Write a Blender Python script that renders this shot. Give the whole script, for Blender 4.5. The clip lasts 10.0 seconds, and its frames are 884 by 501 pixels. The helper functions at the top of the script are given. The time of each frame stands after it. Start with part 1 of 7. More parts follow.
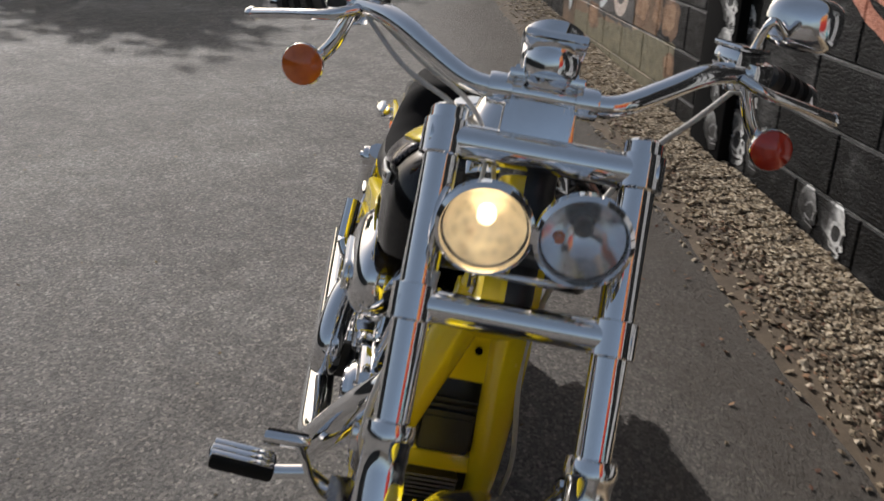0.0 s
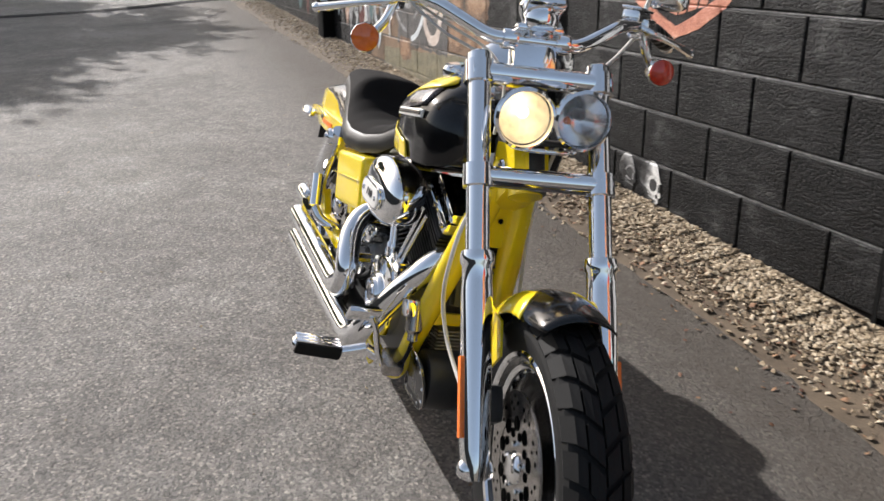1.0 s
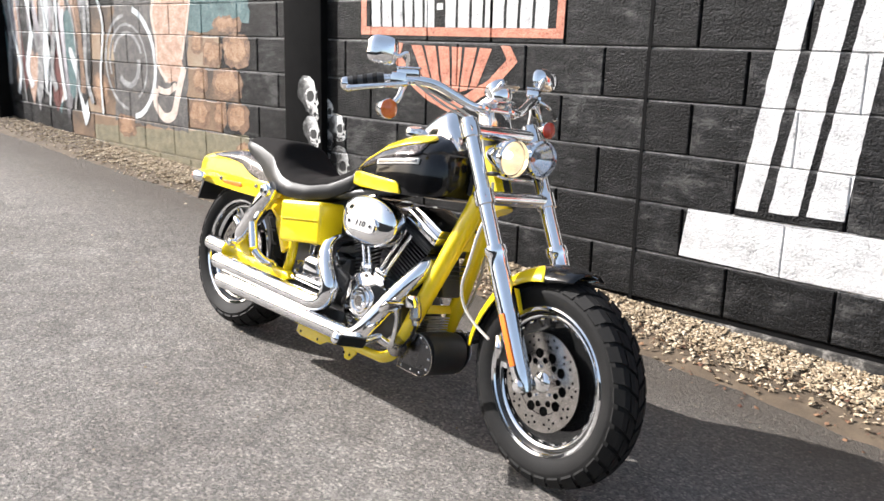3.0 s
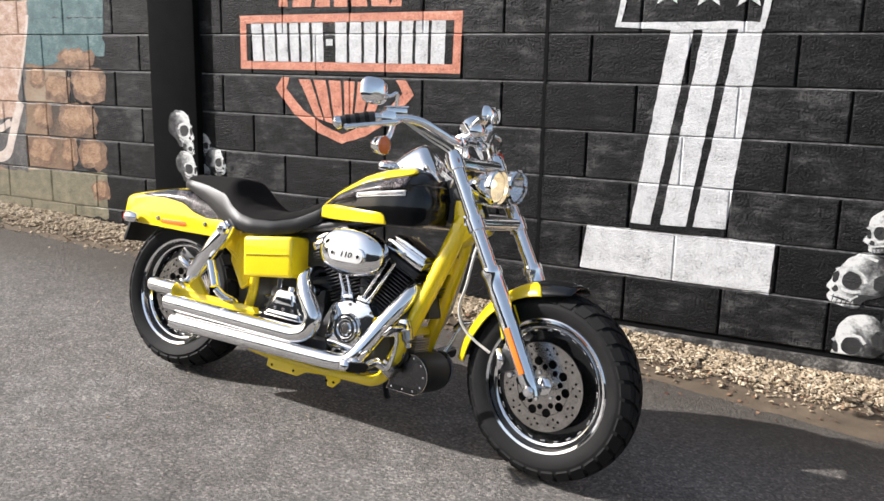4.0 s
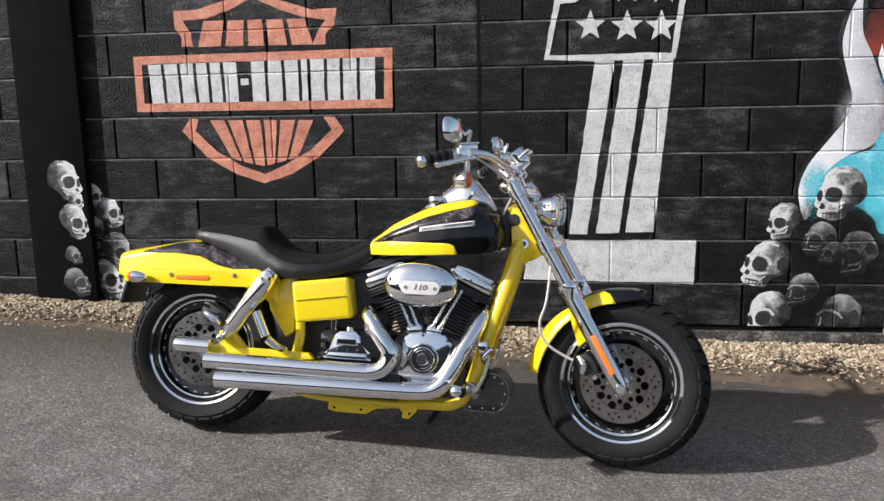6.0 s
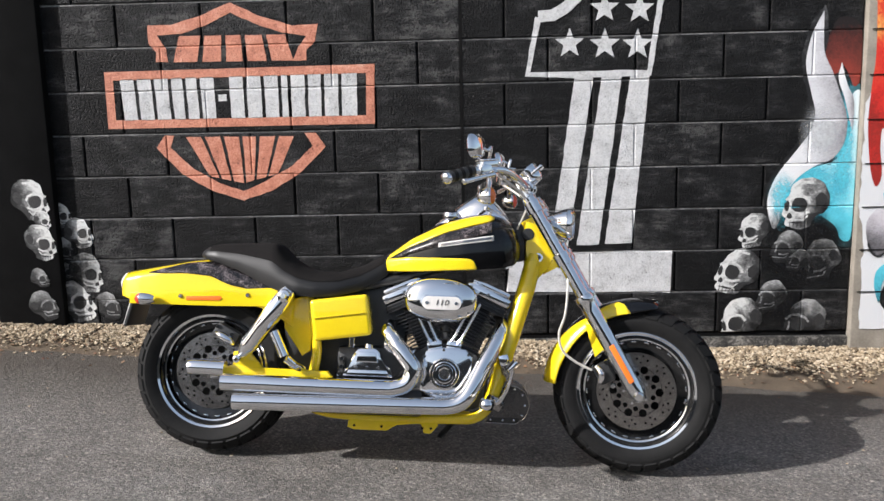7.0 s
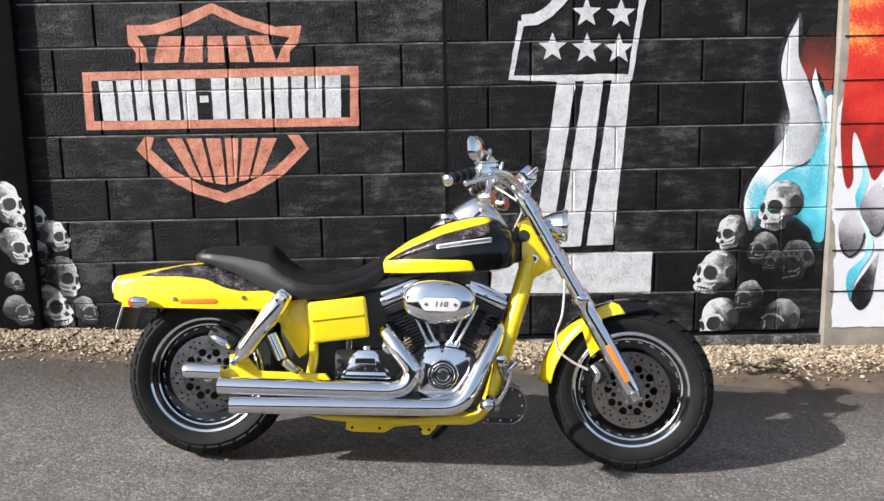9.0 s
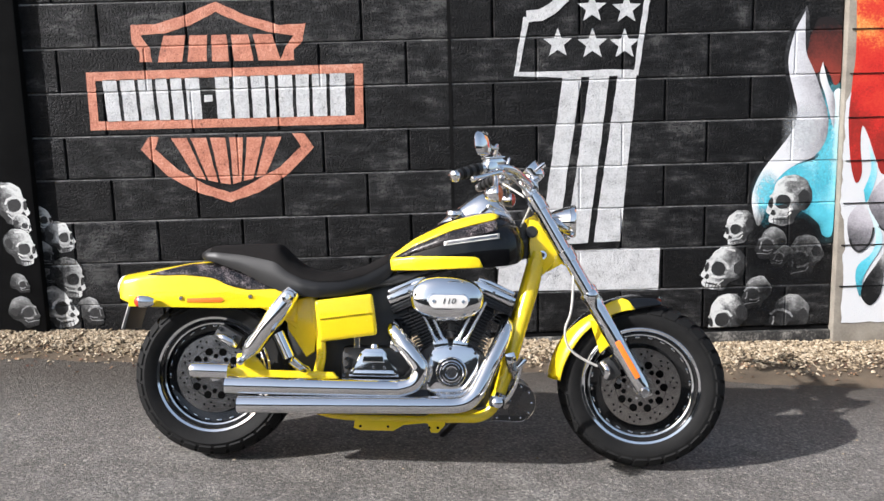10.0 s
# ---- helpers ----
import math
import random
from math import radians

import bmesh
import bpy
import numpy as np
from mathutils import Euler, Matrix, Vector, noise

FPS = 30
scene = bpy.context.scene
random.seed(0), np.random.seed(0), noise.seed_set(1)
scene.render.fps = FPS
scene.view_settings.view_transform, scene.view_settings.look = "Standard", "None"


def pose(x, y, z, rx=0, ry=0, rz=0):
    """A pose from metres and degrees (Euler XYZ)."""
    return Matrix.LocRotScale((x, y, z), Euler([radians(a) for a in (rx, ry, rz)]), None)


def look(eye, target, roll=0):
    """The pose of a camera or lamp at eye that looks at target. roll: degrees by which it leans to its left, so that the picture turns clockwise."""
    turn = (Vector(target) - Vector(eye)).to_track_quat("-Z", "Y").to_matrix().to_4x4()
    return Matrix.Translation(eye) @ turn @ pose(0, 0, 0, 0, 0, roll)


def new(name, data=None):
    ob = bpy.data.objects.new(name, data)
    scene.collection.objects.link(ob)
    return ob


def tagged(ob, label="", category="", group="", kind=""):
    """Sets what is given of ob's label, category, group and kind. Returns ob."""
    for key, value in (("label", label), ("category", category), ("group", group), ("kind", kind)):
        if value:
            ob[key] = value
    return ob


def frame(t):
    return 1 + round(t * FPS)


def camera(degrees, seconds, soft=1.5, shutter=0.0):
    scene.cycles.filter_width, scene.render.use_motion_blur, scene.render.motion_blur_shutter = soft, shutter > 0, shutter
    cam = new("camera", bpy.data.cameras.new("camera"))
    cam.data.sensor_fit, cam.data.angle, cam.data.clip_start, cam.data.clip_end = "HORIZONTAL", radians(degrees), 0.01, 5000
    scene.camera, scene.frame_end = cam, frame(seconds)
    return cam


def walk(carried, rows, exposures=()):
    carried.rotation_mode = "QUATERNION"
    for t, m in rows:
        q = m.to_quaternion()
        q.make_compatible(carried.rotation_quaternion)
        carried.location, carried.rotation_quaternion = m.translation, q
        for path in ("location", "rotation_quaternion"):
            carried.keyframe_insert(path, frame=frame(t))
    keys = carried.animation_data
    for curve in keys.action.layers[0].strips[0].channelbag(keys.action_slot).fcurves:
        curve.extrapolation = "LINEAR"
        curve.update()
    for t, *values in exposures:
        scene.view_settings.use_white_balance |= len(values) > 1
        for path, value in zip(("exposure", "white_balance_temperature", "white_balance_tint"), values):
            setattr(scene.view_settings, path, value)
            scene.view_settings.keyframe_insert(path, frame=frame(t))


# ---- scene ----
cam = camera(55.0, 10.0, shutter=0.3)
PATH = [
    (0, (1.32, -1.555, 1.161), (-0.517, -1.4, 0.385), 1.5),
    (0.5, (1.56, -1.816, 1.098), (-0.257, -1.403, 0.372), 0.5),
    (1, (1.845, -2.122, 1.093), (0.07, -1.475, 0.436), -0.4),
    (1.5, (2.072, -2.412, 1.092), (0.371, -1.524, 0.528), 0.3),
    (2, (2.175, -2.737, 1.093), (0.585, -1.634, 0.588), 1.3),
    (2.2, (2.165, -2.895, 1.087), (0.631, -1.712, 0.59), 1.5),
    (3.3, (1.813, -3.538, 1.139), (0.598, -2.016, 0.683), 1.6),
    (3.5, (1.723, -3.657, 1.13), (0.602, -2.059, 0.696), 1.8),
    (4, (1.51, -3.92, 1.162), (0.603, -2.186, 0.751), 1.2),
    (4.5, (1.234, -4.074, 1.163), (0.493, -2.258, 0.773), 0.3),
    (5, (0.963, -4.212, 1.188), (0.416, -2.324, 0.817), -0.4),
    (5.2, (0.846, -4.294, 1.194), (0.385, -2.384, 0.821), -0.7),
    (6.5, (0.214, -4.463, 1.219), (0.015, -2.503, 0.875), -1.3),
    (7, (0.056, -4.506, 1.232), (-0.021, -2.536, 0.9), -1.3),
    (7.5, (-0.031, -4.553, 1.24), (-0.035, -2.582, 0.9), -1.0),
    (8, (-0.063, -4.553, 1.239), (-0.045, -2.581, 0.903), -1.1),
    (8.5, (-0.081, -4.537, 1.238), (-0.054, -2.565, 0.907), -1.0),
    (9, (-0.094, -4.523, 1.234), (-0.067, -2.55, 0.906), -1.0),
    (9.5, (-0.102, -4.509, 1.225), (-0.08, -2.537, 0.894), -1.3),
    (10, (-0.107, -4.503, 1.218), (-0.089, -2.53, 0.891), -1.5),
]
EXPO = [(0, -0.29, 6500, 10), (0.5, 0.13, 6492, 10), (1.0, 0.57, 6485, 10), (1.5, 0.95, 6478, 10), (2.0, 1.22, 6471, 10), (2.2, 1.22, 6468, 10), (3.3, 1.15, 6452, 10), (3.8, 0.92, 6428, 10), (4.5, 0.48, 6379, 10), (5.2, 0.37, 6330, 10), (6.5, 0.38, 6302, 10), (7.5, 0.54, 6282, 10), (10, 0.66, 6230, 10)]
walk(cam, [(t, look(eye, target, roll)) for t, eye, target, roll in PATH], EXPO)

# ---- light: low sun along the wall, clear sky ----
SUN_EL, SUN_AZ = 33.0, 25.0
sun_way = Vector((math.cos(radians(SUN_AZ)) * math.cos(radians(SUN_EL)),
                  math.sin(radians(SUN_AZ)) * math.cos(radians(SUN_EL)), -math.sin(radians(SUN_EL))))
world = bpy.data.worlds.new("sky")
scene.world = world
world.use_nodes = True
wn = world.node_tree.nodes
sky = wn.new("ShaderNodeTexSky")
sky.sky_type, sky.sun_disc = "NISHITA", False
sky.sun_elevation = radians(SUN_EL)
sky.sun_rotation = math.atan2(-sun_way.x, -sun_way.y)
sky.air_density, sky.dust_density, sky.ozone_density = 1.0, 3.2, 0.8
wn["Background"].inputs[1].default_value = 0.085
world.node_tree.links.new(sky.outputs[0], wn["Background"].inputs[0])
# thin high haze, even over the whole sky
haze, both = wn.new("ShaderNodeBackground"), wn.new("ShaderNodeAddShader")
haze.inputs[0].default_value, haze.inputs[1].default_value = (0.84, 0.93, 1.0, 1), 0.11
world.node_tree.links.new(wn["Background"].outputs[0], both.inputs[0])
world.node_tree.links.new(haze.outputs[0], both.inputs[1])
world.node_tree.links.new(both.outputs[0], wn["World Output"].inputs[0])
sun = new("sun", bpy.data.lights.new("sun", "SUN"))
sun.data.energy, sun.data.angle, sun.data.color = 5.0, radians(0.6), (1.0, 0.962, 0.943)
sun.matrix_world = look((-8, -6, 8), Vector((-8, -6, 8)) + sun_way)


# ---- materials ----
def nodes_of(name):
    m = bpy.data.materials.new(name)
    m.use_nodes = True
    n = m.node_tree.nodes
    return m, n, m.node_tree.links, n["Principled BSDF"]


def ramp(n, stops):
    r = n.new("ShaderNodeValToRGB")
    e = r.color_ramp.elements
    while len(e) < len(stops):
        e.new(0.5)
    for el, (p, c) in zip(e, stops):
        el.position, el.color = p, (*c, 1) if len(c) == 3 else c
    return r


def noise_tex(n, l, scale, detail=6, rough=0.6, coord=None, stretch=None):
    t = n.new("ShaderNodeTexNoise")
    t.inputs["Scale"].default_value, t.inputs["Detail"].default_value, t.inputs["Roughness"].default_value = scale, detail, rough
    c = n.new("ShaderNodeTexCoord") if coord is None else coord
    if stretch:
        mp = n.new("ShaderNodeMapping")
        mp.inputs["Scale"].default_value = stretch
        l.new(c.outputs["Object"], mp.inputs["Vector"])
        l.new(mp.outputs["Vector"], t.inputs["Vector"])
    else:
        l.new(c.outputs["Object"], t.inputs["Vector"])
    return t


def surface(name, stops, rough=(0.5, 0.7), scale=6.0, fine=120.0, bump=0.3, depth=0.002, metal=0.0, spec=0.5, coat=0.0,
            piece=0.0, island=False, stretch=None, fine_mix=0.35):
    """A worn surface: colour from coarse and fine noise, roughness from the coarse, relief from the fine."""
    m, n, l, b = nodes_of(name)
    c = n.new("ShaderNodeTexCoord")
    a = noise_tex(n, l, scale, 5, 0.6, c, stretch)
    f = noise_tex(n, l, fine, 4, 0.65, c)
    mix = n.new("ShaderNodeMix")
    mix.inputs[0].default_value = fine_mix
    l.new(a.outputs["Fac"], mix.inputs[2])
    l.new(f.outputs["Fac"], mix.inputs[3])
    src = mix.outputs[0]
    if piece:
        if island:
            g = n.new("ShaderNodeNewGeometry")
            rnd = g.outputs["Random Per Island"]
        else:
            g = n.new("ShaderNodeObjectInfo")
            rnd = g.outputs["Random"]
        ma = n.new("ShaderNodeMath")
        ma.operation = "MULTIPLY_ADD"
        ma.inputs[1].default_value, ma.inputs[2].default_value = piece, -piece / 2
        l.new(rnd, ma.inputs[0])
        ad = n.new("ShaderNodeMath")
        l.new(src, ad.inputs[0])
        l.new(ma.outputs[0], ad.inputs[1])
        src = ad.outputs[0]
    r = ramp(n, stops)
    l.new(src, r.inputs[0])
    l.new(r.outputs[0], b.inputs["Base Color"])
    mr = n.new("ShaderNodeMapRange")
    mr.inputs[3].default_value, mr.inputs[4].default_value = rough
    l.new(a.outputs["Fac"], mr.inputs[0])
    l.new(mr.outputs[0], b.inputs["Roughness"])
    b.inputs["Metallic"].default_value, b.inputs["Specular IOR Level"].default_value = metal, spec
    b.inputs["Coat Weight"].default_value, b.inputs["Coat Roughness"].default_value = coat, 0.03
    if bump:
        bu = n.new("ShaderNodeBump")
        bu.inputs["Strength"].default_value, bu.inputs["Distance"].default_value = bump, depth
        l.new(mix.outputs[0], bu.inputs["Height"])
        l.new(bu.outputs[0], b.inputs["Normal"])
    return m


def asphalt_material():
    m, n, l, b = nodes_of("asphalt")
    c = n.new("ShaderNodeTexCoord")
    big = noise_tex(n, l, 1.1, 6, 0.65, c)
    mid = noise_tex(n, l, 9, 5, 0.7, c)
    vor = n.new("ShaderNodeTexVoronoi")
    vor.inputs["Scale"].default_value = 130
    l.new(c.outputs["Object"], vor.inputs["Vector"])
    sp = n.new("ShaderNodeSeparateColor")
    l.new(vor.outputs["Color"], sp.inputs[0])
    mx = n.new("ShaderNodeMix")
    mx.inputs[0].default_value = 0.45
    l.new(big.outputs["Fac"], mx.inputs[2])
    l.new(mid.outputs["Fac"], mx.inputs[3])
    r1 = ramp(n, [(0.32, (0.126, 0.116, 0.105)), (0.5, (0.204, 0.191, 0.176)), (0.68, (0.298, 0.284, 0.264))])
    l.new(mx.outputs[0], r1.inputs[0])
    r2 = ramp(n, [(0.0, (0.56, 0.56, 0.56)), (0.55, (0.97, 0.96, 0.95)), (0.88, (1.28, 1.26, 1.22)), (1.0, (1.95, 1.88, 1.78))])
    l.new(sp.outputs[0], r2.inputs[0])
    mul = n.new("ShaderNodeMix")
    mul.data_type, mul.blend_type = "RGBA", "MULTIPLY"
    mul.inputs[0].default_value = 1.0
    l.new(r1.outputs[0], mul.inputs[6])
    l.new(r2.outputs[0], mul.inputs[7])
    # trodden brown soil washed off the verge
    xyz = n.new("ShaderNodeSeparateXYZ")
    l.new(c.outputs["Object"], xyz.inputs[0])
    dust = n.new("ShaderNodeMath")
    dust.operation = "MULTIPLY_ADD"
    dust.inputs[1].default_value = 1.6
    l.new(mx.outputs[0], dust.inputs[0])
    l.new(xyz.outputs["Y"], dust.inputs[2])
    dm = n.new("ShaderNodeMapRange")
    dm.inputs[1].default_value, dm.inputs[2].default_value, dm.inputs[4].default_value = -0.5, 0.2, 0.85
    l.new(dust.outputs[0], dm.inputs[0])
    brown = n.new("ShaderNodeMix")
    brown.data_type = "RGBA"
    brown.inputs[7].default_value = (0.072, 0.059, 0.046, 1)
    l.new(dm.outputs[0], brown.inputs[0])
    l.new(mul.outputs[2], brown.inputs[6])
    l.new(brown.outputs[2], b.inputs["Base Color"])
    b.inputs["Roughness"].default_value, b.inputs["Specular IOR Level"].default_value = 0.75, 0.35
    bu = n.new("ShaderNodeBump")
    bu.inputs["Strength"].default_value, bu.inputs["Distance"].default_value = 1.0, 0.012
    grit = noise_tex(n, l, 120, 4, 0.75, c)
    l.new(grit.outputs["Fac"], bu.inputs["Height"])
    b2 = n.new("ShaderNodeBump")
    b2.inputs["Strength"].default_value, b2.inputs["Distance"].default_value = 0.7, 0.014
    lump = noise_tex(n, l, 46, 4, 0.65, c)
    l.new(lump.outputs["Fac"], b2.inputs["Height"])
    l.new(bu.outputs[0], b2.inputs["Normal"])
    l.new(b2.outputs[0], b.inputs["Normal"])
    return m


def paint_material(name, stops, rough=(0.5, 0.7)):
    """Wall paint brushed on block: patchy, slightly worn."""
    return surface(name, stops, rough, scale=14, fine=100, bump=1.0, depth=0.01, fine_mix=0.5)


def block_material():
    """Black masonry paint on open-textured block: pits, sideways scuffs and pale worn patches, different on every block."""
    m, n, l, b = nodes_of("black painted block")
    c, info = n.new("ShaderNodeTexCoord"), n.new("ShaderNodeObjectInfo")
    at = n.new("ShaderNodeVectorMath")
    l.new(c.outputs["Object"], at.inputs[0])
    l.new(info.outputs["Location"], at.inputs[1])

    def tex(scale, detail, rough, stretch=(1, 1, 1)):
        mp = n.new("ShaderNodeMapping")
        mp.inputs["Scale"].default_value = stretch
        l.new(at.outputs[0], mp.inputs["Vector"])
        t = n.new("ShaderNodeTexNoise")
        t.inputs["Scale"].default_value, t.inputs["Detail"].default_value, t.inputs["Roughness"].default_value = scale, detail, rough
        l.new(mp.outputs[0], t.inputs["Vector"])
        return t.outputs["Fac"]

    patch, scuff, pit = tex(4.5, 5, 0.65), tex(7, 7, 0.72, (1, 1, 3.2)), tex(95, 4, 0.55)
    ab = n.new("ShaderNodeMath")
    ab.operation = "MULTIPLY_ADD"
    ab.inputs[1].default_value = 0.9
    l.new(patch, ab.inputs[0])
    l.new(scuff, ab.inputs[2])
    rn = n.new("ShaderNodeMath")
    rn.operation = "MULTIPLY_ADD"
    rn.inputs[1].default_value = 0.2
    l.new(info.outputs["Random"], rn.inputs[0])
    l.new(ab.outputs[0], rn.inputs[2])
    pt = n.new("ShaderNodeMath")
    pt.operation = "MULTIPLY_ADD"
    pt.inputs[1].default_value = 0.3
    l.new(pit, pt.inputs[0])
    l.new(rn.outputs[0], pt.inputs[2])
    mr = n.new("ShaderNodeMapRange")
    mr.inputs[1].default_value, mr.inputs[2].default_value = 0.82, 1.6
    l.new(pt.outputs[0], mr.inputs[0])
    r = ramp(n, [(0.2, (0.002, 0.002, 0.0022)), (0.46, (0.0055, 0.0055, 0.0058)), (0.62, (0.018, 0.018, 0.0185)), (0.8, (0.066, 0.065, 0.063))])
    l.new(mr.outputs[0], r.inputs[0])
    l.new(r.outputs[0], b.inputs["Base Color"])
    ro = n.new("ShaderNodeMapRange")
    ro.inputs[3].default_value, ro.inputs[4].default_value = 0.68, 0.36
    l.new(scuff, ro.inputs[0])
    l.new(ro.outputs[0], b.inputs["Roughness"])
    b.inputs["Specular IOR Level"].default_value = 0.2
    deep = ramp(n, [(0.32, (0, 0, 0)), (0.44, (0.8, 0.8, 0.8)), (0.7, (1, 1, 1))])
    l.new(pit, deep.inputs[0])
    bu = n.new("ShaderNodeBump")
    bu.inputs["Strength"].default_value, bu.inputs["Distance"].default_value = 0.95, 0.009
    l.new(deep.outputs[0], bu.inputs["Height"])
    b2 = n.new("ShaderNodeBump")
    b2.inputs["Strength"].default_value, b2.inputs["Distance"].default_value = 0.4, 0.008
    l.new(scuff, b2.inputs["Height"])
    l.new(bu.outputs[0], b2.inputs["Normal"])
    l.new(b2.outputs[0], b.inputs["Normal"])
    return m


BLACK_BLOCK = block_material()
BROWN_BLOCK = surface("ochre painted block", [(0.3, (0.05, 0.034, 0.024)), (0.45, (0.17, 0.105, 0.06)), (0.58, (0.25, 0.165, 0.1)), (0.72, (0.32, 0.25, 0.175))],
                      (0.5, 0.7), scale=5, fine=75, bump=0.6, depth=0.008, piece=0.35, fine_mix=0.4)
MORTAR = surface("black mortar", [(0.3, (0.003, 0.003, 0.003)), (0.7, (0.008, 0.008, 0.008))], (0.8, 0.92), scale=12, fine=140, bump=0.4, spec=0.12)
CONCRETE = surface("bare concrete", [(0.3, (0.16, 0.14, 0.115)), (0.7, (0.32, 0.29, 0.24))], (0.75, 0.9), scale=9, fine=110, bump=0.5, depth=0.004)
FLAKED = surface("flaking black paint on concrete", [(0.4, (0.012, 0.0115, 0.011)), (0.52, (0.05, 0.047, 0.042)), (0.66, (0.3, 0.28, 0.25))], (0.7, 0.9), scale=11, fine=70, bump=0.6, depth=0.006, fine_mix=0.45)
WHITE_PAINT = paint_material("white wall paint", [(0.33, (0.09, 0.09, 0.09)), (0.4, (0.42, 0.42, 0.42)), (0.5, (0.57, 0.57, 0.57)), (0.64, (0.68, 0.68, 0.675))])
ORANGE_PAINT = paint_material("orange wall paint", [(0.34, (0.1, 0.037, 0.022)), (0.42, (0.44, 0.15, 0.088)), (0.54, (0.6, 0.24, 0.15)), (0.66, (0.7, 0.4, 0.3))])
GREY_PAINT = paint_material("sprayed grey paint", [(0.3, (0.05, 0.05, 0.05)), (0.5, (0.24, 0.24, 0.24)), (0.68, (0.6, 0.6, 0.59))])
PIER_BLACK = surface("matt black pier paint", [(0.3, (0.004, 0.004, 0.004)), (0.7, (0.009, 0.009, 0.009))], (0.88, 0.97), scale=8, bump=0.3, spec=0.05)
# patchy pale tone paints the highlight along the course edges
LEDGE = surface("highlighted bed joint", [(0.38, (0.012, 0.012, 0.012)), (0.52, (0.1, 0.099, 0.096)), (0.68, (0.34, 0.335, 0.325))], (0.5, 0.7), scale=3.5, fine=60, bump=0.3, fine_mix=0.4)
SOOT_PAINT = paint_material("sprayed black paint", [(0.3, (0.008, 0.008, 0.008)), (0.7, (0.03, 0.03, 0.03))])
CYAN_PAINT = paint_material("cyan spray paint", [(0.3, (0.06, 0.42, 0.5)), (0.6, (0.15, 0.6, 0.7)), (0.72, (0.5, 0.75, 0.78))])
PALE_PAINT = paint_material("pale blue white spray paint", [(0.3, (0.3, 0.36, 0.38)), (0.5, (0.6, 0.63, 0.64)), (0.7, (0.76, 0.77, 0.77))])
MAROON_PAINT = paint_material("maroon spray paint", [(0.3, (0.05, 0.008, 0.007)), (0.7, (0.16, 0.03, 0.02))])
TEAL_PAINT = paint_material("teal wall paint", [(0.36, (0.02, 0.05, 0.053)), (0.5, (0.055, 0.125, 0.13)), (0.66, (0.17, 0.235, 0.235))])
FLESH_PAINT = paint_material("faded salmon wall paint", [(0.34, (0.24, 0.13, 0.085)), (0.5, (0.46, 0.295, 0.21)), (0.64, (0.62, 0.52, 0.46))])
RUST_PAINT = paint_material("rust orange wall paint", [(0.36, (0.05, 0.028, 0.017)), (0.5, (0.18, 0.097, 0.052)), (0.66, (0.36, 0.24, 0.155))])
RUST_LIGHT = paint_material("pale rust wall paint", [(0.36, (0.12, 0.062, 0.034)), (0.5, (0.31, 0.175, 0.093)), (0.66, (0.48, 0.34, 0.225))])
FLESH_LIGHT = paint_material("pale salmon wall paint", [(0.36, (0.4, 0.31, 0.26)), (0.5, (0.6, 0.5, 0.43)), (0.66, (0.7, 0.65, 0.6))])
SMOKE_PAINT = paint_material("smoky grey wall paint", [(0.36, (0.025, 0.025, 0.027)), (0.5, (0.075, 0.07, 0.068)), (0.66, (0.2, 0.18, 0.16))])
GREEN_PAINT = paint_material("dull green wall paint", [(0.36, (0.09, 0.085, 0.05)), (0.64, (0.26, 0.225, 0.14))])


def airbrush(name, stops, way, shift=0.0, amount=0.35, scale=9.0):
    """Sprayed paint that blends from one colour to the next across the shape; way weighs the shape's own width and height."""
    m, n, l, b = nodes_of(name)
    c = n.new("ShaderNodeTexCoord")
    dot = n.new("ShaderNodeVectorMath")
    dot.operation = "DOT_PRODUCT"
    dot.inputs[1].default_value = (way[0], 0, way[1])
    l.new(c.outputs["Generated"], dot.inputs[0])
    a = noise_tex(n, l, scale, 4, 0.55, c)
    f = noise_tex(n, l, 95, 4, 0.65, c)
    s1, s2 = n.new("ShaderNodeMath"), n.new("ShaderNodeMath")
    s1.operation = s2.operation = "MULTIPLY_ADD"
    s1.inputs[1].default_value, s2.inputs[1].default_value = amount * 2, 0.4
    l.new(a.outputs["Fac"], s1.inputs[0])
    l.new(dot.outputs["Value"], s1.inputs[2])
    l.new(f.outputs["Fac"], s2.inputs[0])
    l.new(s1.outputs[0], s2.inputs[2])
    s3 = n.new("ShaderNodeMath")
    s3.inputs[1].default_value = shift - amount - 0.2
    l.new(s2.outputs[0], s3.inputs[0])
    r = ramp(n, stops)
    l.new(s3.outputs[0], r.inputs[0])
    l.new(r.outputs[0], b.inputs["Base Color"])
    b.inputs["Roughness"].default_value, b.inputs["Specular IOR Level"].default_value = 0.6, 0.35
    bu = n.new("ShaderNodeBump")
    bu.inputs["Strength"].default_value, bu.inputs["Distance"].default_value = 0.5, 0.005
    l.new(f.outputs["Fac"], bu.inputs["Height"])
    l.new(bu.outputs[0], b.inputs["Normal"])
    return m


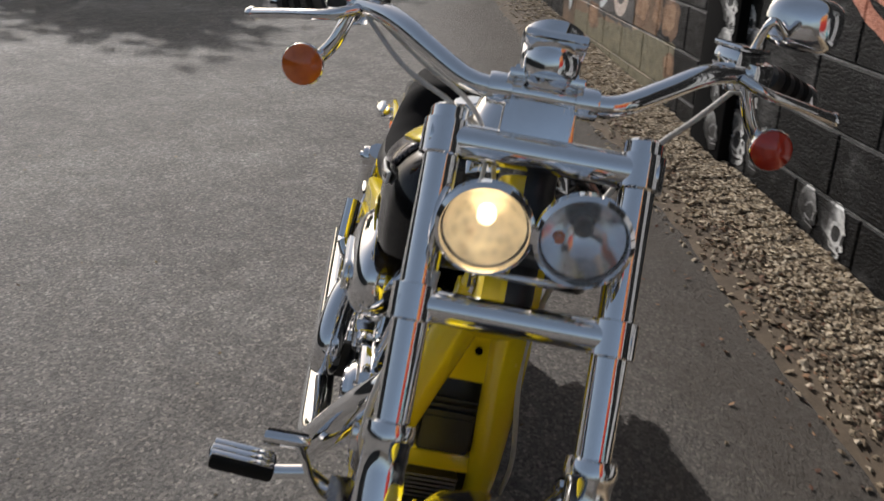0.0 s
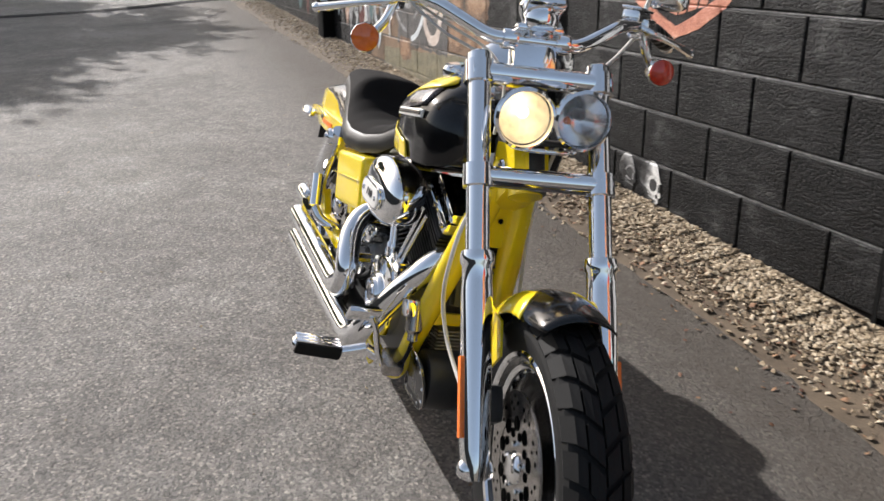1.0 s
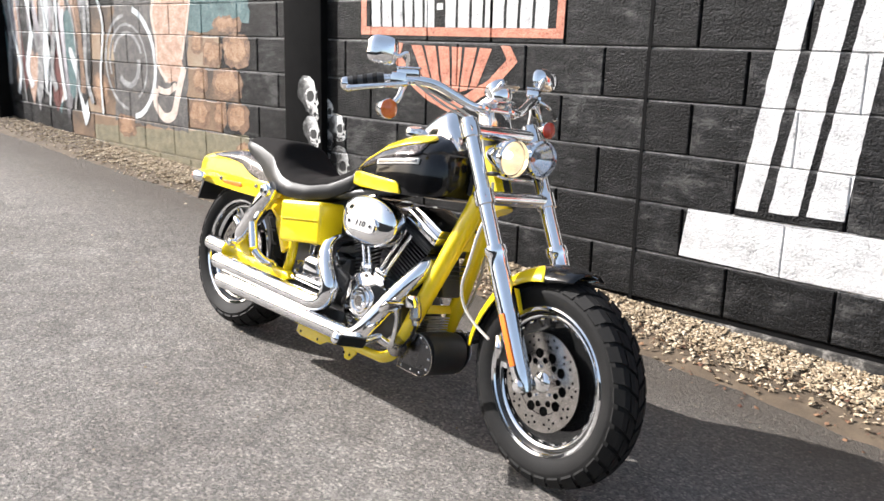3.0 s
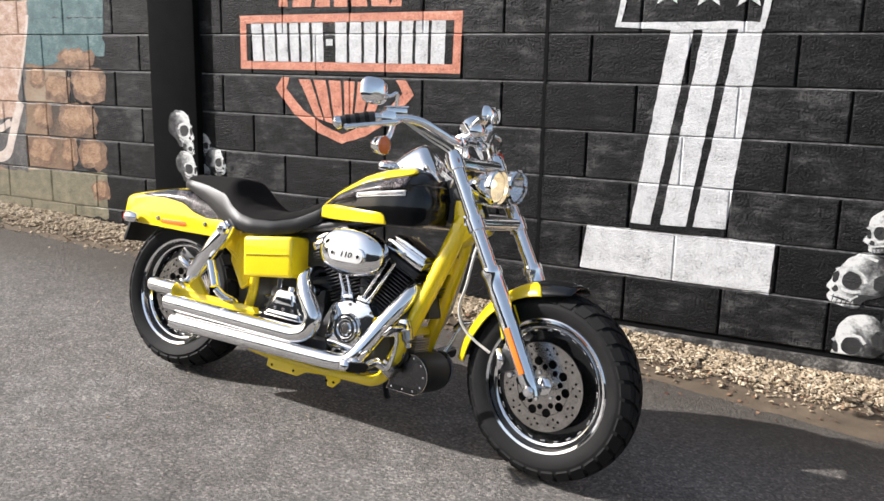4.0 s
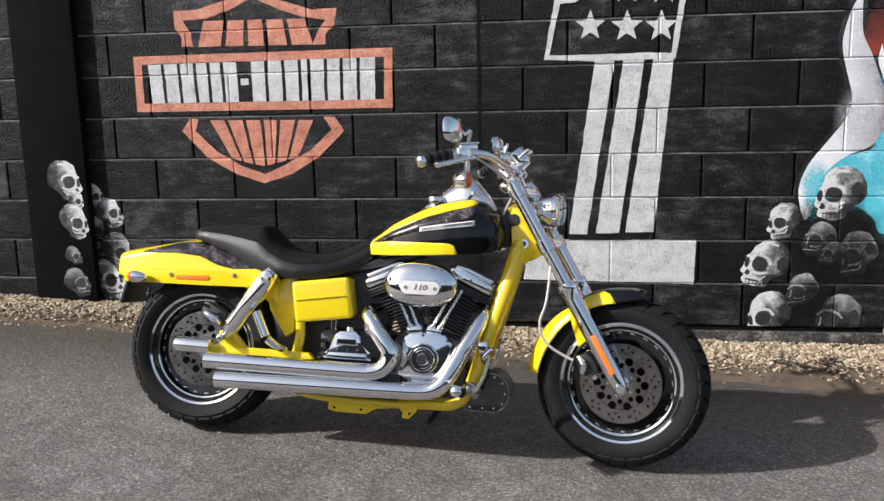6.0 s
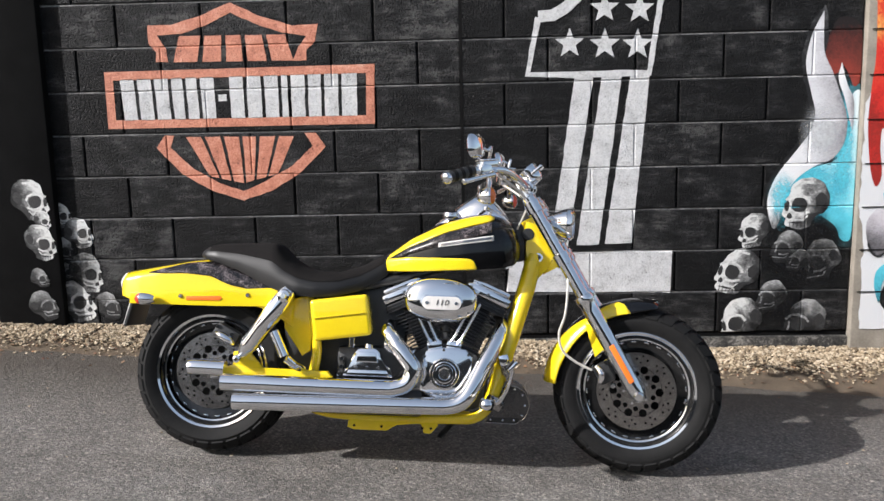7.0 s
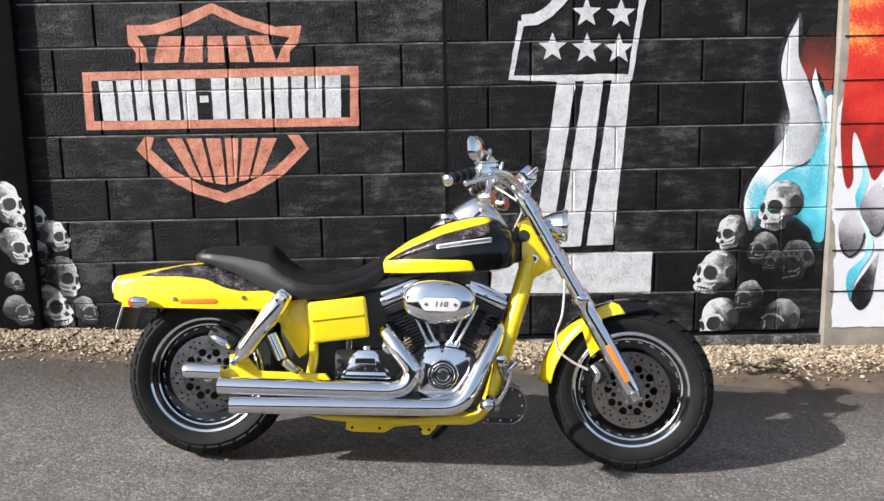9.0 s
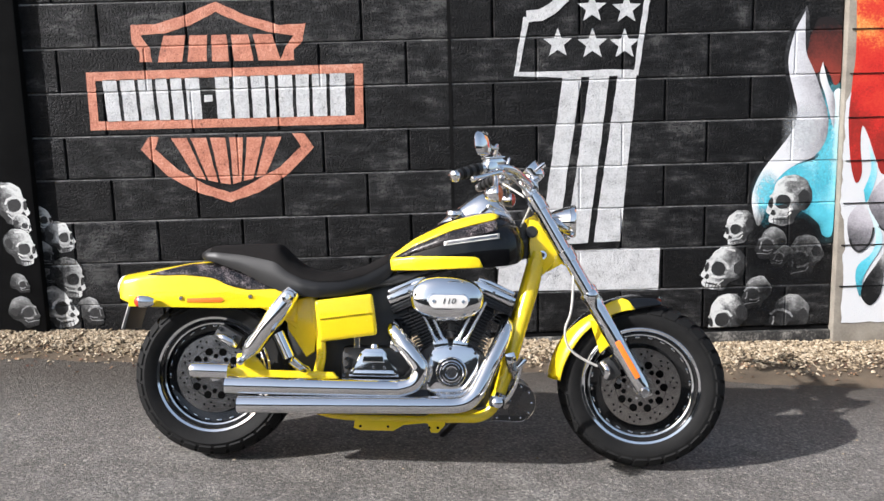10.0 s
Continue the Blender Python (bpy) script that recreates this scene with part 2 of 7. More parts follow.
def mist(name, colour, inner, outer, most=1.0, scale=60.0):
    """A thin cloud of spray that thins out towards the rim of its patch and breaks into specks."""
    m, n, l, b = nodes_of(name)
    c = n.new("ShaderNodeTexCoord")
    mp = n.new("ShaderNodeMapping")
    mp.inputs["Location"].default_value, mp.inputs["Scale"].default_value = (-1, 0, -1), (2, 0, 2)
    l.new(c.outputs["Generated"], mp.inputs["Vector"])
    ln = n.new("ShaderNodeVectorMath")
    ln.operation = "LENGTH"
    l.new(mp.outputs[0], ln.inputs[0])
    wob = noise_tex(n, l, 9, 3, 0.5, c)
    far = n.new("ShaderNodeMath")
    far.operation = "MULTIPLY_ADD"
    far.inputs[1].default_value = 0.4
    l.new(wob.outputs["Fac"], far.inputs[0])
    l.new(ln.outputs["Value"], far.inputs[2])
    fade = n.new("ShaderNodeMapRange")
    fade.interpolation_type = "SMOOTHSTEP"
    fade.inputs[1].default_value, fade.inputs[2].default_value = inner + 0.2, outer + 0.2
    fade.inputs[3].default_value, fade.inputs[4].default_value = most, 0.0
    l.new(far.outputs[0], fade.inputs[0])
    speck = noise_tex(n, l, scale, 4, 0.7, c)
    sr = n.new("ShaderNodeMapRange")
    sr.inputs[1].default_value, sr.inputs[2].default_value, sr.inputs[3].default_value, sr.inputs[4].default_value = 0.36, 0.6, 0.45, 1.0
    l.new(speck.outputs["Fac"], sr.inputs[0])
    mul = n.new("ShaderNodeMath")
    mul.operation = "MULTIPLY"
    l.new(fade.outputs[0], mul.inputs[0])
    l.new(sr.outputs[0], mul.inputs[1])
    l.new(mul.outputs[0], b.inputs["Alpha"])
    b.inputs["Base Color"].default_value = (*colour, 1)
    b.inputs["Roughness"].default_value, b.inputs["Specular IOR Level"].default_value = 0.65, 0.25
    return m


CYAN_MIST = mist("cyan spray mist", (0.11, 0.56, 0.68), 0.25, 0.95, 0.95)
WHITE_MIST = mist("white spray mist", (0.62, 0.64, 0.65), 0.2, 0.95, 0.75)
SOOT_MIST = mist("black spray mist", (0.008, 0.008, 0.0085), 0.45, 0.95, 1.0)
SOOT_VEIL = mist("thin black spray veil", (0.008, 0.008, 0.0085), 0.3, 0.95, 0.72)
BONE_STOPS = [(0.22, (0.006, 0.006, 0.006)), (0.4, (0.05, 0.05, 0.05)), (0.56, (0.22, 0.22, 0.215)), (0.74, (0.68, 0.68, 0.66))]
BONE = airbrush("sprayed bone white", BONE_STOPS, (-0.62, 0.2), 0.78, 0.5, 13)
BONE_TURNED = airbrush("sprayed bone white", BONE_STOPS, (0.62, 0.2), 0.16, 0.5, 13)
BONE_LIGHT = paint_material("bone white brushed paint", [(0.34, (0.3, 0.3, 0.29)), (0.5, (0.62, 0.62, 0.6)), (0.66, (0.76, 0.76, 0.74))])
ASHEN = airbrush("sprayed grey bone", [(0.3, (0.006, 0.006, 0.006)), (0.55, (0.05, 0.05, 0.05)), (0.8, (0.2, 0.2, 0.195)), (1.0, (0.45, 0.45, 0.44))], (0.2, 0.8), 0.05, 0.6, 14)
FLAME_WHITE = airbrush("white to grey sprayed flame", [(0.2, (0.78, 0.78, 0.78)), (0.55, (0.64, 0.64, 0.66)), (0.8, (0.42, 0.41, 0.43)), (1.0, (0.14, 0.14, 0.15))], (0.9, 0.1), 0.0, 0.25, 7)
FLAME_CYAN_SPRAY = airbrush("cyan sprayed flame", [(0.05, (0.02, 0.05, 0.055)), (0.25, (0.07, 0.4, 0.5)), (0.5, (0.12, 0.58, 0.7)), (0.8, (0.5, 0.76, 0.8)), (1.0, (0.7, 0.78, 0.8))], (0.25, 0.75), 0.1, 0.3, 8)
FLAME_DARK = airbrush("dark maroon sprayed flame", [(0.1, (0.26, 0.04, 0.026)), (0.4, (0.14, 0.028, 0.02)), (0.75, (0.012, 0.008, 0.008))], (0.0, 0.9), 0.0, 0.4, 8)
FLAME_RED = airbrush("red to orange sprayed flame", [(0.15, (0.3, 0.02, 0.014)), (0.3, (0.58, 0.025, 0.018)), (0.44, (0.64, 0.05, 0.025)), (0.54, (0.74, 0.2, 0.05)), (0.66, (0.8, 0.46, 0.13)), (0.8, (0.72, 0.16, 0.05)), (0.95, (0.6, 0.04, 0.025))], (0.1, 0.75), 0.06, 0.35, 6)
HALO = airbrush("thin teal overspray", [(0.2, (0.006, 0.009, 0.01)), (0.5, (0.014, 0.035, 0.04)), (0.8, (0.05, 0.14, 0.16))], (0.4, 0.4), 0.0, 0.6, 16)
HAZE = airbrush("thin grey overspray", [(0.2, (0.006, 0.006, 0.006)), (0.55, (0.02, 0.02, 0.021)), (0.85, (0.12, 0.12, 0.122))], (0.2, 0.3), 0.1, 0.7, 18)
PIER_COAT = airbrush("pale sprayed pier coat", [(0.1, (0.7, 0.7, 0.7)), (0.4, (0.68, 0.69, 0.7)), (0.6, (0.5, 0.62, 0.66)), (0.75, (0.66, 0.66, 0.68)), (1.0, (0.42, 0.38, 0.42))], (0.2, 0.3), 0.2, 0.4, 6)
DROP = airbrush("lavender grey sprayed drop", [(0.05, (0.03, 0.03, 0.032)), (0.35, (0.2, 0.19, 0.2)), (0.65, (0.5, 0.47, 0.5)), (0.95, (0.7, 0.69, 0.7))], (0.25, 0.75), 0.0, 0.3, 10)
ASPHALT = asphalt_material()
GRAVEL = surface("tan gravel chips", [(0.2, (0.12, 0.083, 0.05)), (0.5, (0.33, 0.255, 0.16)), (0.8, (0.56, 0.47, 0.345))], (0.7, 0.9),
                 scale=20, fine=200, bump=0.3, piece=0.55, island=True)
SOIL = surface("brown grit soil", [(0.3, (0.05, 0.036, 0.023)), (0.7, (0.16, 0.118, 0.076))], (0.85, 0.95), scale=7, fine=160, bump=0.8, depth=0.01)
LITTER = surface("dry leaf litter", [(0.3, (0.09, 0.035, 0.02)), (0.7, (0.3, 0.17, 0.09))], (0.7, 0.9), scale=10, fine=120, bump=0.2, piece=0.5, island=True)
SEAM = surface("tar joint", [(0.3, (0.015, 0.015, 0.015)), (0.7, (0.03, 0.03, 0.03))], (0.9, 0.98), scale=10, spec=0.1)
RENDERED = surface("dark stone wall", [(0.3, (0.035, 0.032, 0.028)), (0.7, (0.09, 0.082, 0.07))], (0.8, 0.9), scale=2, fine=60, bump=0.3)
BARK = surface("bark", [(0.3, (0.06, 0.045, 0.03)), (0.7, (0.16, 0.12, 0.085))], (0.8, 0.95), scale=8, fine=60, bump=0.8, depth=0.02, stretch=(3, 3, 0.6))
LEAF = surface("leaves", [(0.3, (0.03, 0.055, 0.015)), (0.7, (0.08, 0.12, 0.03))], (0.5, 0.7), scale=3, piece=0.5, island=True)


# ---- mesh helpers ----
def finish(bm, name, material, angle=38.0):
    bmesh.ops.recalc_face_normals(bm, faces=bm.faces[:])
    for f in bm.faces:
        f.smooth = True
    for e in bm.edges:
        if len(e.link_faces) == 2 and e.calc_face_angle(0.0) > radians(angle):
            e.smooth = False
    me = bpy.data.meshes.new(name)
    bm.to_mesh(me)
    bm.free()
    me.materials.append(material)
    return me


def part(name, bm, material, parent, label="", angle=38.0):
    ob = new(name, finish(bm, name, material, angle))
    ob.parent = parent
    return tagged(ob, label)


def thing(name, bm, material, label, category, group="", kind=""):
    return tagged(new(name, finish(bm, name, material)), label, category, group, kind)


def box(bm, c, s, bev=0.0, m=None, seg=2):
    r = bmesh.ops.create_cube(bm, size=1.0)
    vs = r["verts"]
    bmesh.ops.scale(bm, vec=s, verts=vs)
    if bev:
        es = list({e for v in vs for e in v.link_edges})
        q = bmesh.ops.bevel(bm, geom=es, offset=bev, segments=seg, profile=0.6, affect="EDGES")
        vs = list({v for f in q["faces"] for v in f.verts} | {v for v in vs if v.is_valid})
        seen, todo = set(vs), list(vs)
        while todo:
            for e in todo.pop().link_edges:
                for v in e.verts:
                    if v not in seen:
                        seen.add(v)
                        todo.append(v)
        vs = list(seen)
    mm = Matrix.Translation(c) @ (m or Matrix.Identity(4))
    bmesh.ops.transform(bm, matrix=mm, verts=vs)
    return bm


def lathe(bm, profile, m=None, seg=48, closed=False):
    """Turn a profile of (radius, along) about the local z axis."""
    m = m or Matrix.Identity(4)
    rings = []
    for r, a in profile:
        if r < 1e-5:
            rings.append([bm.verts.new(m @ Vector((0, 0, a)))])
        else:
            rings.append([bm.verts.new(m @ Vector((r * math.cos(2 * math.pi * i / seg), r * math.sin(2 * math.pi * i / seg), a))) for i in range(seg)])
    pairs = list(zip(rings, rings[1:])) + ([(rings[-1], rings[0])] if closed else [])
    for p, q in pairs:
        for i in range(seg):
            j = (i + 1) % seg
            f = [p[i % len(p)], p[j % len(p)], q[j % len(q)], q[i % len(q)]]
            f = list(dict.fromkeys(f))
            if len(f) > 2:
                bm.faces.new(f)
    return bm


def spline(pts, n):
    """Points along a smooth curve through pts."""
    p = [Vector(v) for v in pts]
    if n < 2 or len(p) < 3:
        return p
    p = [2 * p[0] - p[1]] + p + [2 * p[-1] - p[-2]]
    out = []
    for i in range(1, len(p) - 2):
        a, b, c, d = p[i - 1:i + 3]
        for k in range(n):
            t = k / n
            out.append(0.5 * ((2 * b) + (c - a) * t + (2 * a - 5 * b + 4 * c - d) * t * t + (3 * b - a - 3 * c + d) * t ** 3))
    return out + [p[-2]]


def tube(bm, pts, r, seg=14, n=6, caps=True, m=None, flat=1.0):
    path = spline(pts, n)
    if m:
        path = [m @ v for v in path]
    k = len(path)
    rad = [r] * k if isinstance(r, (int, float)) else [float(np.interp(i / (k - 1), np.linspace(0, 1, len(r)), r)) for i in range(k)]
    up = None
    rings = []
    for i, p in enumerate(path):
        d = (path[min(i + 1, k - 1)] - path[max(i - 1, 0)]).normalized()
        if up is None:
            up = d.orthogonal().normalized()
        up = (up - d * up.dot(d)).normalized()
        side = d.cross(up)
        rings.append([bm.verts.new(p + rad[i] * (up * math.cos(2 * math.pi * j / seg) + flat * side * math.sin(2 * math.pi * j / seg))) for j in range(seg)])
    for a, b in zip(rings, rings[1:]):
        for j in range(seg):
            bm.faces.new([a[j], a[(j + 1) % seg], b[(j + 1) % seg], b[j]])
    if caps:
        bm.faces.new(rings[0])
        bm.faces.new(rings[-1])
    return bm


def loft(bm, rings, caps=True, closed=True):
    vr = [[bm.verts.new(p) for p in r] for r in rings]
    for a, b in zip(vr, vr[1:]):
        k = len(a)
        for j in range(k if closed else k - 1):
            bm.faces.new([a[j], a[(j + 1) % k], b[(j + 1) % k], b[j]])
    if caps and closed:
        bm.faces.new(vr[0])
        bm.faces.new(vr[-1])
    return bm


def prism(bm, outline, y0, y1, bev=0.0, m=None):
    """Extrude an outline in x and z from y0 to y1."""
    a = [bm.verts.new((x, y0, z)) for x, z in outline]
    b = [bm.verts.new((x, y1, z)) for x, z in outline]
    fs = [bm.faces.new(a), bm.faces.new(b[::-1])]
    k = len(outline)
    for i in range(k):
        fs.append(bm.faces.new([a[i], b[i], b[(i + 1) % k], a[(i + 1) % k]]))
    vs = a + b
    if bev:
        es = [e for f in fs[:2] for e in f.edges]
        q = bmesh.ops.bevel(bm, geom=es, offset=bev, segments=2, profile=0.6, affect="EDGES")
        seen = {v for f in q["faces"] for v in f.verts} | {v for v in vs if v.is_valid}
        todo = list(seen)
        while todo:
            for e in todo.pop().link_edges:
                for v in e.verts:
                    if v not in seen:
                        seen.add(v)
                        todo.append(v)
        vs = list(seen)
    if m:
        bmesh.ops.transform(bm, matrix=m, verts=vs)
    return bm


def mesh_from(name, verts, faces, material):
    me = bpy.data.meshes.new(name)
    me.from_pydata(verts, [], faces)
    me.update()
    me.materials.append(material)
    return me


# ---- ground ----
FALL, FAR_FALL, CAMBER = 0.052, 0.036, 0.02


def ground_z(x, y=-1.554):
    """The lane falls along the wall and, a little, away from it."""
    z = -0.077 - FALL * max(-2.5, min(30, x)) - FAR_FALL * min(0.0, max(-40, x) + 2.5)
    return z + CAMBER * (max(-6.0, min(0.0, y)) + 1.554)


rng = random.Random(5)
bm = bmesh.new()
xs = [-120, -60, -30, -20] + [-14 + 0.5 * i for i in range(37)] + [8, 14, 30, 60, 120]
ys = [-120, -60, -30, -15, -9, -6, -4, -3, -2, -1, -0.6, 0.0, 3, 60, 120]
grid = [[bm.verts.new((x, y, ground_z(x, y) + (0.004 * noise.noise(Vector((x * 0.7, y * 0.7, 0))) if -9 < y < 0 else 0.0))) for y in ys] for x in xs]
for a, b in zip(grid, grid[1:]):
    for j in range(len(ys) - 1):
        bm.faces.new([a[j], b[j], b[j + 1], a[j + 1]])
road = thing("road", bm, ASPHALT, "worn grey asphalt lane sloping along the wall", "road", kind="structure")

# tar joint across the lane
bm = bmesh.new()
pts = [(-12.9, -0.4), (-12.5, -1.2), (-11.8, -2.2), (-11.5, -3.4), (-11.4, -5.0), (-11.6, -8.5)]
tube(bm, [(x, y, ground_z(x, y) + 0.002) for x, y in pts], 0.2, seg=8, n=4, flat=1.0)
for v in bm.verts:
    g = ground_z(v.co.x, v.co.y) + 0.003
    v.co.z = g + (v.co.z - g) * 0.03
thing("road_joint", bm, SEAM, "dark tar joint across the asphalt lane", "road joint", kind="structure")

# gravel verge: a soil bank with loose chips along the foot of the wall
bm = bmesh.new()
rows = []
for i in range(189):
    x = -20 + i * 0.125
    w = 0.42 + 0.06 * noise.noise(Vector((x * 1.1, 0, 3))) + (0.12 if x > 0.4 else 0.0) * min(1, max(0, (x - 0.4)))
    foot = max(ground_z(x, 0) + 0.03, -0.08)
    row = []
    for k, f in enumerate((0.0, 0.25, 0.5, 0.75, 1.0, 1.25)):
        h = foot + (ground_z(x, -w) + 0.006 - foot) * min(1, f) ** 0.8 + 0.008 * noise.noise(Vector((x * 5, f * 6, 1)))
        row.append((x, 0.02 - w * f - 0.0, h if f < 1.25 else ground_z(x, -w) - 0.012))
    rows.append(row)
loft(bm, rows, caps=False, closed=False)
thing("verge", bm, SOIL, "brown grit bank at the foot of the wall", "verge", kind="structure")


def verge_height(x, y):
    i = min(187, max(0, int((x + 20) / 0.125)))
    r = rows[i]
    for p, q in zip(r, r[1:]):
        if q[1] <= y <= p[1]:
            f = (p[1] - y) / max(1e-6, p[1] - q[1])
            return p[2] + (q[2] - p[2]) * f
    return ground_z(x, y)


def scatter(name, count, place, size, material, label, category, flat=0.55):
    """Loose chips, each a small irregular lump, in one mesh."""
    verts, faces = [], []
    for _ in range(count):
        x, y, z = place()
        s = rng.uniform(*size)
        a, e = rng.uniform(0, 6.28), rng.uniform(0.5, 1.0)
        t1, t2 = rng.uniform(-0.5, 0.5), rng.uniform(-0.5, 0.5)
        b = len(verts)
        for dx, dy, dz in ((1, 0, 0), (0, 1, 0), (-1, 0, 0), (0, -1, 0), (0.2, 0.1, 1), (0, 0, -1)):
            dx, dy, dz = dx * rng.uniform(0.7, 1.2), dy * e * rng.uniform(0.7, 1.2), dz * flat * rng.uniform(0.6, 1.1)
            dz += t1 * dx + t2 * dy
            verts.append((x + s * (dx * math.cos(a) - dy * math.sin(a)), y + s * (dx * math.sin(a) + dy * math.cos(a)), z + s * dz))
        for i in range(4):
            faces.append((b + i, b + (i + 1) % 4, b + 4))
            faces.append((b + (i + 1) % 4, b + i, b + 5))
    return tagged(new(name, mesh_from(name, verts, faces, material)), label, category, kind="stuff")


def on_verge():
    x = rng.uniform(-5, 3.4) if rng.random() < 0.85 else rng.uniform(-13, -5)
    y = -0.01 - abs(rng.gauss(0.12, 0.12))
    y = max(y, -0.46)
    return x, y, verge_height(x, y) + 0.004


scatter("gravel", 28000, on_verge, (0.005, 0.017), GRAVEL, "tan and cream gravel chips along the wall foot", "gravel")
scatter("leaf_litter", 1100, lambda: (lambda x, y: (x, y, verge_height(x, y) + 0.004))(rng.uniform(-3, 3.4), -0.2 - abs(rng.gauss(0, 0.17))),
        (0.004, 0.013), LITTER, "dry brown leaf litter and grit beside the verge", "litter", flat=0.2)
scatter("stone_chips", 160, lambda: (lambda x, y: (x, y, ground_z(x, y) + 0.003))(rng.uniform(-6, 3.2), rng.uniform(-4.2, -0.5)),
        (0.003, 0.009), GRAVEL, "stray pale stone chips lying on the asphalt", "stone chips")

# ---- wall ----
COURSE, LONG, JOINT, ROWS_UP = 0.225, 0.45, 0.010, 11
WALL_END = 2.05
bm = bmesh.new()
box(bm, (-14.4, 0.117, 1.0), (33.0, 0.21, 3.2))
wall = thing("wall_north", bm, MORTAR, "black painted concrete block wall carrying a painted mural", "wall", kind="structure")
bm = bmesh.new()
box(bm, (-14.4, 0.1, 2.55), (33.1, 0.3, 0.09), 0.01)
thing("wall_coping", bm, CONCRETE, "grey concrete coping on the block wall", "coping", kind="structure")


def block_mesh(name, w, h, d, material, r=0.006):
    """A block face with worn edges: front at y = 0, in the middle of its course."""
    bm = bmesh.new()
    W, H = w / 2, h / 2
    back = [(-W, d, -H), (W, d, -H), (W, d, H), (-W, d, H)]
    mid = [(-W, r, -H), (W, r, -H), (W, r, H), (-W, r, H)]
    edge = [(-W + r * 0.35, r * 0.3, -H + r * 0.35), (W - r * 0.35, r * 0.3, -H + r * 0.35), (W - r * 0.35, r * 0.3, H - r * 0.35), (-W + r * 0.35, r * 0.3, H - r * 0.35)]
    front = [(-W + r, 0, -H + r), (W - r, 0, -H + r), (W - r, 0, H - r), (-W + r, 0, H - r)]
    loft(bm, [back, mid, edge, front], caps=True)
    return finish(bm, name, material, 8)


MESHES = {}
BLOCKS = []
PIERS = [-2.38, -7.35, -12.6, -18.3, -24.2]


def block_rects():
    """Left, right, bottom of every block of the wall, course by course."""
    for k in range(-1, ROWS_UP):
        off = 0.225 if k % 2 == 0 else 0.0
        xs = [off + LONG * i for i in range(-68, 0) if off + LONG * i < -0.01] + [0.0]
        xs += [0.225 - off + LONG * i for i in range(0, 5) if 0.225 - off + LONG * i > 0.01]
        xs = [x for x in xs if x < WALL_END - 0.1] + [WALL_END]
        for a, b in zip(xs, xs[1:]):
            yield k, a, b, k * COURSE


for k, a, b, z in block_rects():
    jitter = 0.0015 * noise.noise(Vector((a * 7.3, k * 3.1, 2)))
    BLOCKS.append((a, b, z, jitter))

# ---- mural: flat paint, block by block, so that the joints run through it ----


def clip_half(poly, axis, value, keep_less):
    out = []
    for i, p in enumerate(poly):
        q = poly[(i + 1) % len(poly)]
        pin = (p[axis] <= value) == keep_less
        qin = (q[axis] <= value) == keep_less
        if pin:
            out.append(p)
        if pin != qin:
            f = (value - p[axis]) / (q[axis] - p[axis])
            out.append((p[0] + f * (q[0] - p[0]), p[1] + f * (q[1] - p[1])))
    return out


def cells_of(a, b, z, top, e):
    """The face of a block and the four strips that run down into its joints."""
    return ((a + e, b - e, z + e, top - e), (a, b, z, z + e), (a, b, top - e, top), (a, a + e, z + e, top - e), (b - e, b, z + e, top - e))


def painted(name, shapes, material, label="", category="", lift=0.0015, face_y=None, group="", parent=None):
    """Paint shapes, outlines in x and z, on to the blocks; the coat runs down into the joints."""
    bm = bmesh.new()
    e = JOINT / 2 + 0.002
    for poly in shapes:
        x0, x1 = min(p[0] for p in poly), max(p[0] for p in poly)
        z0, z1 = min(p[1] for p in poly), max(p[1] for p in poly)
        if face_y is not None:
            bm.faces.new([bm.verts.new((x, face_y - lift, z)) for x, z in poly])
            continue
        for a, b, z, jit in BLOCKS:
            top = z + COURSE
            if b < x0 or a > x1 or top < z0 or z > z1:
                continue
            for c0, c1, d0, d1 in cells_of(a, b, z, top, e):
                if c1 < x0 or c0 > x1 or d1 < z0 or d0 > z1:
                    continue
                q = poly
                for axis, val, less in ((0, c0, False), (0, c1, True), (1, d0, False), (1, d1, True)):
                    q = clip_half(q, axis, val, less)
                    if len(q) < 3:
                        break
                pts = []
                for p in q:
                    if not pts or (abs(p[0] - pts[-1][0]) + abs(p[1] - pts[-1][1])) > 1e-5:
                        pts.append(p)
                if len(pts) < 3:
                    continue
                vs = []
                for x, zz in pts:
                    d = max(0.0, min(1.0, min(x - a, b - x, zz - z, top - zz) / e))
                    vs.append(bm.verts.new((x, (jit - lift) * d + (0.005 - lift) * (1 - d), zz)))
                bm.faces.new(vs)
    bmesh.ops.remove_doubles(bm, verts=bm.verts[:], dist=2e-4)
    bmesh.ops.triangulate(bm, faces=bm.faces[:], ngon_method="EAR_CLIP")
    for f in bm.faces:
        if f.normal.y > 0:
            f.normal_flip()
    me = bpy.data.meshes.new(name)
    bm.to_mesh(me)
    bm.free()
    me.materials.append(material)
    ob = new(name, me)
    ob.parent = parent
    return tagged(ob, label, category, group)


def ring(outline, t):
    """The band between an outline and the same outline drawn in by t, as quads."""
    inner = shrink(outline, t)
    k = len(outline)
    return [[outline[i], outline[(i + 1) % k], inner[(i + 1) % k], inner[i]] for i in range(k)]


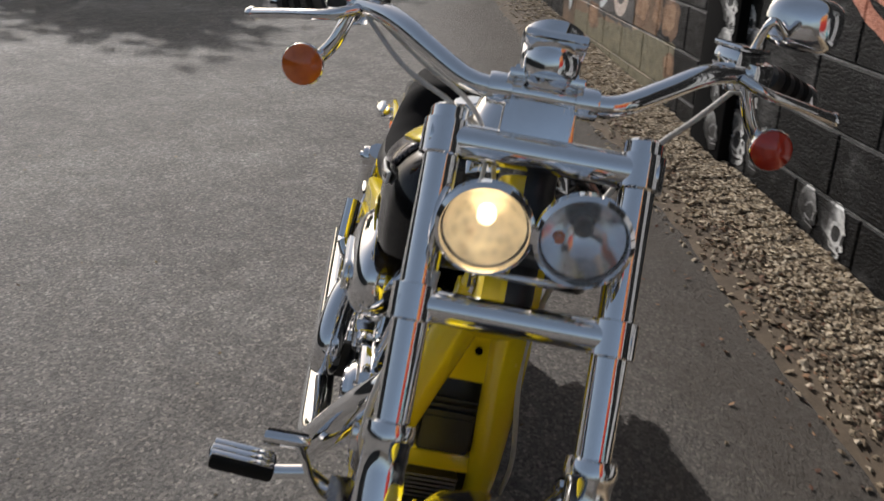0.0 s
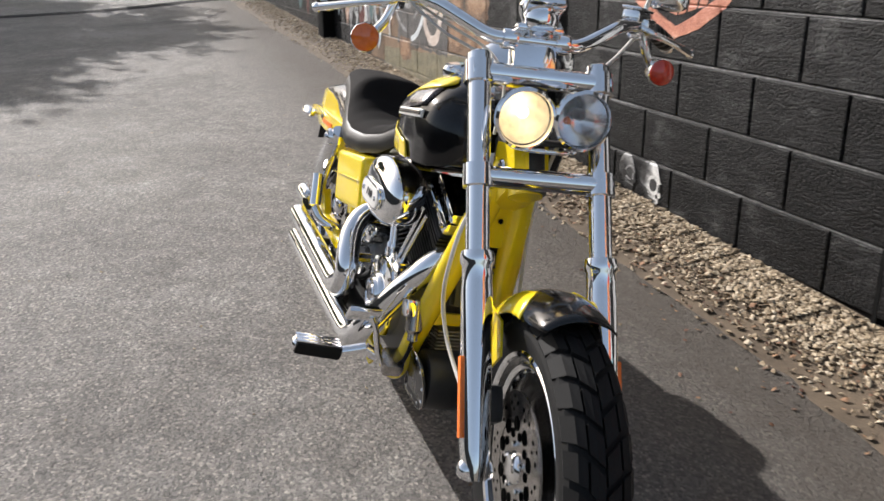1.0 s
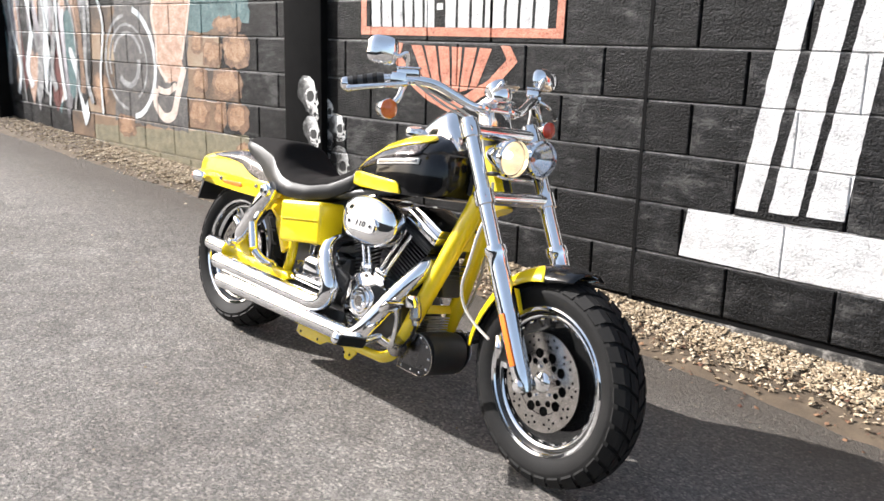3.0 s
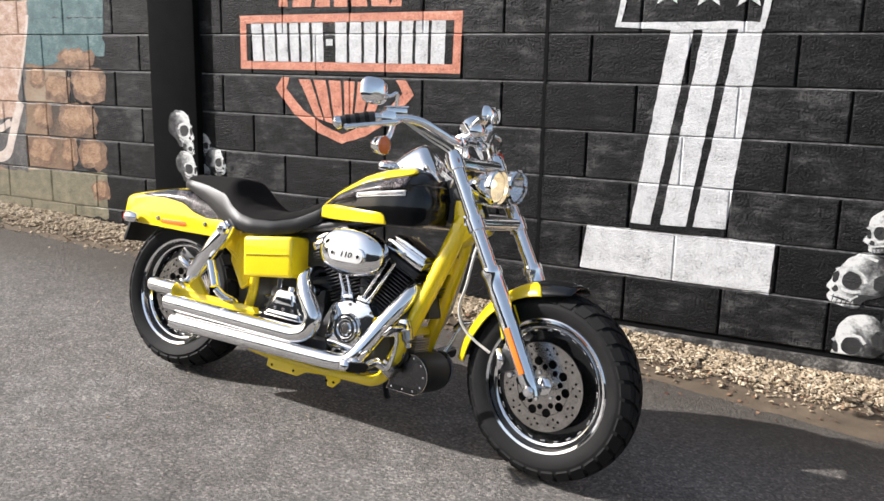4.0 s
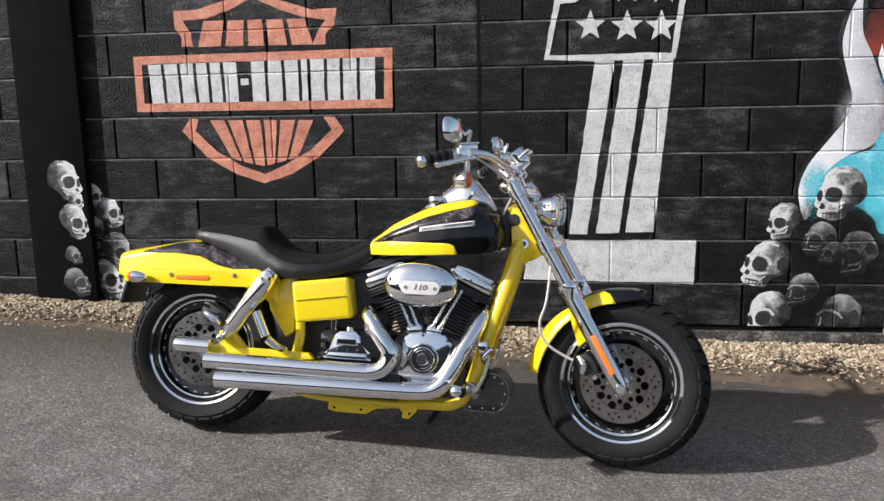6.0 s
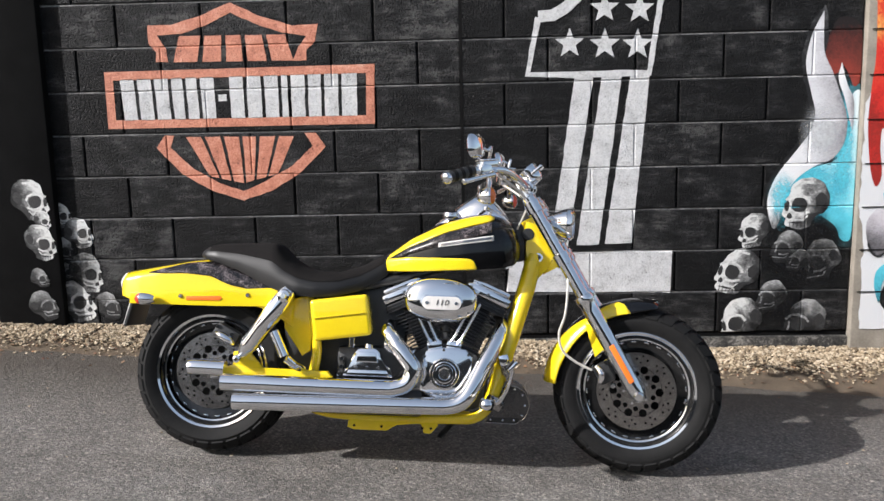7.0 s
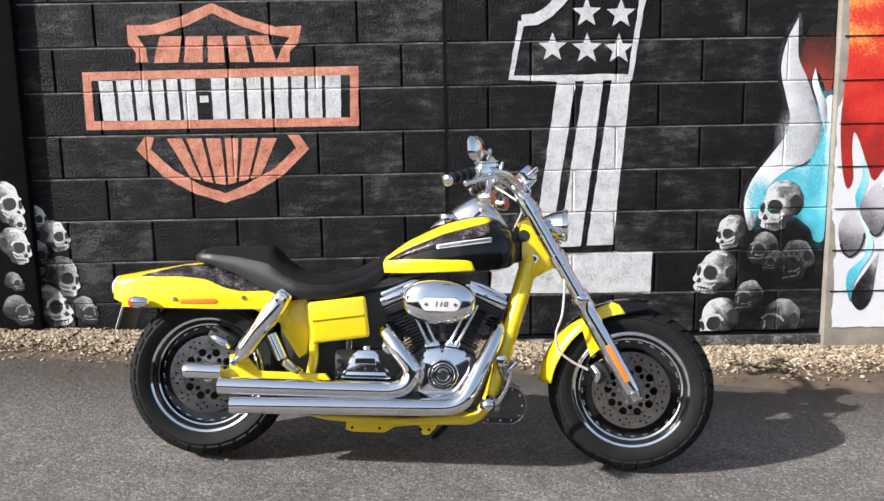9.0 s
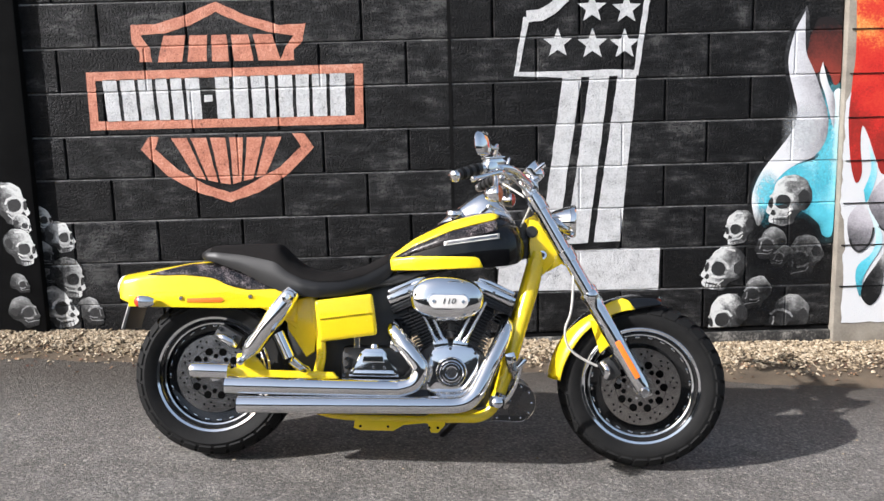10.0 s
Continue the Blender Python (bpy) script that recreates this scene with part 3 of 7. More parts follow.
def shrink(outline, t):
    k = len(outline)
    area = sum(outline[i][0] * outline[(i + 1) % k][1] - outline[(i + 1) % k][0] * outline[i][1] for i in range(k))
    s = 1 if area > 0 else -1
    out = []
    for i in range(k):
        p, q, r = (Vector(outline[j % k]) for j in (i - 1, i, i + 1))
        d1, d2 = (q - p).normalized(), (r - q).normalized()
        n1, n2 = Vector((-d1.y, d1.x)) * s, Vector((-d2.y, d2.x)) * s
        b = (n1 + n2)
        b = b / max(0.35, b.length_squared / 2) if b.length > 1e-6 else n1
        out.append(tuple(q + b * t))
    return out


def rough_edge(poly, amp=0.004, step=0.03):
    """The outline with a hand-painted waver."""
    out = []
    k = len(poly)
    for i in range(k):
        p, q = Vector(poly[i]), Vector(poly[(i + 1) % k])
        m = max(1, int((q - p).length / step))
        for j in range(m):
            v = p.lerp(q, j / m)
            w = noise.noise_vector(Vector((v.x * 23, v.y * 23, 4)))
            out.append((v.x + amp * w.x, v.y + amp * w.y))
    return out


def bezier(pts, n=6):
    return [(v.x, v.y) for v in spline([(x, z, 0) for x, z in pts + [pts[0]]], n)][:-1]
BOX = [(-1.882, 1.455), (-0.450, 1.464), (-0.458, 1.156), (-1.884, 1.158)]
SHIELD_TOP = [(-1.632, 1.689), (-1.510, 1.688), (-1.362, 1.726), (-1.190, 1.794), (-1.042, 1.722), (-0.870, 1.669), (-0.736, 1.673), (-0.757, 1.585), (-0.802, 1.543), (-0.804, 1.491), (-0.877, 1.492), (-0.845, 1.558), (-0.799, 1.614), (-0.930, 1.636), (-1.045, 1.674), (-1.193, 1.741), (-1.336, 1.677), (-1.454, 1.642), (-1.586, 1.637), (-1.541, 1.566), (-1.536, 1.500), (-1.601, 1.500), (-1.597, 1.552), (-1.632, 1.595)]
SHIELD_LOW = [(-1.582, 1.116), (-1.631, 1.052), (-1.500, 0.908), (-1.341, 0.816), (-1.178, 0.763), (-1.026, 0.812), (-0.872, 0.900), (-0.723, 1.041), (-0.774, 1.116), (-0.834, 1.116), (-0.792, 1.048), (-0.906, 0.945), (-1.053, 0.866), (-1.176, 0.814), (-1.308, 0.861), (-1.438, 0.937), (-1.556, 1.051), (-1.532, 1.116)]
ONE_FLAG = [(0.400, 1.678), (0.473, 1.685), (0.545, 1.721), (0.618, 1.797), (0.675, 1.894), (0.731, 2.033), (1.066, 2.029), (1.026, 1.778), (0.970, 1.384), (0.858, 1.386), (0.592, 1.383), (0.344, 1.392)]
STRIPES = [[(0.590, 1.388), (0.686, 1.389), (0.555, 0.485), (0.460, 0.484)], [(0.729, 1.389), (0.832, 1.388), (0.719, 0.492), (0.601, 0.489)], [(0.876, 1.387), (0.974, 1.386), (0.894, 0.497), (0.750, 0.494)]]
BASE = [(0.250, 0.455), (1.109, 0.456), (1.102, 0.223), (0.225, 0.241)]
STARS = [(0.561, 1.542, 0.078), (0.741, 1.534, 0.081), (0.908, 1.529, 0.081), (0.738, 1.714, 0.078), (0.916, 1.706, 0.078), (0.791, 1.887, 0.078)]
SKULLS_RIGHT = [(1.791, 0.694, 0.126, 0), (1.531, 0.554, 0.087, 0), (1.452, 0.335, 0.12, 0), (1.476, 0.06, 0.12, 0), (1.811, 0.05, 0.12, 1), (1.705, 0.461, 0.084, 1), (1.886, 0.384, 0.108, 1), (1.769, 0.388, 0.06, 1), (1.635, 0.195, 0.084, 1)]
SALMON = [(-4.21, 2.3), (-3.66, 2.3), (-3.721, 1.478), (-3.782, 1.25), (-3.892, 0.954), (-3.86, 0.88), (-3.95, 0.8), (-4.1, 0.771), (-4.251, 0.921), (-4.27, 1.1), (-4.305, 1.286), (-4.209, 1.485)]
STONES = [(-3.46, 1.155, 0.365, 0.105), (-3.595, 0.915, 0.245, 0.185), (-3.325, 0.92, 0.31, 0.23), (-3.735, 0.72, 0.19, 0.18), (-3.47, 0.7, 0.36, 0.21), (-3.81, 0.475, 0.28, 0.2), (-3.475, 0.475, 0.15, 0.21), (-3.31, 0.475, 0.27, 0.2), (-3.735, 0.995, 0.14, 0.155), (-3.19, 0.27, 0.16, 0.14), (-5.36, 0.52, 0.27, 0.27), (-4.95, 0.3, 0.3, 0.18)]
TEALS = [(-3.757, 1.463), (-2.997, 1.454), (-3.008, 1.206), (-3.292, 1.239), (-3.550, 1.142), (-3.778, 1.176)]
GREENS = [(-5.390, 0.353), (-3.058, 0.466), (-3.053, 0.159), (-5.423, 0.114)]
FLAME_PALE = [(1.844, 1.675), (1.79, 1.559), (1.764, 1.415), (1.797, 1.27), (1.824, 1.158), (1.801, 1.061), (1.72, 0.949), (1.638, 0.836), (1.597, 0.707), (1.63, 0.563), (1.668, 0.611), (1.685, 0.723), (1.743, 0.82), (1.828, 0.884), (1.922, 0.924), (1.981, 1.013), (1.986, 1.141), (1.941, 1.27), (1.903, 1.367), (1.857, 1.463), (1.848, 1.559)]
FLAME_TONGUE = [(1.945, 1.415), (1.933, 1.334), (1.967, 1.238), (2.004, 1.109), (2.019, 1.077), (2.017, 1.222), (1.98, 1.302)]
FLAME_MAROON = [(1.876, 1.559), (1.859, 1.439), (1.899, 1.363), (1.931, 1.363), (1.949, 1.407), (1.985, 1.35), (2.012, 1.294), (2.042, 1.334), (2.042, 1.495), (2.025, 1.608), (1.927, 1.64)]
RED = [(2.047, 2.315), (3.333, 2.315), (3.42, 0.884), (2.951, 0.659), (2.616, 0.884), (2.464, 0.74), (2.357, 0.908), (2.274, 0.82), (2.225, 0.916), (2.181, 1.029), (2.149, 1.077), (2.144, 0.981), (2.16, 0.836), (2.132, 0.78), (2.098, 0.884), (2.075, 1.109), (2.084, 1.302), (2.094, 1.543)]
LICK = [(2.174, 0.74), (2.208, 0.852), (2.189, 0.981), (2.23, 0.884), (2.238, 0.804), (2.194, 0.675)]
DROP_ONE = [(2.154, 0.675), (2.099, 0.595), (2.109, 0.482), (2.162, 0.41), (2.223, 0.466), (2.236, 0.563), (2.205, 0.635)]
DROP_TWO = [(2.298, 0.82), (2.238, 0.756), (2.202, 0.675), (2.266, 0.547), (2.315, 0.531), (2.361, 0.627), (2.348, 0.74)]
CURL = [(2.195, 0.659), (2.275, 0.531), (2.286, 0.434), (2.231, 0.338), (2.195, 0.257), (2.185, 0.161), (2.155, 0.257), (2.166, 0.338), (2.235, 0.402), (2.253, 0.498)]
DROP_THREE = [(2.321, 0.434), (2.263, 0.338), (2.201, 0.241), (2.193, 0.161), (2.244, 0.113), (2.297, 0.177), (2.31, 0.305)]
SKULLS_LEFT = [(-2.185, 0.7, 0.062, 0), (-2.19, 0.51, 0.065, 1), (-2.185, 0.39, 0.05, 1), (-2.094, 0.603, 0.08, 0), (-2.07, 0.382, 0.1, 0), (-1.968, 0.193, 0.075, 1), (-2.15, 0.22, 0.112, 0), (-1.26, 0.14, 0.09, 0), (-1.45, 0.15, 0.075, 1)]
FLAME_CYAN = [(1.634, 0.587), (1.645, 0.723), (1.711, 0.828), (1.844, 0.884), (1.938, 0.916), (1.997, 1.013), (2.007, 1.109), (2.01, 1.254), (2.06, 1.254), (2.071, 1.061), (2.072, 0.884), (2.05, 0.82), (2.044, 0.627), (2.036, 0.498), (1.988, 0.498), (1.96, 0.563), (1.892, 0.619), (1.809, 0.659), (1.731, 0.619), (1.679, 0.547)]
SKULLS_PIER = [(-2.318, 0.79, 0.112, 0), (-2.262, 0.68, 0.05, 0), (-2.285, 0.56, 0.096, 0), (-2.308, 0.364, 0.055, 1), (-2.3, 0.21, 0.085, 1)]


def upright_bars(corners, widths):
    """Plain upright bars side by side, filling a quadrilateral given from its lower left, anticlockwise; a negative width is a short dash."""
    a, b, c, d = (Vector(p) for p in corners)
    total, at, out = sum(abs(w) for w in widths), 0.0, []
    for w in widths:
        f0, f1 = (at + 0.1) / total, (at + abs(w) - 0.1) / total
        at += abs(w)
        v0, v1 = (0.42, 0.58) if w < 0 else (0.0, 1.0)
        q = [a.lerp(b, f).lerp(d.lerp(c, f), v) for f, v in ((f0, v0), (f1, v0), (f1, v1), (f0, v1))]
        out.append([tuple(p) for p in q])
    return out


def star(x, z, r):
    return [(x + (r if i % 2 == 0 else r * 0.42) * math.sin(i * math.pi / 5), z + (r if i % 2 == 0 else r * 0.42) * math.cos(i * math.pi / 5)) for i in range(10)]


def strokes(pts, w):
    """A band of width w along points in x and z, as one outline."""
    left, right = [], []
    k = len(pts)
    for i in range(k):
        p, q, r = Vector(pts[max(0, i - 1)]), Vector(pts[i]), Vector(pts[min(k - 1, i + 1)])
        d = ((q - p).normalized() + (r - q).normalized()).normalized()
        n = Vector((-d.y, d.x)) * (w / 2)
        left.append(tuple(q + n))
        right.append(tuple(q - n))
    return [rough_edge(left + right[::-1], 0.005)]


# the badge: an orange box across an orange shield; its lettering is drawn as plain bars
badge = tagged(new("painted_badge"), "orange and white painted shield badge on the black block wall", "mural")
painted("box_frame", ring(BOX, 0.045), ORANGE_PAINT, "orange painted box frame", parent=badge)
painted("shield_half", [rough_edge(SHIELD_TOP)], ORANGE_PAINT, "upper half of the orange shield outline", parent=badge)
painted("shield_half", [rough_edge(SHIELD_LOW)], ORANGE_PAINT, "lower half of the orange shield outline", parent=badge)
for quad, widths, paint, what in (
        ([(-1.80, 1.2), (-0.54, 1.2), (-0.535, 1.42), (-1.81, 1.415)], [1, 1, 1, 0.85, 0.85, 1, -0.7, 1, 1.05, 1, 0.55, 1, 0.95, 1, 1.1], WHITE_PAINT, "white painted bar"),
        ([(-1.52, 1.497), (-0.86, 1.492), (-0.9, 1.625), (-1.48, 1.63)], [1.2, 1, 0.9, 1, 1.1], ORANGE_PAINT, "orange painted upper bar"),
        ([(-1.36, 0.93), (-0.98, 0.93), (-0.88, 1.1), (-1.48, 1.108)], [1, 1, 1, 0.9, 1, 1], ORANGE_PAINT, "orange painted lower bar")):
    for s in upright_bars(quad, widths):
        if "lower" in what:
            s = [(x, z - 0.075 * max(0.0, 1 - abs(x + 1.18) / 0.3) if z < 1.0 else z) for x, z in s]
        painted("painted_bar", [rough_edge(s, 0.003)], paint, what, parent=badge)

# the striped and starred column
column = tagged(new("painted_column"), "white painted striped column with stars on the black wall", "mural")
for s in STRIPES:
    painted("painted_stripe", [rough_edge(s)], WHITE_PAINT, parent=column)
painted("column_base", [rough_edge(BASE)], WHITE_PAINT, "white painted oblong base", parent=column)
painted("head_outline", strokes(ONE_FLAG[6:] + ONE_FLAG[:1], 0.033), WHITE_PAINT, "white brushed outline", lift=0.0026, parent=column)
painted("head_curve", strokes(ONE_FLAG[:6], 0.06), WHITE_PAINT, "white brushed curve", lift=0.0032, parent=column)
for x, z, r in STARS:
    painted("painted_star", [star(x, z, r)], WHITE_PAINT, parent=column)


def skull(x, z, r, tone, tilt, way=1, face_y=None, coat=0.0022, glint=None):
    """A sprayed skull seen half from the side: dome, face and upper jaw, black hollows and brushed lights."""
    c, s = math.cos(tilt), math.sin(tilt)
    at = lambda pts: [(x + r * way * (u * c - v * s), z + r * (u * s + v * c)) for u, v in pts]
    low = -10.0 if face_y is not None else 0.002
    head = bezier([(-0.64, 0.3), (-0.45, 0.74), (-0.02, 1.0), (0.48, 0.95), (0.86, 0.62), (0.98, 0.12), (0.86, -0.3), (0.52, -0.48), (0.34, -0.62), (0.26, -0.92), (-0.1, -1.0),
                   (-0.5, -0.98), (-0.74, -0.82), (-0.7, -0.62), (-0.88, -0.46), (-0.8, -0.2), (-0.74, 0.02)], 4)
    ob = painted("painted_skull", [[(a, max(b, low)) for a, b in rough_edge(at(head), 0.009, 0.012)]], tone, "sprayed grey and white skull shape on the black wall", "mural", lift=coat, face_y=face_y)
    hollows = [bezier([(-0.5, 0.0), (-0.36, 0.2), (-0.08, 0.2), (0.12, 0.02), (0.06, -0.28), (-0.22, -0.38), (-0.46, -0.24)], 3),
               bezier([(-0.78, -0.02), (-0.66, 0.14), (-0.58, -0.06), (-0.62, -0.3), (-0.76, -0.26)], 3),
               bezier([(-0.7, -0.56), (-0.6, -0.36), (-0.46, -0.5), (-0.54, -0.62)], 2),
               bezier([(0.02, -0.52), (0.3, -0.42), (0.74, -0.32), (0.44, -0.56), (0.22, -0.86), (0.08, -0.76)], 3),
               bezier([(0.42, 0.2), (0.66, 0.42), (0.9, 0.2), (0.72, -0.12), (0.5, -0.1)], 3),
               bezier([(-0.66, -0.78), (-0.3, -0.73), (0.05, -0.8), (-0.3, -0.82)], 2)]
    hollows += [[(u, -0.97), (u + 0.035, -0.97), (u + 0.03, -0.7), (u, -0.7)] for u in (-0.56, -0.42, -0.27, -0.12, 0.02)]
    painted("hollow", [rough_edge(at(m), 0.004, 0.015) for m in hollows if min(v for _, v in at(m)) > low], SOOT_PAINT, "black sprayed hollows", lift=coat + 0.00015, face_y=face_y, parent=ob)
    lights = [([(-0.74, 0.14), (-0.5, 0.32), (-0.2, 0.34), (0.12, 0.2), (0.24, -0.02)], 0.1), ([(0.2, -0.34), (-0.08, -0.46), (-0.4, -0.44)], 0.1),
              ([(-0.56, 0.05), (-0.56, -0.2), (-0.62, -0.36)], 0.07), ([(-0.74, -0.68), (-0.4, -0.66), (0.0, -0.68), (0.16, -0.5)], 0.06), ([(-0.4, 0.6), (-0.05, 0.84), (0.35, 0.82)], 0.1)]
    bands = [strokes(at(p), w * r)[0] for p, w in lights]
    painted("light", [b for b in bands if min(v for _, v in b) > low], glint or BONE_LIGHT, "pale brushed lights", lift=coat + 0.00025, face_y=face_y, parent=ob)


for i, (x, z, r, dim) in enumerate(SKULLS_RIGHT):
    skull(x, z, r * 1.05, ASHEN if dim else BONE, 0.22 * math.sin(i * 2.4), 1, None, 0.002 + 0.0003 * i, GREY_PAINT if dim else None)
for i, (x, z, r, dim) in enumerate(SKULLS_LEFT):
    skull(x, z, r * 1.05, ASHEN if dim else BONE_TURNED, 0.2 * math.sin(i * 1.9), -1, None, 0.002 + 0.0003 * i, GREY_PAINT if dim else None)
for i, (x, z, r, dim) in enumerate(SKULLS_PIER):
    skull(x, z, r, ASHEN if dim else BONE_TURNED, 0.2 * math.sin(i * 1.3), -1, -0.05, 0.002 + 0.0003 * i, GREY_PAINT if dim else None)

# flames
painted("painted_flame", [rough_edge(bezier(FLAME_MAROON, 4))], FLAME_DARK, "dark maroon sprayed flame on the black wall", "mural", lift=0.0012)
painted("painted_overspray", [rough_edge(shrink(bezier(FLAME_CYAN, 4), -0.035), 0.012, 0.02)], HALO, "thin teal overspray round the flame", "mural", lift=0.0006)
painted("painted_overspray", [rough_edge(shrink(bezier(FLAME_PALE, 4), -0.022), 0.008, 0.02)], HAZE, "thin grey overspray round the flame", "mural", lift=0.0009)
painted("painted_flame", [bezier(FLAME_CYAN, 4)], FLAME_CYAN_SPRAY, "cyan sprayed flame on the black wall", "mural", lift=0.0012)
painted("painted_flame", [bezier(FLAME_PALE, 4)], FLAME_WHITE, "white and grey sprayed flame on the black wall", "mural", lift=0.0018)
painted("painted_flame", [bezier(FLAME_TONGUE, 4)], FLAME_WHITE, "small white sprayed flame tongue on the black wall", "mural", lift=0.0018)

# soft clouds of spray round the skulls and the flame
def cloud(x, z, rx, rz, paint, label, lift, face_y=None):
    oval = [(x + rx * math.cos(2 * math.pi * i / 36), max(0.004, z + rz * math.sin(2 * math.pi * i / 36))) for i in range(36)]
    painted("painted_overspray", [oval], paint, label, "mural", lift=lift, face_y=face_y)


cloud(1.815, 0.75, 0.235, 0.2, CYAN_MIST, "soft cyan spray mist round a painted skull", 0.0014)
cloud(2.01, 0.98, 0.1, 0.42, CYAN_MIST, "soft cyan spray mist beside the painted flame", 0.00145)
cloud(1.68, 0.72, 0.09, 0.16, CYAN_MIST, "soft cyan spray mist on the foot of the white flame", 0.00192)
cloud(1.86, 1.06, 0.13, 0.2, WHITE_MIST, "soft white spray mist on the painted flame", 0.0019)
cloud(1.8, 0.48, 0.3, 0.24, SOOT_MIST, "soft black spray mist between the painted skulls", 0.00195)
cloud(1.84, 0.37, 0.22, 0.26, SOOT_VEIL, "thin black spray veil over faded skulls", 0.0056)
cloud(1.7, 0.12, 0.16, 0.16, SOOT_VEIL, "thin black spray veil over faded skulls", 0.0058)
cloud(-2.12, 0.42, 0.16, 0.2, SOOT_VEIL, "thin black spray veil over faded skulls", 0.0056)

# end pier, smooth, with the flame mural going on over it
bm = bmesh.new()
box(bm, (2.75, 0.06, 1.1), (1.4, 0.2, 3.0), 0.012)
thing("pier_end", bm, CONCRETE, "smooth rendered end pier painted with red and pale flames", "pier", kind="structure")
FACE = -0.042
painted("painted_coat", [rough_edge([(2.09, 0.02), (3.4, 0.02), (3.4, 2.45), (2.11, 2.45), (2.1, 1.3), (2.058, 1.2), (2.058, 0.62), (2.085, 0.55)], 0.012)], PIER_COAT, "pale sprayed ground coat on the rendered pier", "mural", lift=0.002, face_y=FACE)
painted("painted_flame", [bezier(RED, 4)], FLAME_RED, "red and orange sprayed flame on the rendered pier", "mural", lift=0.003, face_y=FACE)
for k in range(3):
    dx, dz = 0.27 * k, (0.0, -0.05, 0.04)[k]
    moved = lambda pts: [(x + dx, z + dz) for x, z in bezier(pts, 4)]
    painted("painted_flame", [moved(LICK)], FLAME_CYAN_SPRAY, "thin cyan sprayed lick on the rendered pier", "mural", lift=0.0036, face_y=FACE)
    for shape, paint, what, up in ((DROP_TWO, DROP, "lavender grey sprayed drop", 0.0034), (DROP_ONE, DROP, "lavender grey sprayed drop", 0.004),
                                   (DROP_THREE, ASHEN, "dark grey sprayed drop", 0.0046), (CURL, FLAME_CYAN_SPRAY, "cyan sprayed curl", 0.0052)):
        painted("painted_flame", [moved(shape)], paint, what + " on the rendered pier", "mural", lift=up, face_y=FACE)
    rim = [(x, z) for x, z in moved(DROP_ONE)]
    painted("painted_flame", strokes(rim[8:20], 0.012), SOOT_PAINT, "black sprayed line under a drop on the pier", "mural", lift=0.006, face_y=FACE)
    rim = [(x, z) for x, z in moved(DROP_TWO)]
    painted("painted_flame", strokes(rim[12:27], 0.01), SOOT_PAINT, "black sprayed line beside a drop on the pier", "mural", lift=0.0065, face_y=FACE)

for k in range(1, ROWS_UP):
    bm = bmesh.new()
    box(bm, (2.735, FACE - 0.004, k * COURSE - 0.002), (1.33, 0.008, 0.005), 0.001)
    thing("pier_joint", bm, MORTAR, "thin dark bed joint across the painted pier", "mortar joint", group="pier joints", kind="structure")

# faded mural on the ochre stretch
painted("faded_mural", [rough_edge([(-5.0, 0.42), (-3.84, 0.42), (-3.8, 1.0), (-3.72, 1.46), (-4.9, 1.5)], 0.03, 0.05)], SMOKE_PAINT, "smoky grey painted ground of the faded mural", "mural", lift=0.0011)
painted("faded_mural", [rough_edge(GREENS, 0.02, 0.05)], GREEN_PAINT, "dull green painted foot of the ochre blocks", "mural", lift=0.0009)
painted("faded_mural", [rough_edge(TEALS, 0.03, 0.04)], TEAL_PAINT, "teal painted sky on the ochre blocks", "mural", lift=0.0013)
painted("faded_mural", [rough_edge([(-4.25, 2.3), (-3.02, 2.3), (-2.997, 1.46), (-3.75, 1.46)], 0.03, 0.05)], TEAL_PAINT, "teal painted upper sky on the blocks", "mural", lift=0.0011)
for x, z, w, h in STONES:
    oval = [(x + w / 2 + (w / 2) * math.copysign(abs(math.cos(a)) ** 0.55, math.cos(a)), z + h / 2 + (h / 2) * math.copysign(abs(math.sin(a)) ** 0.55, math.sin(a))) for a in [2 * math.pi * i / 28 for i in range(28)]]
    ob = painted("painted_stone", [rough_edge(oval, 0.028, 0.015)], RUST_PAINT, "rust orange painted stone on the ochre blocks", "mural", lift=0.0016)
    painted("stone_light", [rough_edge([(x + w * 0.46 + (a - x - w / 2) * 0.72, z + h * 0.54 + (b - z - h / 2) * 0.66) for a, b in oval], 0.03, 0.012)], RUST_LIGHT, "paler sprayed middle", lift=0.002, parent=ob)
figure = painted("faded_mural", [rough_edge(SALMON, 0.012)], FLESH_PAINT, "faded salmon painted column shape on the blocks", "mural", lift=0.0022)
for pts, w in (([(-4.29, 0.72), (-4.3, 0.6), (-4.18, 0.505), (-4.04, 0.54), (-3.96, 0.7), (-3.86, 0.9)], 0.075), ([(-4.26, 0.72), (-4.12, 0.7), (-3.98, 0.76)], 0.05),
               ([(-4.22, 1.5), (-4.3, 1.29), (-4.26, 1.1), (-4.25, 0.92), (-4.12, 0.78)], 0.035), ([(-3.72, 1.48), (-3.78, 1.25), (-3.89, 0.95)], 0.025)):
    painted("pale_edge", strokes([(v.x, v.y) for v in spline([(a, b, 0) for a, b in pts], 4)], w), FLESH_LIGHT, "paler brushed edge", lift=0.0026, parent=figure)
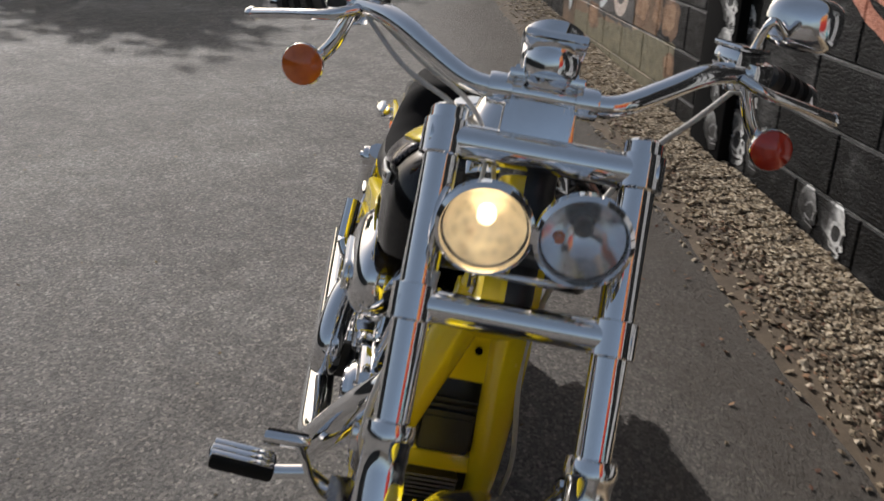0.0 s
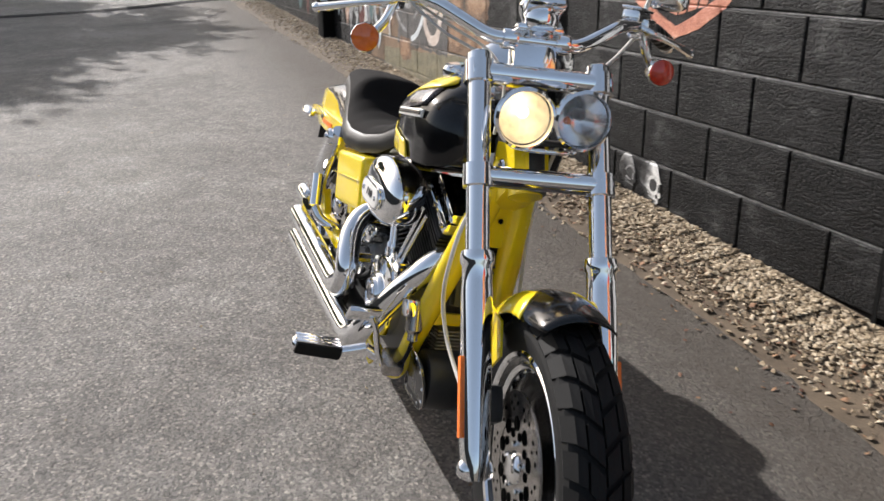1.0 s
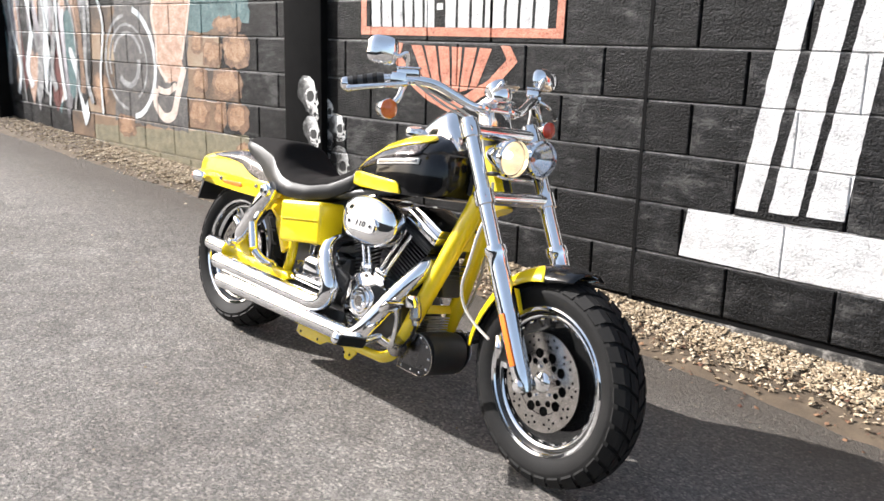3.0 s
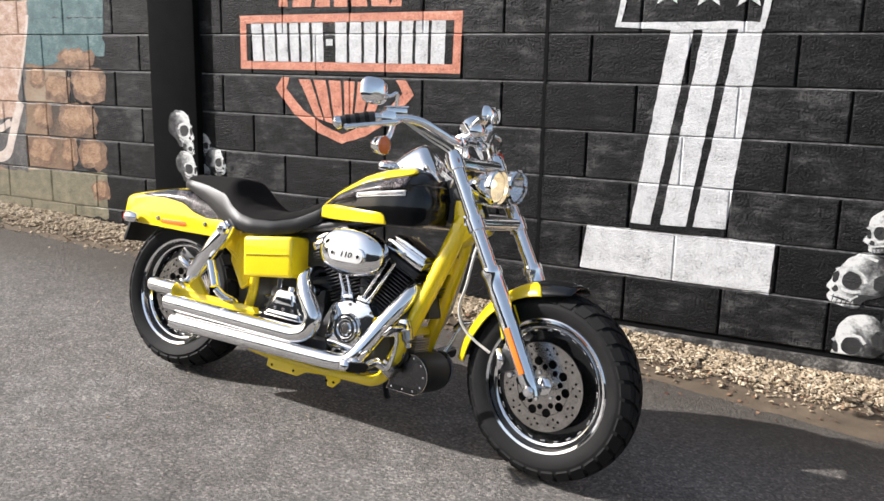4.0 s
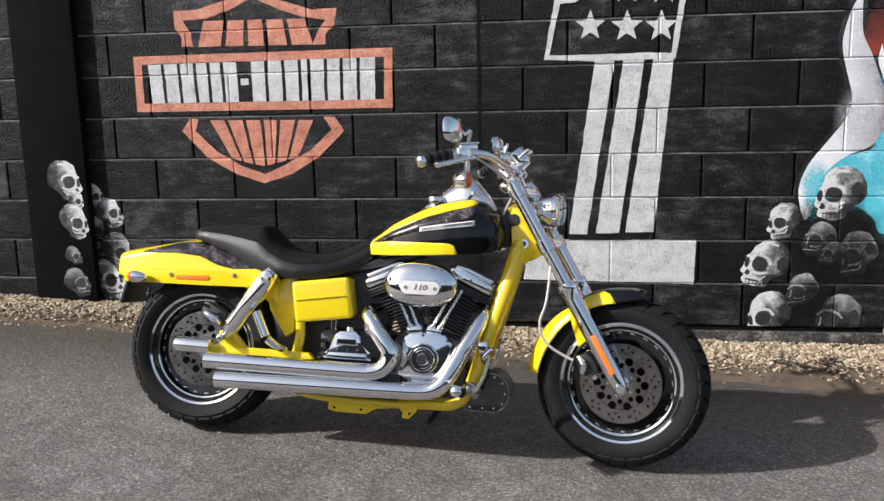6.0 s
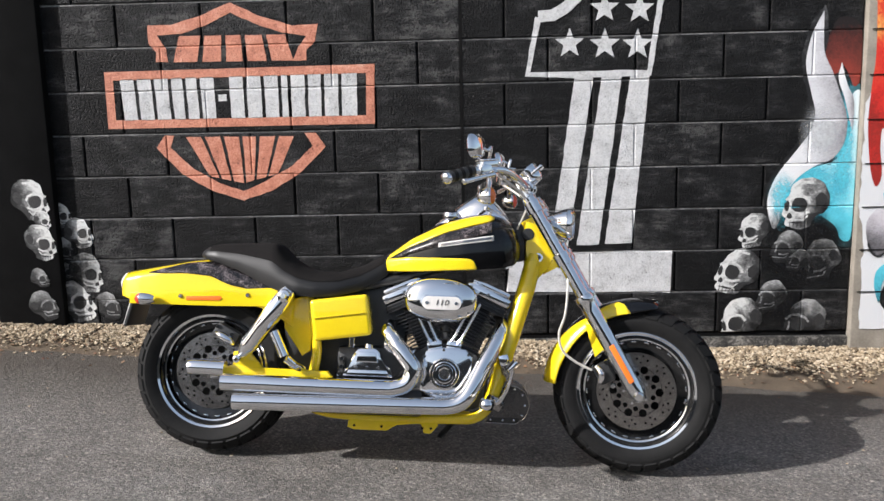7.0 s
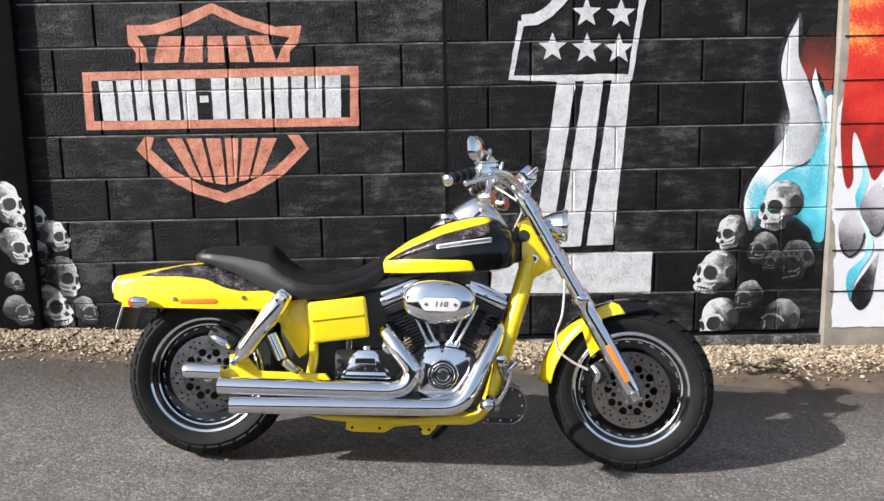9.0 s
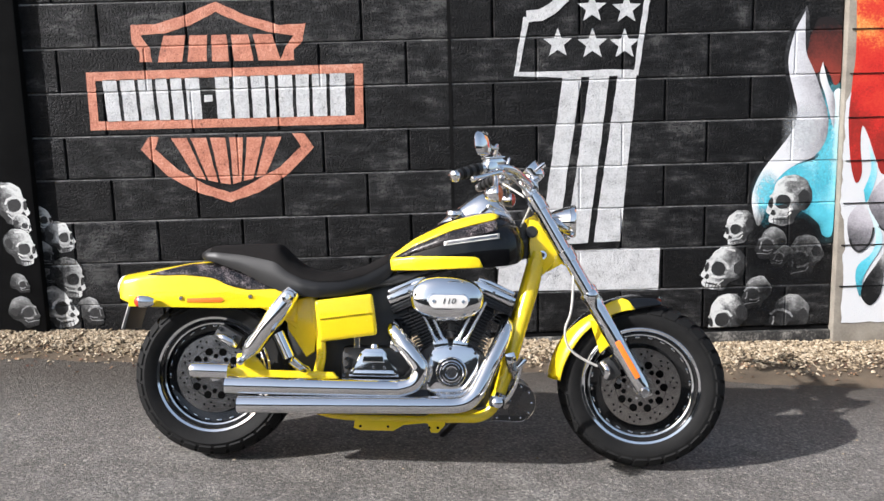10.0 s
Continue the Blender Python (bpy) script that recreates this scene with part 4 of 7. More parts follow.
for cx, cz, r in ((-4.72, 0.9, 0.44), (-6.2, 0.9, 0.42)):
    ob = tagged(new("ring_mural"), "pale brushed ring shapes on the ochre blocks", "mural")
    for rr, t, a0, a1 in ((r, 0.045, -80, 75), (r - 0.06, 0.03, 95, 265), (r - 0.13, 0.022, -60, 200), (r - 0.2, 0.03, 20, 160), (r - 0.26, 0.05, -140, 10)):
        arc = [(cx + rr * math.cos(radians(a0 + (a1 - a0) * k / 14)), cz + 0.98 * rr * math.sin(radians(a0 + (a1 - a0) * k / 14))) for k in range(15)]
        painted("brushed_arc", strokes(arc, t), GREY_PAINT if rr < r else PALE_PAINT, lift=0.0024, parent=ob)
for i in range(64):
    x, z = rng.uniform(-7.4, -5.5) if i < 44 else rng.uniform(-12.6, -7.8), rng.uniform(0.3, 0.9)
    w, h = rng.uniform(0.05, 0.17), rng.uniform(0.5, 1.7)
    lean = rng.uniform(-0.25, 0.25)
    blob = bezier([(x, z), (x + w, z + 0.2 * h), (x + 0.9 * w + lean * 0.5, z + 0.6 * h), (x + lean + 0.5 * w, z + h), (x + lean - 0.3 * w, z + 0.97 * h), (x - 0.4 * w + lean * 0.4, z + 0.6 * h), (x - 0.6 * w, z + 0.2 * h)], 4)
    painted("faded_mural", [blob], (GREY_PAINT, DROP, TEAL_PAINT, PALE_PAINT, ASHEN, FLESH_PAINT, DROP, CYAN_PAINT if i > 44 else ASHEN, MAROON_PAINT)[i % 9], "faded sprayed streak of mural paint on the block wall", "mural", lift=0.002 + 0.0001 * i)
for i in range(12):
    x = -5.2 - 0.18 * i
    curl = [(x, 0.45 + 0.08 * (i % 3)), (x - 0.1 * math.sin(i * 1.7), 0.8), (x + 0.09 * math.cos(i * 2.3), 1.2), (x - 0.05, 1.6), (x + 0.1 * math.sin(i * 3.1), 2.1)]
    painted("faded_mural", strokes([(v.x, v.y) for v in spline([(a, b, 0) for a, b in curl], 5)], 0.03 + 0.03 * (i % 3)), (PALE_PAINT, GREY_PAINT, RUST_PAINT)[i % 3 if i % 5 == 2 else i % 2], "loose white sprayed line on the block wall", "mural", lift=0.009)

# piers along the wall
for x in PIERS:
    bm = bmesh.new()
    depth = 0.05 if x > -3 else 0.13
    box(bm, (x, (0.1 - depth) / 2, 1.1), (0.37 if x > -3 else 0.26, 0.1 + depth, 3.0), 0.012)
    thing("pier", bm, PIER_BLACK, "plain black painted pier standing proud of the block wall", "pier", group="wall piers", kind="structure")
# footing
bm = bmesh.new()
box(bm, (0.0, 0.05, -0.19), (4.1, 0.13, 0.33), 0.01)
thing("footing", bm, FLAKED, "black painted concrete footing with flaking paint", "footing", kind="structure")
# out-of-view walls, added to close the lane; the south one shapes chrome reflections
bm = bmesh.new()
box(bm, (-13, -11, 0.4), (56, 0.3, 4.2), 0.02)
thing("wall_south", bm, RENDERED, "added unseen dark wall across the lane, shaping reflections and sky light", "wall", kind="structure")
bm = bmesh.new()
box(bm, (15, -5.4, -0.2), (0.3, 11.5, 3.2), 0.02)
thing("wall_east", bm, RENDERED, "added unseen dark wall closing the lane", "wall", kind="structure")
bm = bmesh.new()
box(bm, (-41, -5.4, 3.0), (0.3, 11.5, 5.4), 0.02)
thing("wall_west", bm, CONCRETE, "plain wall at the far end of the lane", "wall", kind="structure")
# bed joints: struck mortar that slopes out, its caught light painted in as pale colour
for k in range(1, ROWS_UP):
    z = k * COURSE
    bm = bmesh.new()
    n = 60
    loft(bm, [[(-30.6 + (WALL_END - 0.01 + 30.6) * i / n, y, z + dz) for y, dz in ((0.012, 0.0045), (0.0052, 0.0022), (0.0044, -0.004), (0.012, -0.005))] for i in range(n + 1)])
    thing("bed_joint", bm, LEDGE, "mortar bed joint between block courses, highlight put into its pale colour", "mortar joint", group="bed joints", kind="structure")
bm = bmesh.new()
box(bm, (0.0, 0.003, 1.2), (0.017, 0.008, 2.5))
thing("movement_joint", bm, MORTAR, "dark upright movement joint in the block wall", "movement joint", kind="structure")
# tree across the lane, whose shade falls on the asphalt
tree = tagged(new("tree"), "leafy tree standing across the lane", "tree")
tx, ty = -17.5, -7.45
tz = ground_z(tx)
bm = bmesh.new()
tube(bm, [(tx, ty, tz - 0.1), (tx + 0.1, ty, tz + 1.5), (tx, ty + 0.1, tz + 3), (tx + 0.1, ty, tz + 5)], [0.24, 0.18, 0.14, 0.06], 14, 5)
for i in range(7):
    a = i * 2.4
    h = 2.2 + 0.35 * i
    tube(bm, [(tx, ty, tz + h), (tx + 0.8 * math.cos(a), ty + 0.8 * math.sin(a), tz + h + 0.6), (tx + 1.9 * math.cos(a), ty + 1.9 * math.sin(a), tz + h + 1.3)], [0.07, 0.05, 0.015], 8, 4)
part("trunk", bm, BARK, tree)
verts, faces = [], []
clumps = []
for i in range(120):
    d = Vector((rng.gauss(0, 1), rng.gauss(0, 1), rng.gauss(0, 0.7)))
    d = d.normalized() * rng.uniform(0.6, 2.9)
    clumps.append(Vector((tx, ty, tz + 4.6)) + Vector((d.x * 1.5, d.y * 0.95, d.z * 0.7)))
for i in range(24000):
    c = clumps[i % 120] + Vector((rng.gauss(0, 0.27), rng.gauss(0, 0.27), rng.gauss(0, 0.22)))
    u = Vector((rng.gauss(0, 1), rng.gauss(0, 1), rng.gauss(0, 1))).normalized() * 0.09
    v = u.orthogonal().normalized() * 0.055
    b = len(verts)
    verts += [tuple(c - u), tuple(c + v), tuple(c + u), tuple(c - v)]
    faces.append((b, b + 1, b + 2, b + 3))
ob = new("crown", mesh_from("crown", verts, faces, LEAF))
ob.parent = tree
tagged(ob, "loose leafy crown", kind="stuff")
# ---- motorcycle ----
RUBBER = surface("tyre rubber", [(0.3, (0.0045, 0.0045, 0.0045)), (0.7, (0.014, 0.0137, 0.0133))], (0.6, 0.85), scale=20, fine=200, bump=0.2, spec=0.2)
CHROME = surface("chrome", [(0.3, (0.86, 0.87, 0.88)), (0.7, (0.92, 0.92, 0.93))], (0.03, 0.1), scale=10, bump=0.0, metal=1.0)
STEEL = surface("brushed steel", [(0.3, (0.28, 0.26, 0.245)), (0.7, (0.52, 0.495, 0.47))], (0.16, 0.3), scale=30, fine=300, bump=0.1, metal=1.0)
ALLOY = surface("cast alloy", [(0.3, (0.35, 0.35, 0.36)), (0.7, (0.55, 0.55, 0.56))], (0.3, 0.5), scale=20, fine=300, bump=0.15, metal=1.0)
YELLOW = surface("yellow lacquer", [(0.3, (0.76, 0.56, 0.006)), (0.7, (0.82, 0.63, 0.01))], (0.22, 0.3), scale=8, bump=0.0, coat=0.8)
BLACK = surface("black flake lacquer", [(0.4, (0.002, 0.002, 0.0022)), (0.62, (0.005, 0.005, 0.0055)), (0.7, (0.07, 0.07, 0.075))], (0.15, 0.25), scale=40, fine=300, bump=0.0, coat=0.7, spec=0.15, fine_mix=0.65)
MOTTLE = surface("silver and black airbrushed lacquer", [(0.44, (0.004, 0.004, 0.0045)), (0.52, (0.028, 0.024, 0.025)), (0.59, (0.16, 0.13, 0.13)), (0.7, (0.48, 0.43, 0.42))], (0.2, 0.3), scale=22, fine=230, bump=0.0, coat=0.7, spec=0.2, fine_mix=0.55)
SATIN = surface("satin black metal", [(0.3, (0.012, 0.012, 0.012)), (0.7, (0.03, 0.03, 0.03))], (0.35, 0.5), scale=20, fine=250, bump=0.1)
GLOSS = surface("gloss black wheel enamel", [(0.3, (0.008, 0.008, 0.008)), (0.7, (0.016, 0.016, 0.016))], (0.12, 0.2), scale=20, bump=0.0, coat=0.8, spec=0.2)
LEATHER = surface("black seat vinyl", [(0.3, (0.006, 0.006, 0.006)), (0.7, (0.014, 0.0135, 0.0135))], (0.4, 0.54), scale=8, fine=260, bump=0.25, depth=0.0015, spec=0.4)
SUEDE = surface("matt black seat cloth", [(0.3, (0.007, 0.0063, 0.006)), (0.7, (0.015, 0.0135, 0.013))], (0.85, 0.97), scale=8, fine=300, bump=0.3, spec=0.12)
SMOKED = surface("smoked chrome", [(0.3, (0.075, 0.075, 0.08)), (0.7, (0.15, 0.15, 0.155))], (0.2, 0.34), scale=14, bump=0.0, metal=1.0)
AMBER = surface("amber lens", [(0.3, (0.62, 0.12, 0.015)), (0.7, (0.75, 0.17, 0.02))], (0.12, 0.2), scale=60, bump=0.0, coat=1.0)
REDLENS = surface("red lens", [(0.3, (0.5, 0.035, 0.015)), (0.7, (0.6, 0.05, 0.02))], (0.12, 0.2), scale=60, bump=0.0, coat=1.0)
REFLECT = surface("orange reflector", [(0.3, (0.8, 0.16, 0.02)), (0.7, (0.9, 0.22, 0.03))], (0.2, 0.3), scale=200, bump=0.1)
CABLE = surface("pale braided hose", [(0.3, (0.45, 0.42, 0.38)), (0.7, (0.62, 0.6, 0.55))], (0.4, 0.5), scale=100, fine=600, bump=0.3)
PLAQUE = surface("pale enamel plaque", [(0.3, (0.6, 0.58, 0.55)), (0.7, (0.7, 0.68, 0.65))], (0.3, 0.4), scale=20, bump=0.0)
SPOT = surface("matt black hole", [(0.3, (0.002, 0.002, 0.002)), (0.7, (0.004, 0.004, 0.004))], (0.9, 0.95), bump=0.0, spec=0.0)
MIRROR_GLASS, _n, _l, _b = nodes_of("mirror glass")
_b.inputs["Metallic"].default_value, _b.inputs["Roughness"].default_value, _b.inputs["Base Color"].default_value = 1.0, 0.02, (0.8, 0.82, 0.83, 1)
LENS, _n, _l, _b = nodes_of("clear lens")
_b.inputs["Alpha"].default_value, _b.inputs["Roughness"].default_value, _b.inputs["Base Color"].default_value = 0.1, 0.02, (0.9, 0.92, 0.93, 1)
_b.inputs["Coat Weight"].default_value = 1.0
LIT, _n, _l, _b = nodes_of("lit bulb glow")
_b.inputs["Base Color"].default_value = (0.9, 0.8, 0.6, 1)
_b.inputs["Emission Color"].default_value, _b.inputs["Emission Strength"].default_value = (1.0, 0.8, 0.5, 1), 3.0
BOWL = surface("silvered reflector", [(0.35, (0.8, 0.8, 0.82)), (0.65, (0.92, 0.92, 0.94))], (0.08, 0.22), scale=45, bump=0.0, metal=1.0)
WARM, _n, _l, _b = nodes_of("lit reflector bowl")
_b.inputs["Base Color"].default_value, _b.inputs["Roughness"].default_value = (0.85, 0.75, 0.55, 1), 0.3
_b.inputs["Emission Color"].default_value = (1.0, 0.76, 0.44, 1)
_b.inputs["Metallic"].default_value = 0.6
_v = _n.new("ShaderNodeTexVoronoi")
_v.inputs["Scale"].default_value = 70
_c = _n.new("ShaderNodeTexCoord")
_l.new(_c.outputs["Object"], _v.inputs["Vector"])
_m = _n.new("ShaderNodeMapRange")
_m.inputs[1].default_value, _m.inputs[2].default_value, _m.inputs[3].default_value, _m.inputs[4].default_value = 0.1, 0.8, 0.06, 0.42
_l.new(_v.outputs["Distance"], _m.inputs[0])
_l.new(_m.outputs[0], _b.inputs["Emission Strength"])

bike = tagged(new("motorcycle"), "yellow and black chromed cruiser motorcycle leaning on its stand", "motorcycle")
bike.matrix_world = pose(-0.0185, -1.541, -0.0815, 0, 2.42, -1.73) @ pose(0, 0, 0, -12.34, 0, 0) @ Matrix.Scale(0.9887, 4)
RAKE = radians(30.5)
AXIS = Vector((-math.sin(RAKE), 0, math.cos(RAKE)))
PIVOT = Vector((0.31, 0, 0.80))
STEER = Matrix.Translation((0, 0.008, 0)) @ Matrix.Translation(PIVOT) @ Matrix.Rotation(radians(-9.0), 4, AXIS) @ Matrix.Translation(-PIVOT)
STILL = Matrix.Identity(4)
FA = Vector((0.657, 0, 0.318))
RA = Vector((-0.93, 0, 0.329))
SIDE = pose(0, 0, 0, 90)  # turned parts: local z becomes -y, towards the right-hand side


def fork_at(z, y=0.0, ahead=0.0):
    """A point on a fork leg's line, before steering."""
    return Vector((FA.x - (z - FA.z) * math.tan(RAKE) + ahead * math.cos(RAKE), y, z + ahead * math.sin(RAKE)))


def turned(name, profile, centre, axis, material, parent, label="", seg=32, m=STILL):
    """A turned part about an axis through centre."""
    q = Vector(axis).normalized().to_track_quat("Z", "Y").to_matrix().to_4x4()
    bm = bmesh.new()
    lathe(bm, profile, m @ Matrix.Translation(centre) @ q, seg)
    return part(name, bm, material, parent, label)


def pipe(name, pts, r, material, parent, label="", seg=14, n=8, m=STILL, flat=1.0):
    bm = bmesh.new()
    tube(bm, pts, r, seg, n, True, m, flat)
    return part(name, bm, material, parent, label)


def slab(name, outline, y0, y1, bev, material, parent, label="", m=STILL):
    bm = bmesh.new()
    prism(bm, outline, y0, y1, bev, m)
    return part(name, bm, material, parent, label)


def block(name, c, s, bev, material, parent, label="", turn=(0, 0, 0), m=STILL):
    bm = bmesh.new()
    box(bm, (0, 0, 0), s, bev)
    bmesh.ops.transform(bm, matrix=m @ pose(*c, *turn), verts=bm.verts[:])
    return part(name, bm, material, parent, label)


def wheel(name, centre, r, half, rim_r, disc_r, m, lugs):
    """A tyre with lugs on a black cast wheel with bright rim lips and a drilled brake disc."""
    at = m @ Matrix.Translation(centre) @ SIDE
    bm = bmesh.new()
    lathe(bm, [(0.03, -0.05), (0.045, -0.045), (0.045, -0.02), (disc_r + 0.005, -0.012), (rim_r - 0.03, -0.02), (rim_r - 0.022, -half * 0.6), (rim_r - 0.012, -half * 0.72),
               (rim_r - 0.012, half * 0.72), (rim_r - 0.022, half * 0.6), (rim_r - 0.03, 0.02), (disc_r + 0.005, 0.012), (0.045, 0.02), (0.045, 0.045), (0.03, 0.05)], at, 64)
    hub = part(name, bm, GLOSS, bike, "black cast wheel with bright rim and drilled disc")
    for s in (1, -1):
        bm = bmesh.new()
        lathe(bm, [(rim_r - 0.014, s * half * 0.66), (rim_r - 0.01, s * half * 0.8), (rim_r - 0.002, s * half * 0.84), (rim_r + 0.003, s * half * 0.78), (rim_r, s * half * 0.66)], at, 72)
        part("rim", bm, CHROME, hub, "bright chrome rim lip")
        bm = bmesh.new()
        lathe(bm, [(rim_r - 0.034, s * half * 0.5), (rim_r - 0.03, s * half * 0.58), (rim_r - 0.025, s * half * 0.6), (rim_r - 0.022, s * half * 0.55)], at, 72)
        part("rim_step", bm, CHROME, hub, "polished inner step of the rim")
    # tyre
    bm = bmesh.new()
    prof = [(rim_r - 0.004, 0.72), (rim_r + 0.012, 0.9), (rim_r + 0.04, 1.0), (r - 0.046, 0.99), (r - 0.024, 0.88), (r - 0.014, 0.62), (r - 0.009, 0.3), (r - 0.008, 0.0)]
    prof = prof + [(a, -b) for a, b in prof[-2::-1]]
    lathe(bm, [(a, b * half) for a, b in prof], at, 96)
    def crown(f):
        f = abs(f)
        return float(np.interp(f, [0, 0.3, 0.62, 0.88, 0.99], [r - 0.008, r - 0.009, r - 0.014, r - 0.024, r - 0.046]))
    part("tyre", bm, RUBBER, hub, "black treaded rubber tyre", 30)
    w = 2 * math.pi / lugs
    for s in (1, -1):
        for f0, f1, d0, d1, k in ((0.03, 0.42, 0.0, 0.35, 0.78), (0.49, 0.95, 0.45, 0.75, 0.76)):
            verts = []
            for h in (-0.002, 0.0095):
                for f, d in ((f0, d0), ((f0 + f1) / 2, (d0 + d1) / 2), (f1, d1)):
                    for e in (0.0, k):
                        a = w * (e + d + (0.5 if s < 0 else 0.0))
                        rr = crown(f) + (h if f < 0.94 else h * 0.6)
                        verts.append((rr * math.cos(a), rr * math.sin(a), s * f * half * (1.0 if f < 0.94 or h < 0 else 1.04)))
            faces = [(0, 6, 7, 1), (4, 5, 11, 10)]
            for q in range(2):
                faces += [(6 + 2 * q, 7 + 2 * q, 9 + 2 * q, 8 + 2 * q), (2 * q, 2 * q + 2, 8 + 2 * q, 6 + 2 * q), (2 * q + 1, 7 + 2 * q, 9 + 2 * q, 3 + 2 * q)]
            me = mesh_from("tread_block", verts, faces, RUBBER)
            for i in range(lugs):
                ob = new("tread_block", me)
                ob.parent = hub
                ob.matrix_basis = at @ Matrix.Rotation(w * i, 4, "Z")
    # bright slot edges on the cast face
    for i in range(24):
        a = 2 * math.pi * (i + 0.3) / 24
        bm = bmesh.new()
        box(bm, (0, 0, 0), (0.007, 0.018, 0.006), 0.002)
        bmesh.ops.transform(bm, matrix=at @ Matrix.Rotation(a, 4, "Z") @ Matrix.Translation((rim_r - 0.037, 0, 0.023)), verts=bm.verts[:])
        part("rim_bolt", bm, CHROME, hub)
    # brake disc on the right-hand side
    bm = bmesh.new()
    lathe(bm, [(disc_r - 0.05, 0.046), (disc_r, 0.046), (disc_r, 0.051), (disc_r - 0.05, 0.051)], at, 64, closed=True)
    lathe(bm, [(0.03, 0.046), (disc_r - 0.052, 0.0465), (disc_r - 0.052, 0.05), (0.03, 0.05)], at, 48, closed=True)
    disc = part("brake_disc", bm, STEEL, hub, "drilled steel brake disc")
    bm = bmesh.new()
    for n_holes, rad, size, off in ((10, disc_r * 0.58, 0.0145, 0.0), (10, disc_r * 0.45, 0.009, 0.31), (20, disc_r * 0.84, 0.0042, 0.0), (10, disc_r * 0.92, 0.0036, 0.15), (10, disc_r * 0.75, 0.0036, 0.2)):
        for i in range(n_holes):
            a = 2 * math.pi * i / n_holes + off
            lathe(bm, [(0, 0.0516), (size, 0.0516), (size, 0.05)], at @ Matrix.Translation((rad * math.cos(a), rad * math.sin(a), 0)), 10)
    tagged(part("disc_hole", bm, SPOT, disc, "dark drilled holes of the disc"), kind="stuff")
    turned("hub_cap", [(0, 0.062), (0.02, 0.062), (0.03, 0.055), (0.034, 0.045)], (0, 0, 0), (0, 0, 1), CHROME, hub, m=at)
    for i in range(5):
        a = 2 * math.pi * (i + 0.5) / 5
        turned("disc_bolt", [(0, 0.057), (0.005, 0.057), (0.006, 0.05)], (0.045 * math.cos(a), 0.045 * math.sin(a), 0), (0, 0, 1), CHROME, hub, seg=8, m=at)
    return hub


wheel("front_wheel", FA - Vector((0.006, 0, 0)), 0.305, 0.06, 0.216, 0.143, STEER, 32)
wheel("rear_wheel", RA, 0.3, 0.085, 0.213, 0.143, STILL, 30)

# -- front fork --
for y in (-0.127, 0.127):
    leg = pipe("fork_leg", [fork_at(1.012, y), fork_at(0.64, y)], 0.0235, CHROME, bike, "chrome fork tube", 24, 1, STEER)
    turned("fork_cap", [(0.0, 0.008), (0.021, 0.008), (0.0255, 0.004), (0.0255, -0.02), (0.0235, -0.02)], fork_at(1.012, y), AXIS, CHROME, leg, "", 24, STEER)
    d = -AXIS
    turned("fork_slider", [(0.0245, -0.012), (0.032, -0.01), (0.0335, 0.0), (0.0335, 0.012), (0.0295, 0.018), (0.0295, 0.05), (0.031, 0.07), (0.029, 0.36), (0.026, 0.39), (0.02, 0.415), (0.0, 0.418)],
           fork_at(0.658, y), d, CHROME, leg, "chrome lower fork slider", 28, STEER)
    turned("axle_lug", [(0, -0.032), (0.012, -0.032), (0.017, -0.028), (0.019, -0.02), (0.019, 0.03), (0, 0.03)], (FA.x, y, FA.z), (0, 1 if y < 0 else -1, 0), CHROME, leg, "", 24, STEER)
    # orange side reflector
    s = -1 if y < 0 else 1
    bm = bmesh.new()
    box(bm, (0, 0, 0), (0.02, 0.008, 0.15), 0.003)
    p = fork_at(0.43, y + s * 0.03, 0.004)
    bmesh.ops.transform(bm, matrix=STEER @ Matrix.Translation(p) @ pose(0, 0, 0, 0, -30.5, 0), verts=bm.verts[:])
    part("side_reflector", bm, REFLECT, leg, "orange stick-on reflector")
for z, name in ((0.982, "upper_fork_clamp"), (0.797, "lower_fork_clamp")):
    p = fork_at(z, 0, 0.004)
    clamp = pipe(name, [p + Vector((0, -0.146, 0)), p + Vector((0, 0.146, 0))], 0.0235 if z > 0.9 else 0.0215, CHROME, bike, "chrome bar across the fork tubes", 24, 1, STEER)
    for y in (-0.127, 0.127):
        turned("clamp_collar", [(0.024, -0.024), (0.031, -0.022), (0.031, 0.022), (0.024, 0.024)], fork_at(z, y), AXIS, CHROME, clamp, "", 24, STEER)
    for y in (-0.147, 0.147):
        turned("clamp_bolt", [(0, 0.008), (0.009, 0.008), (0.01, 0.0)], p + Vector((0, y, 0)), (0, 1 if y > 0 else -1, 0), STEEL, clamp, "", 10, STEER)
pipe("steering_stem", [PIVOT + AXIS * 0.19, PIVOT - AXIS * 0.05], 0.03, SATIN, bike, "", 20, 1, STEER)

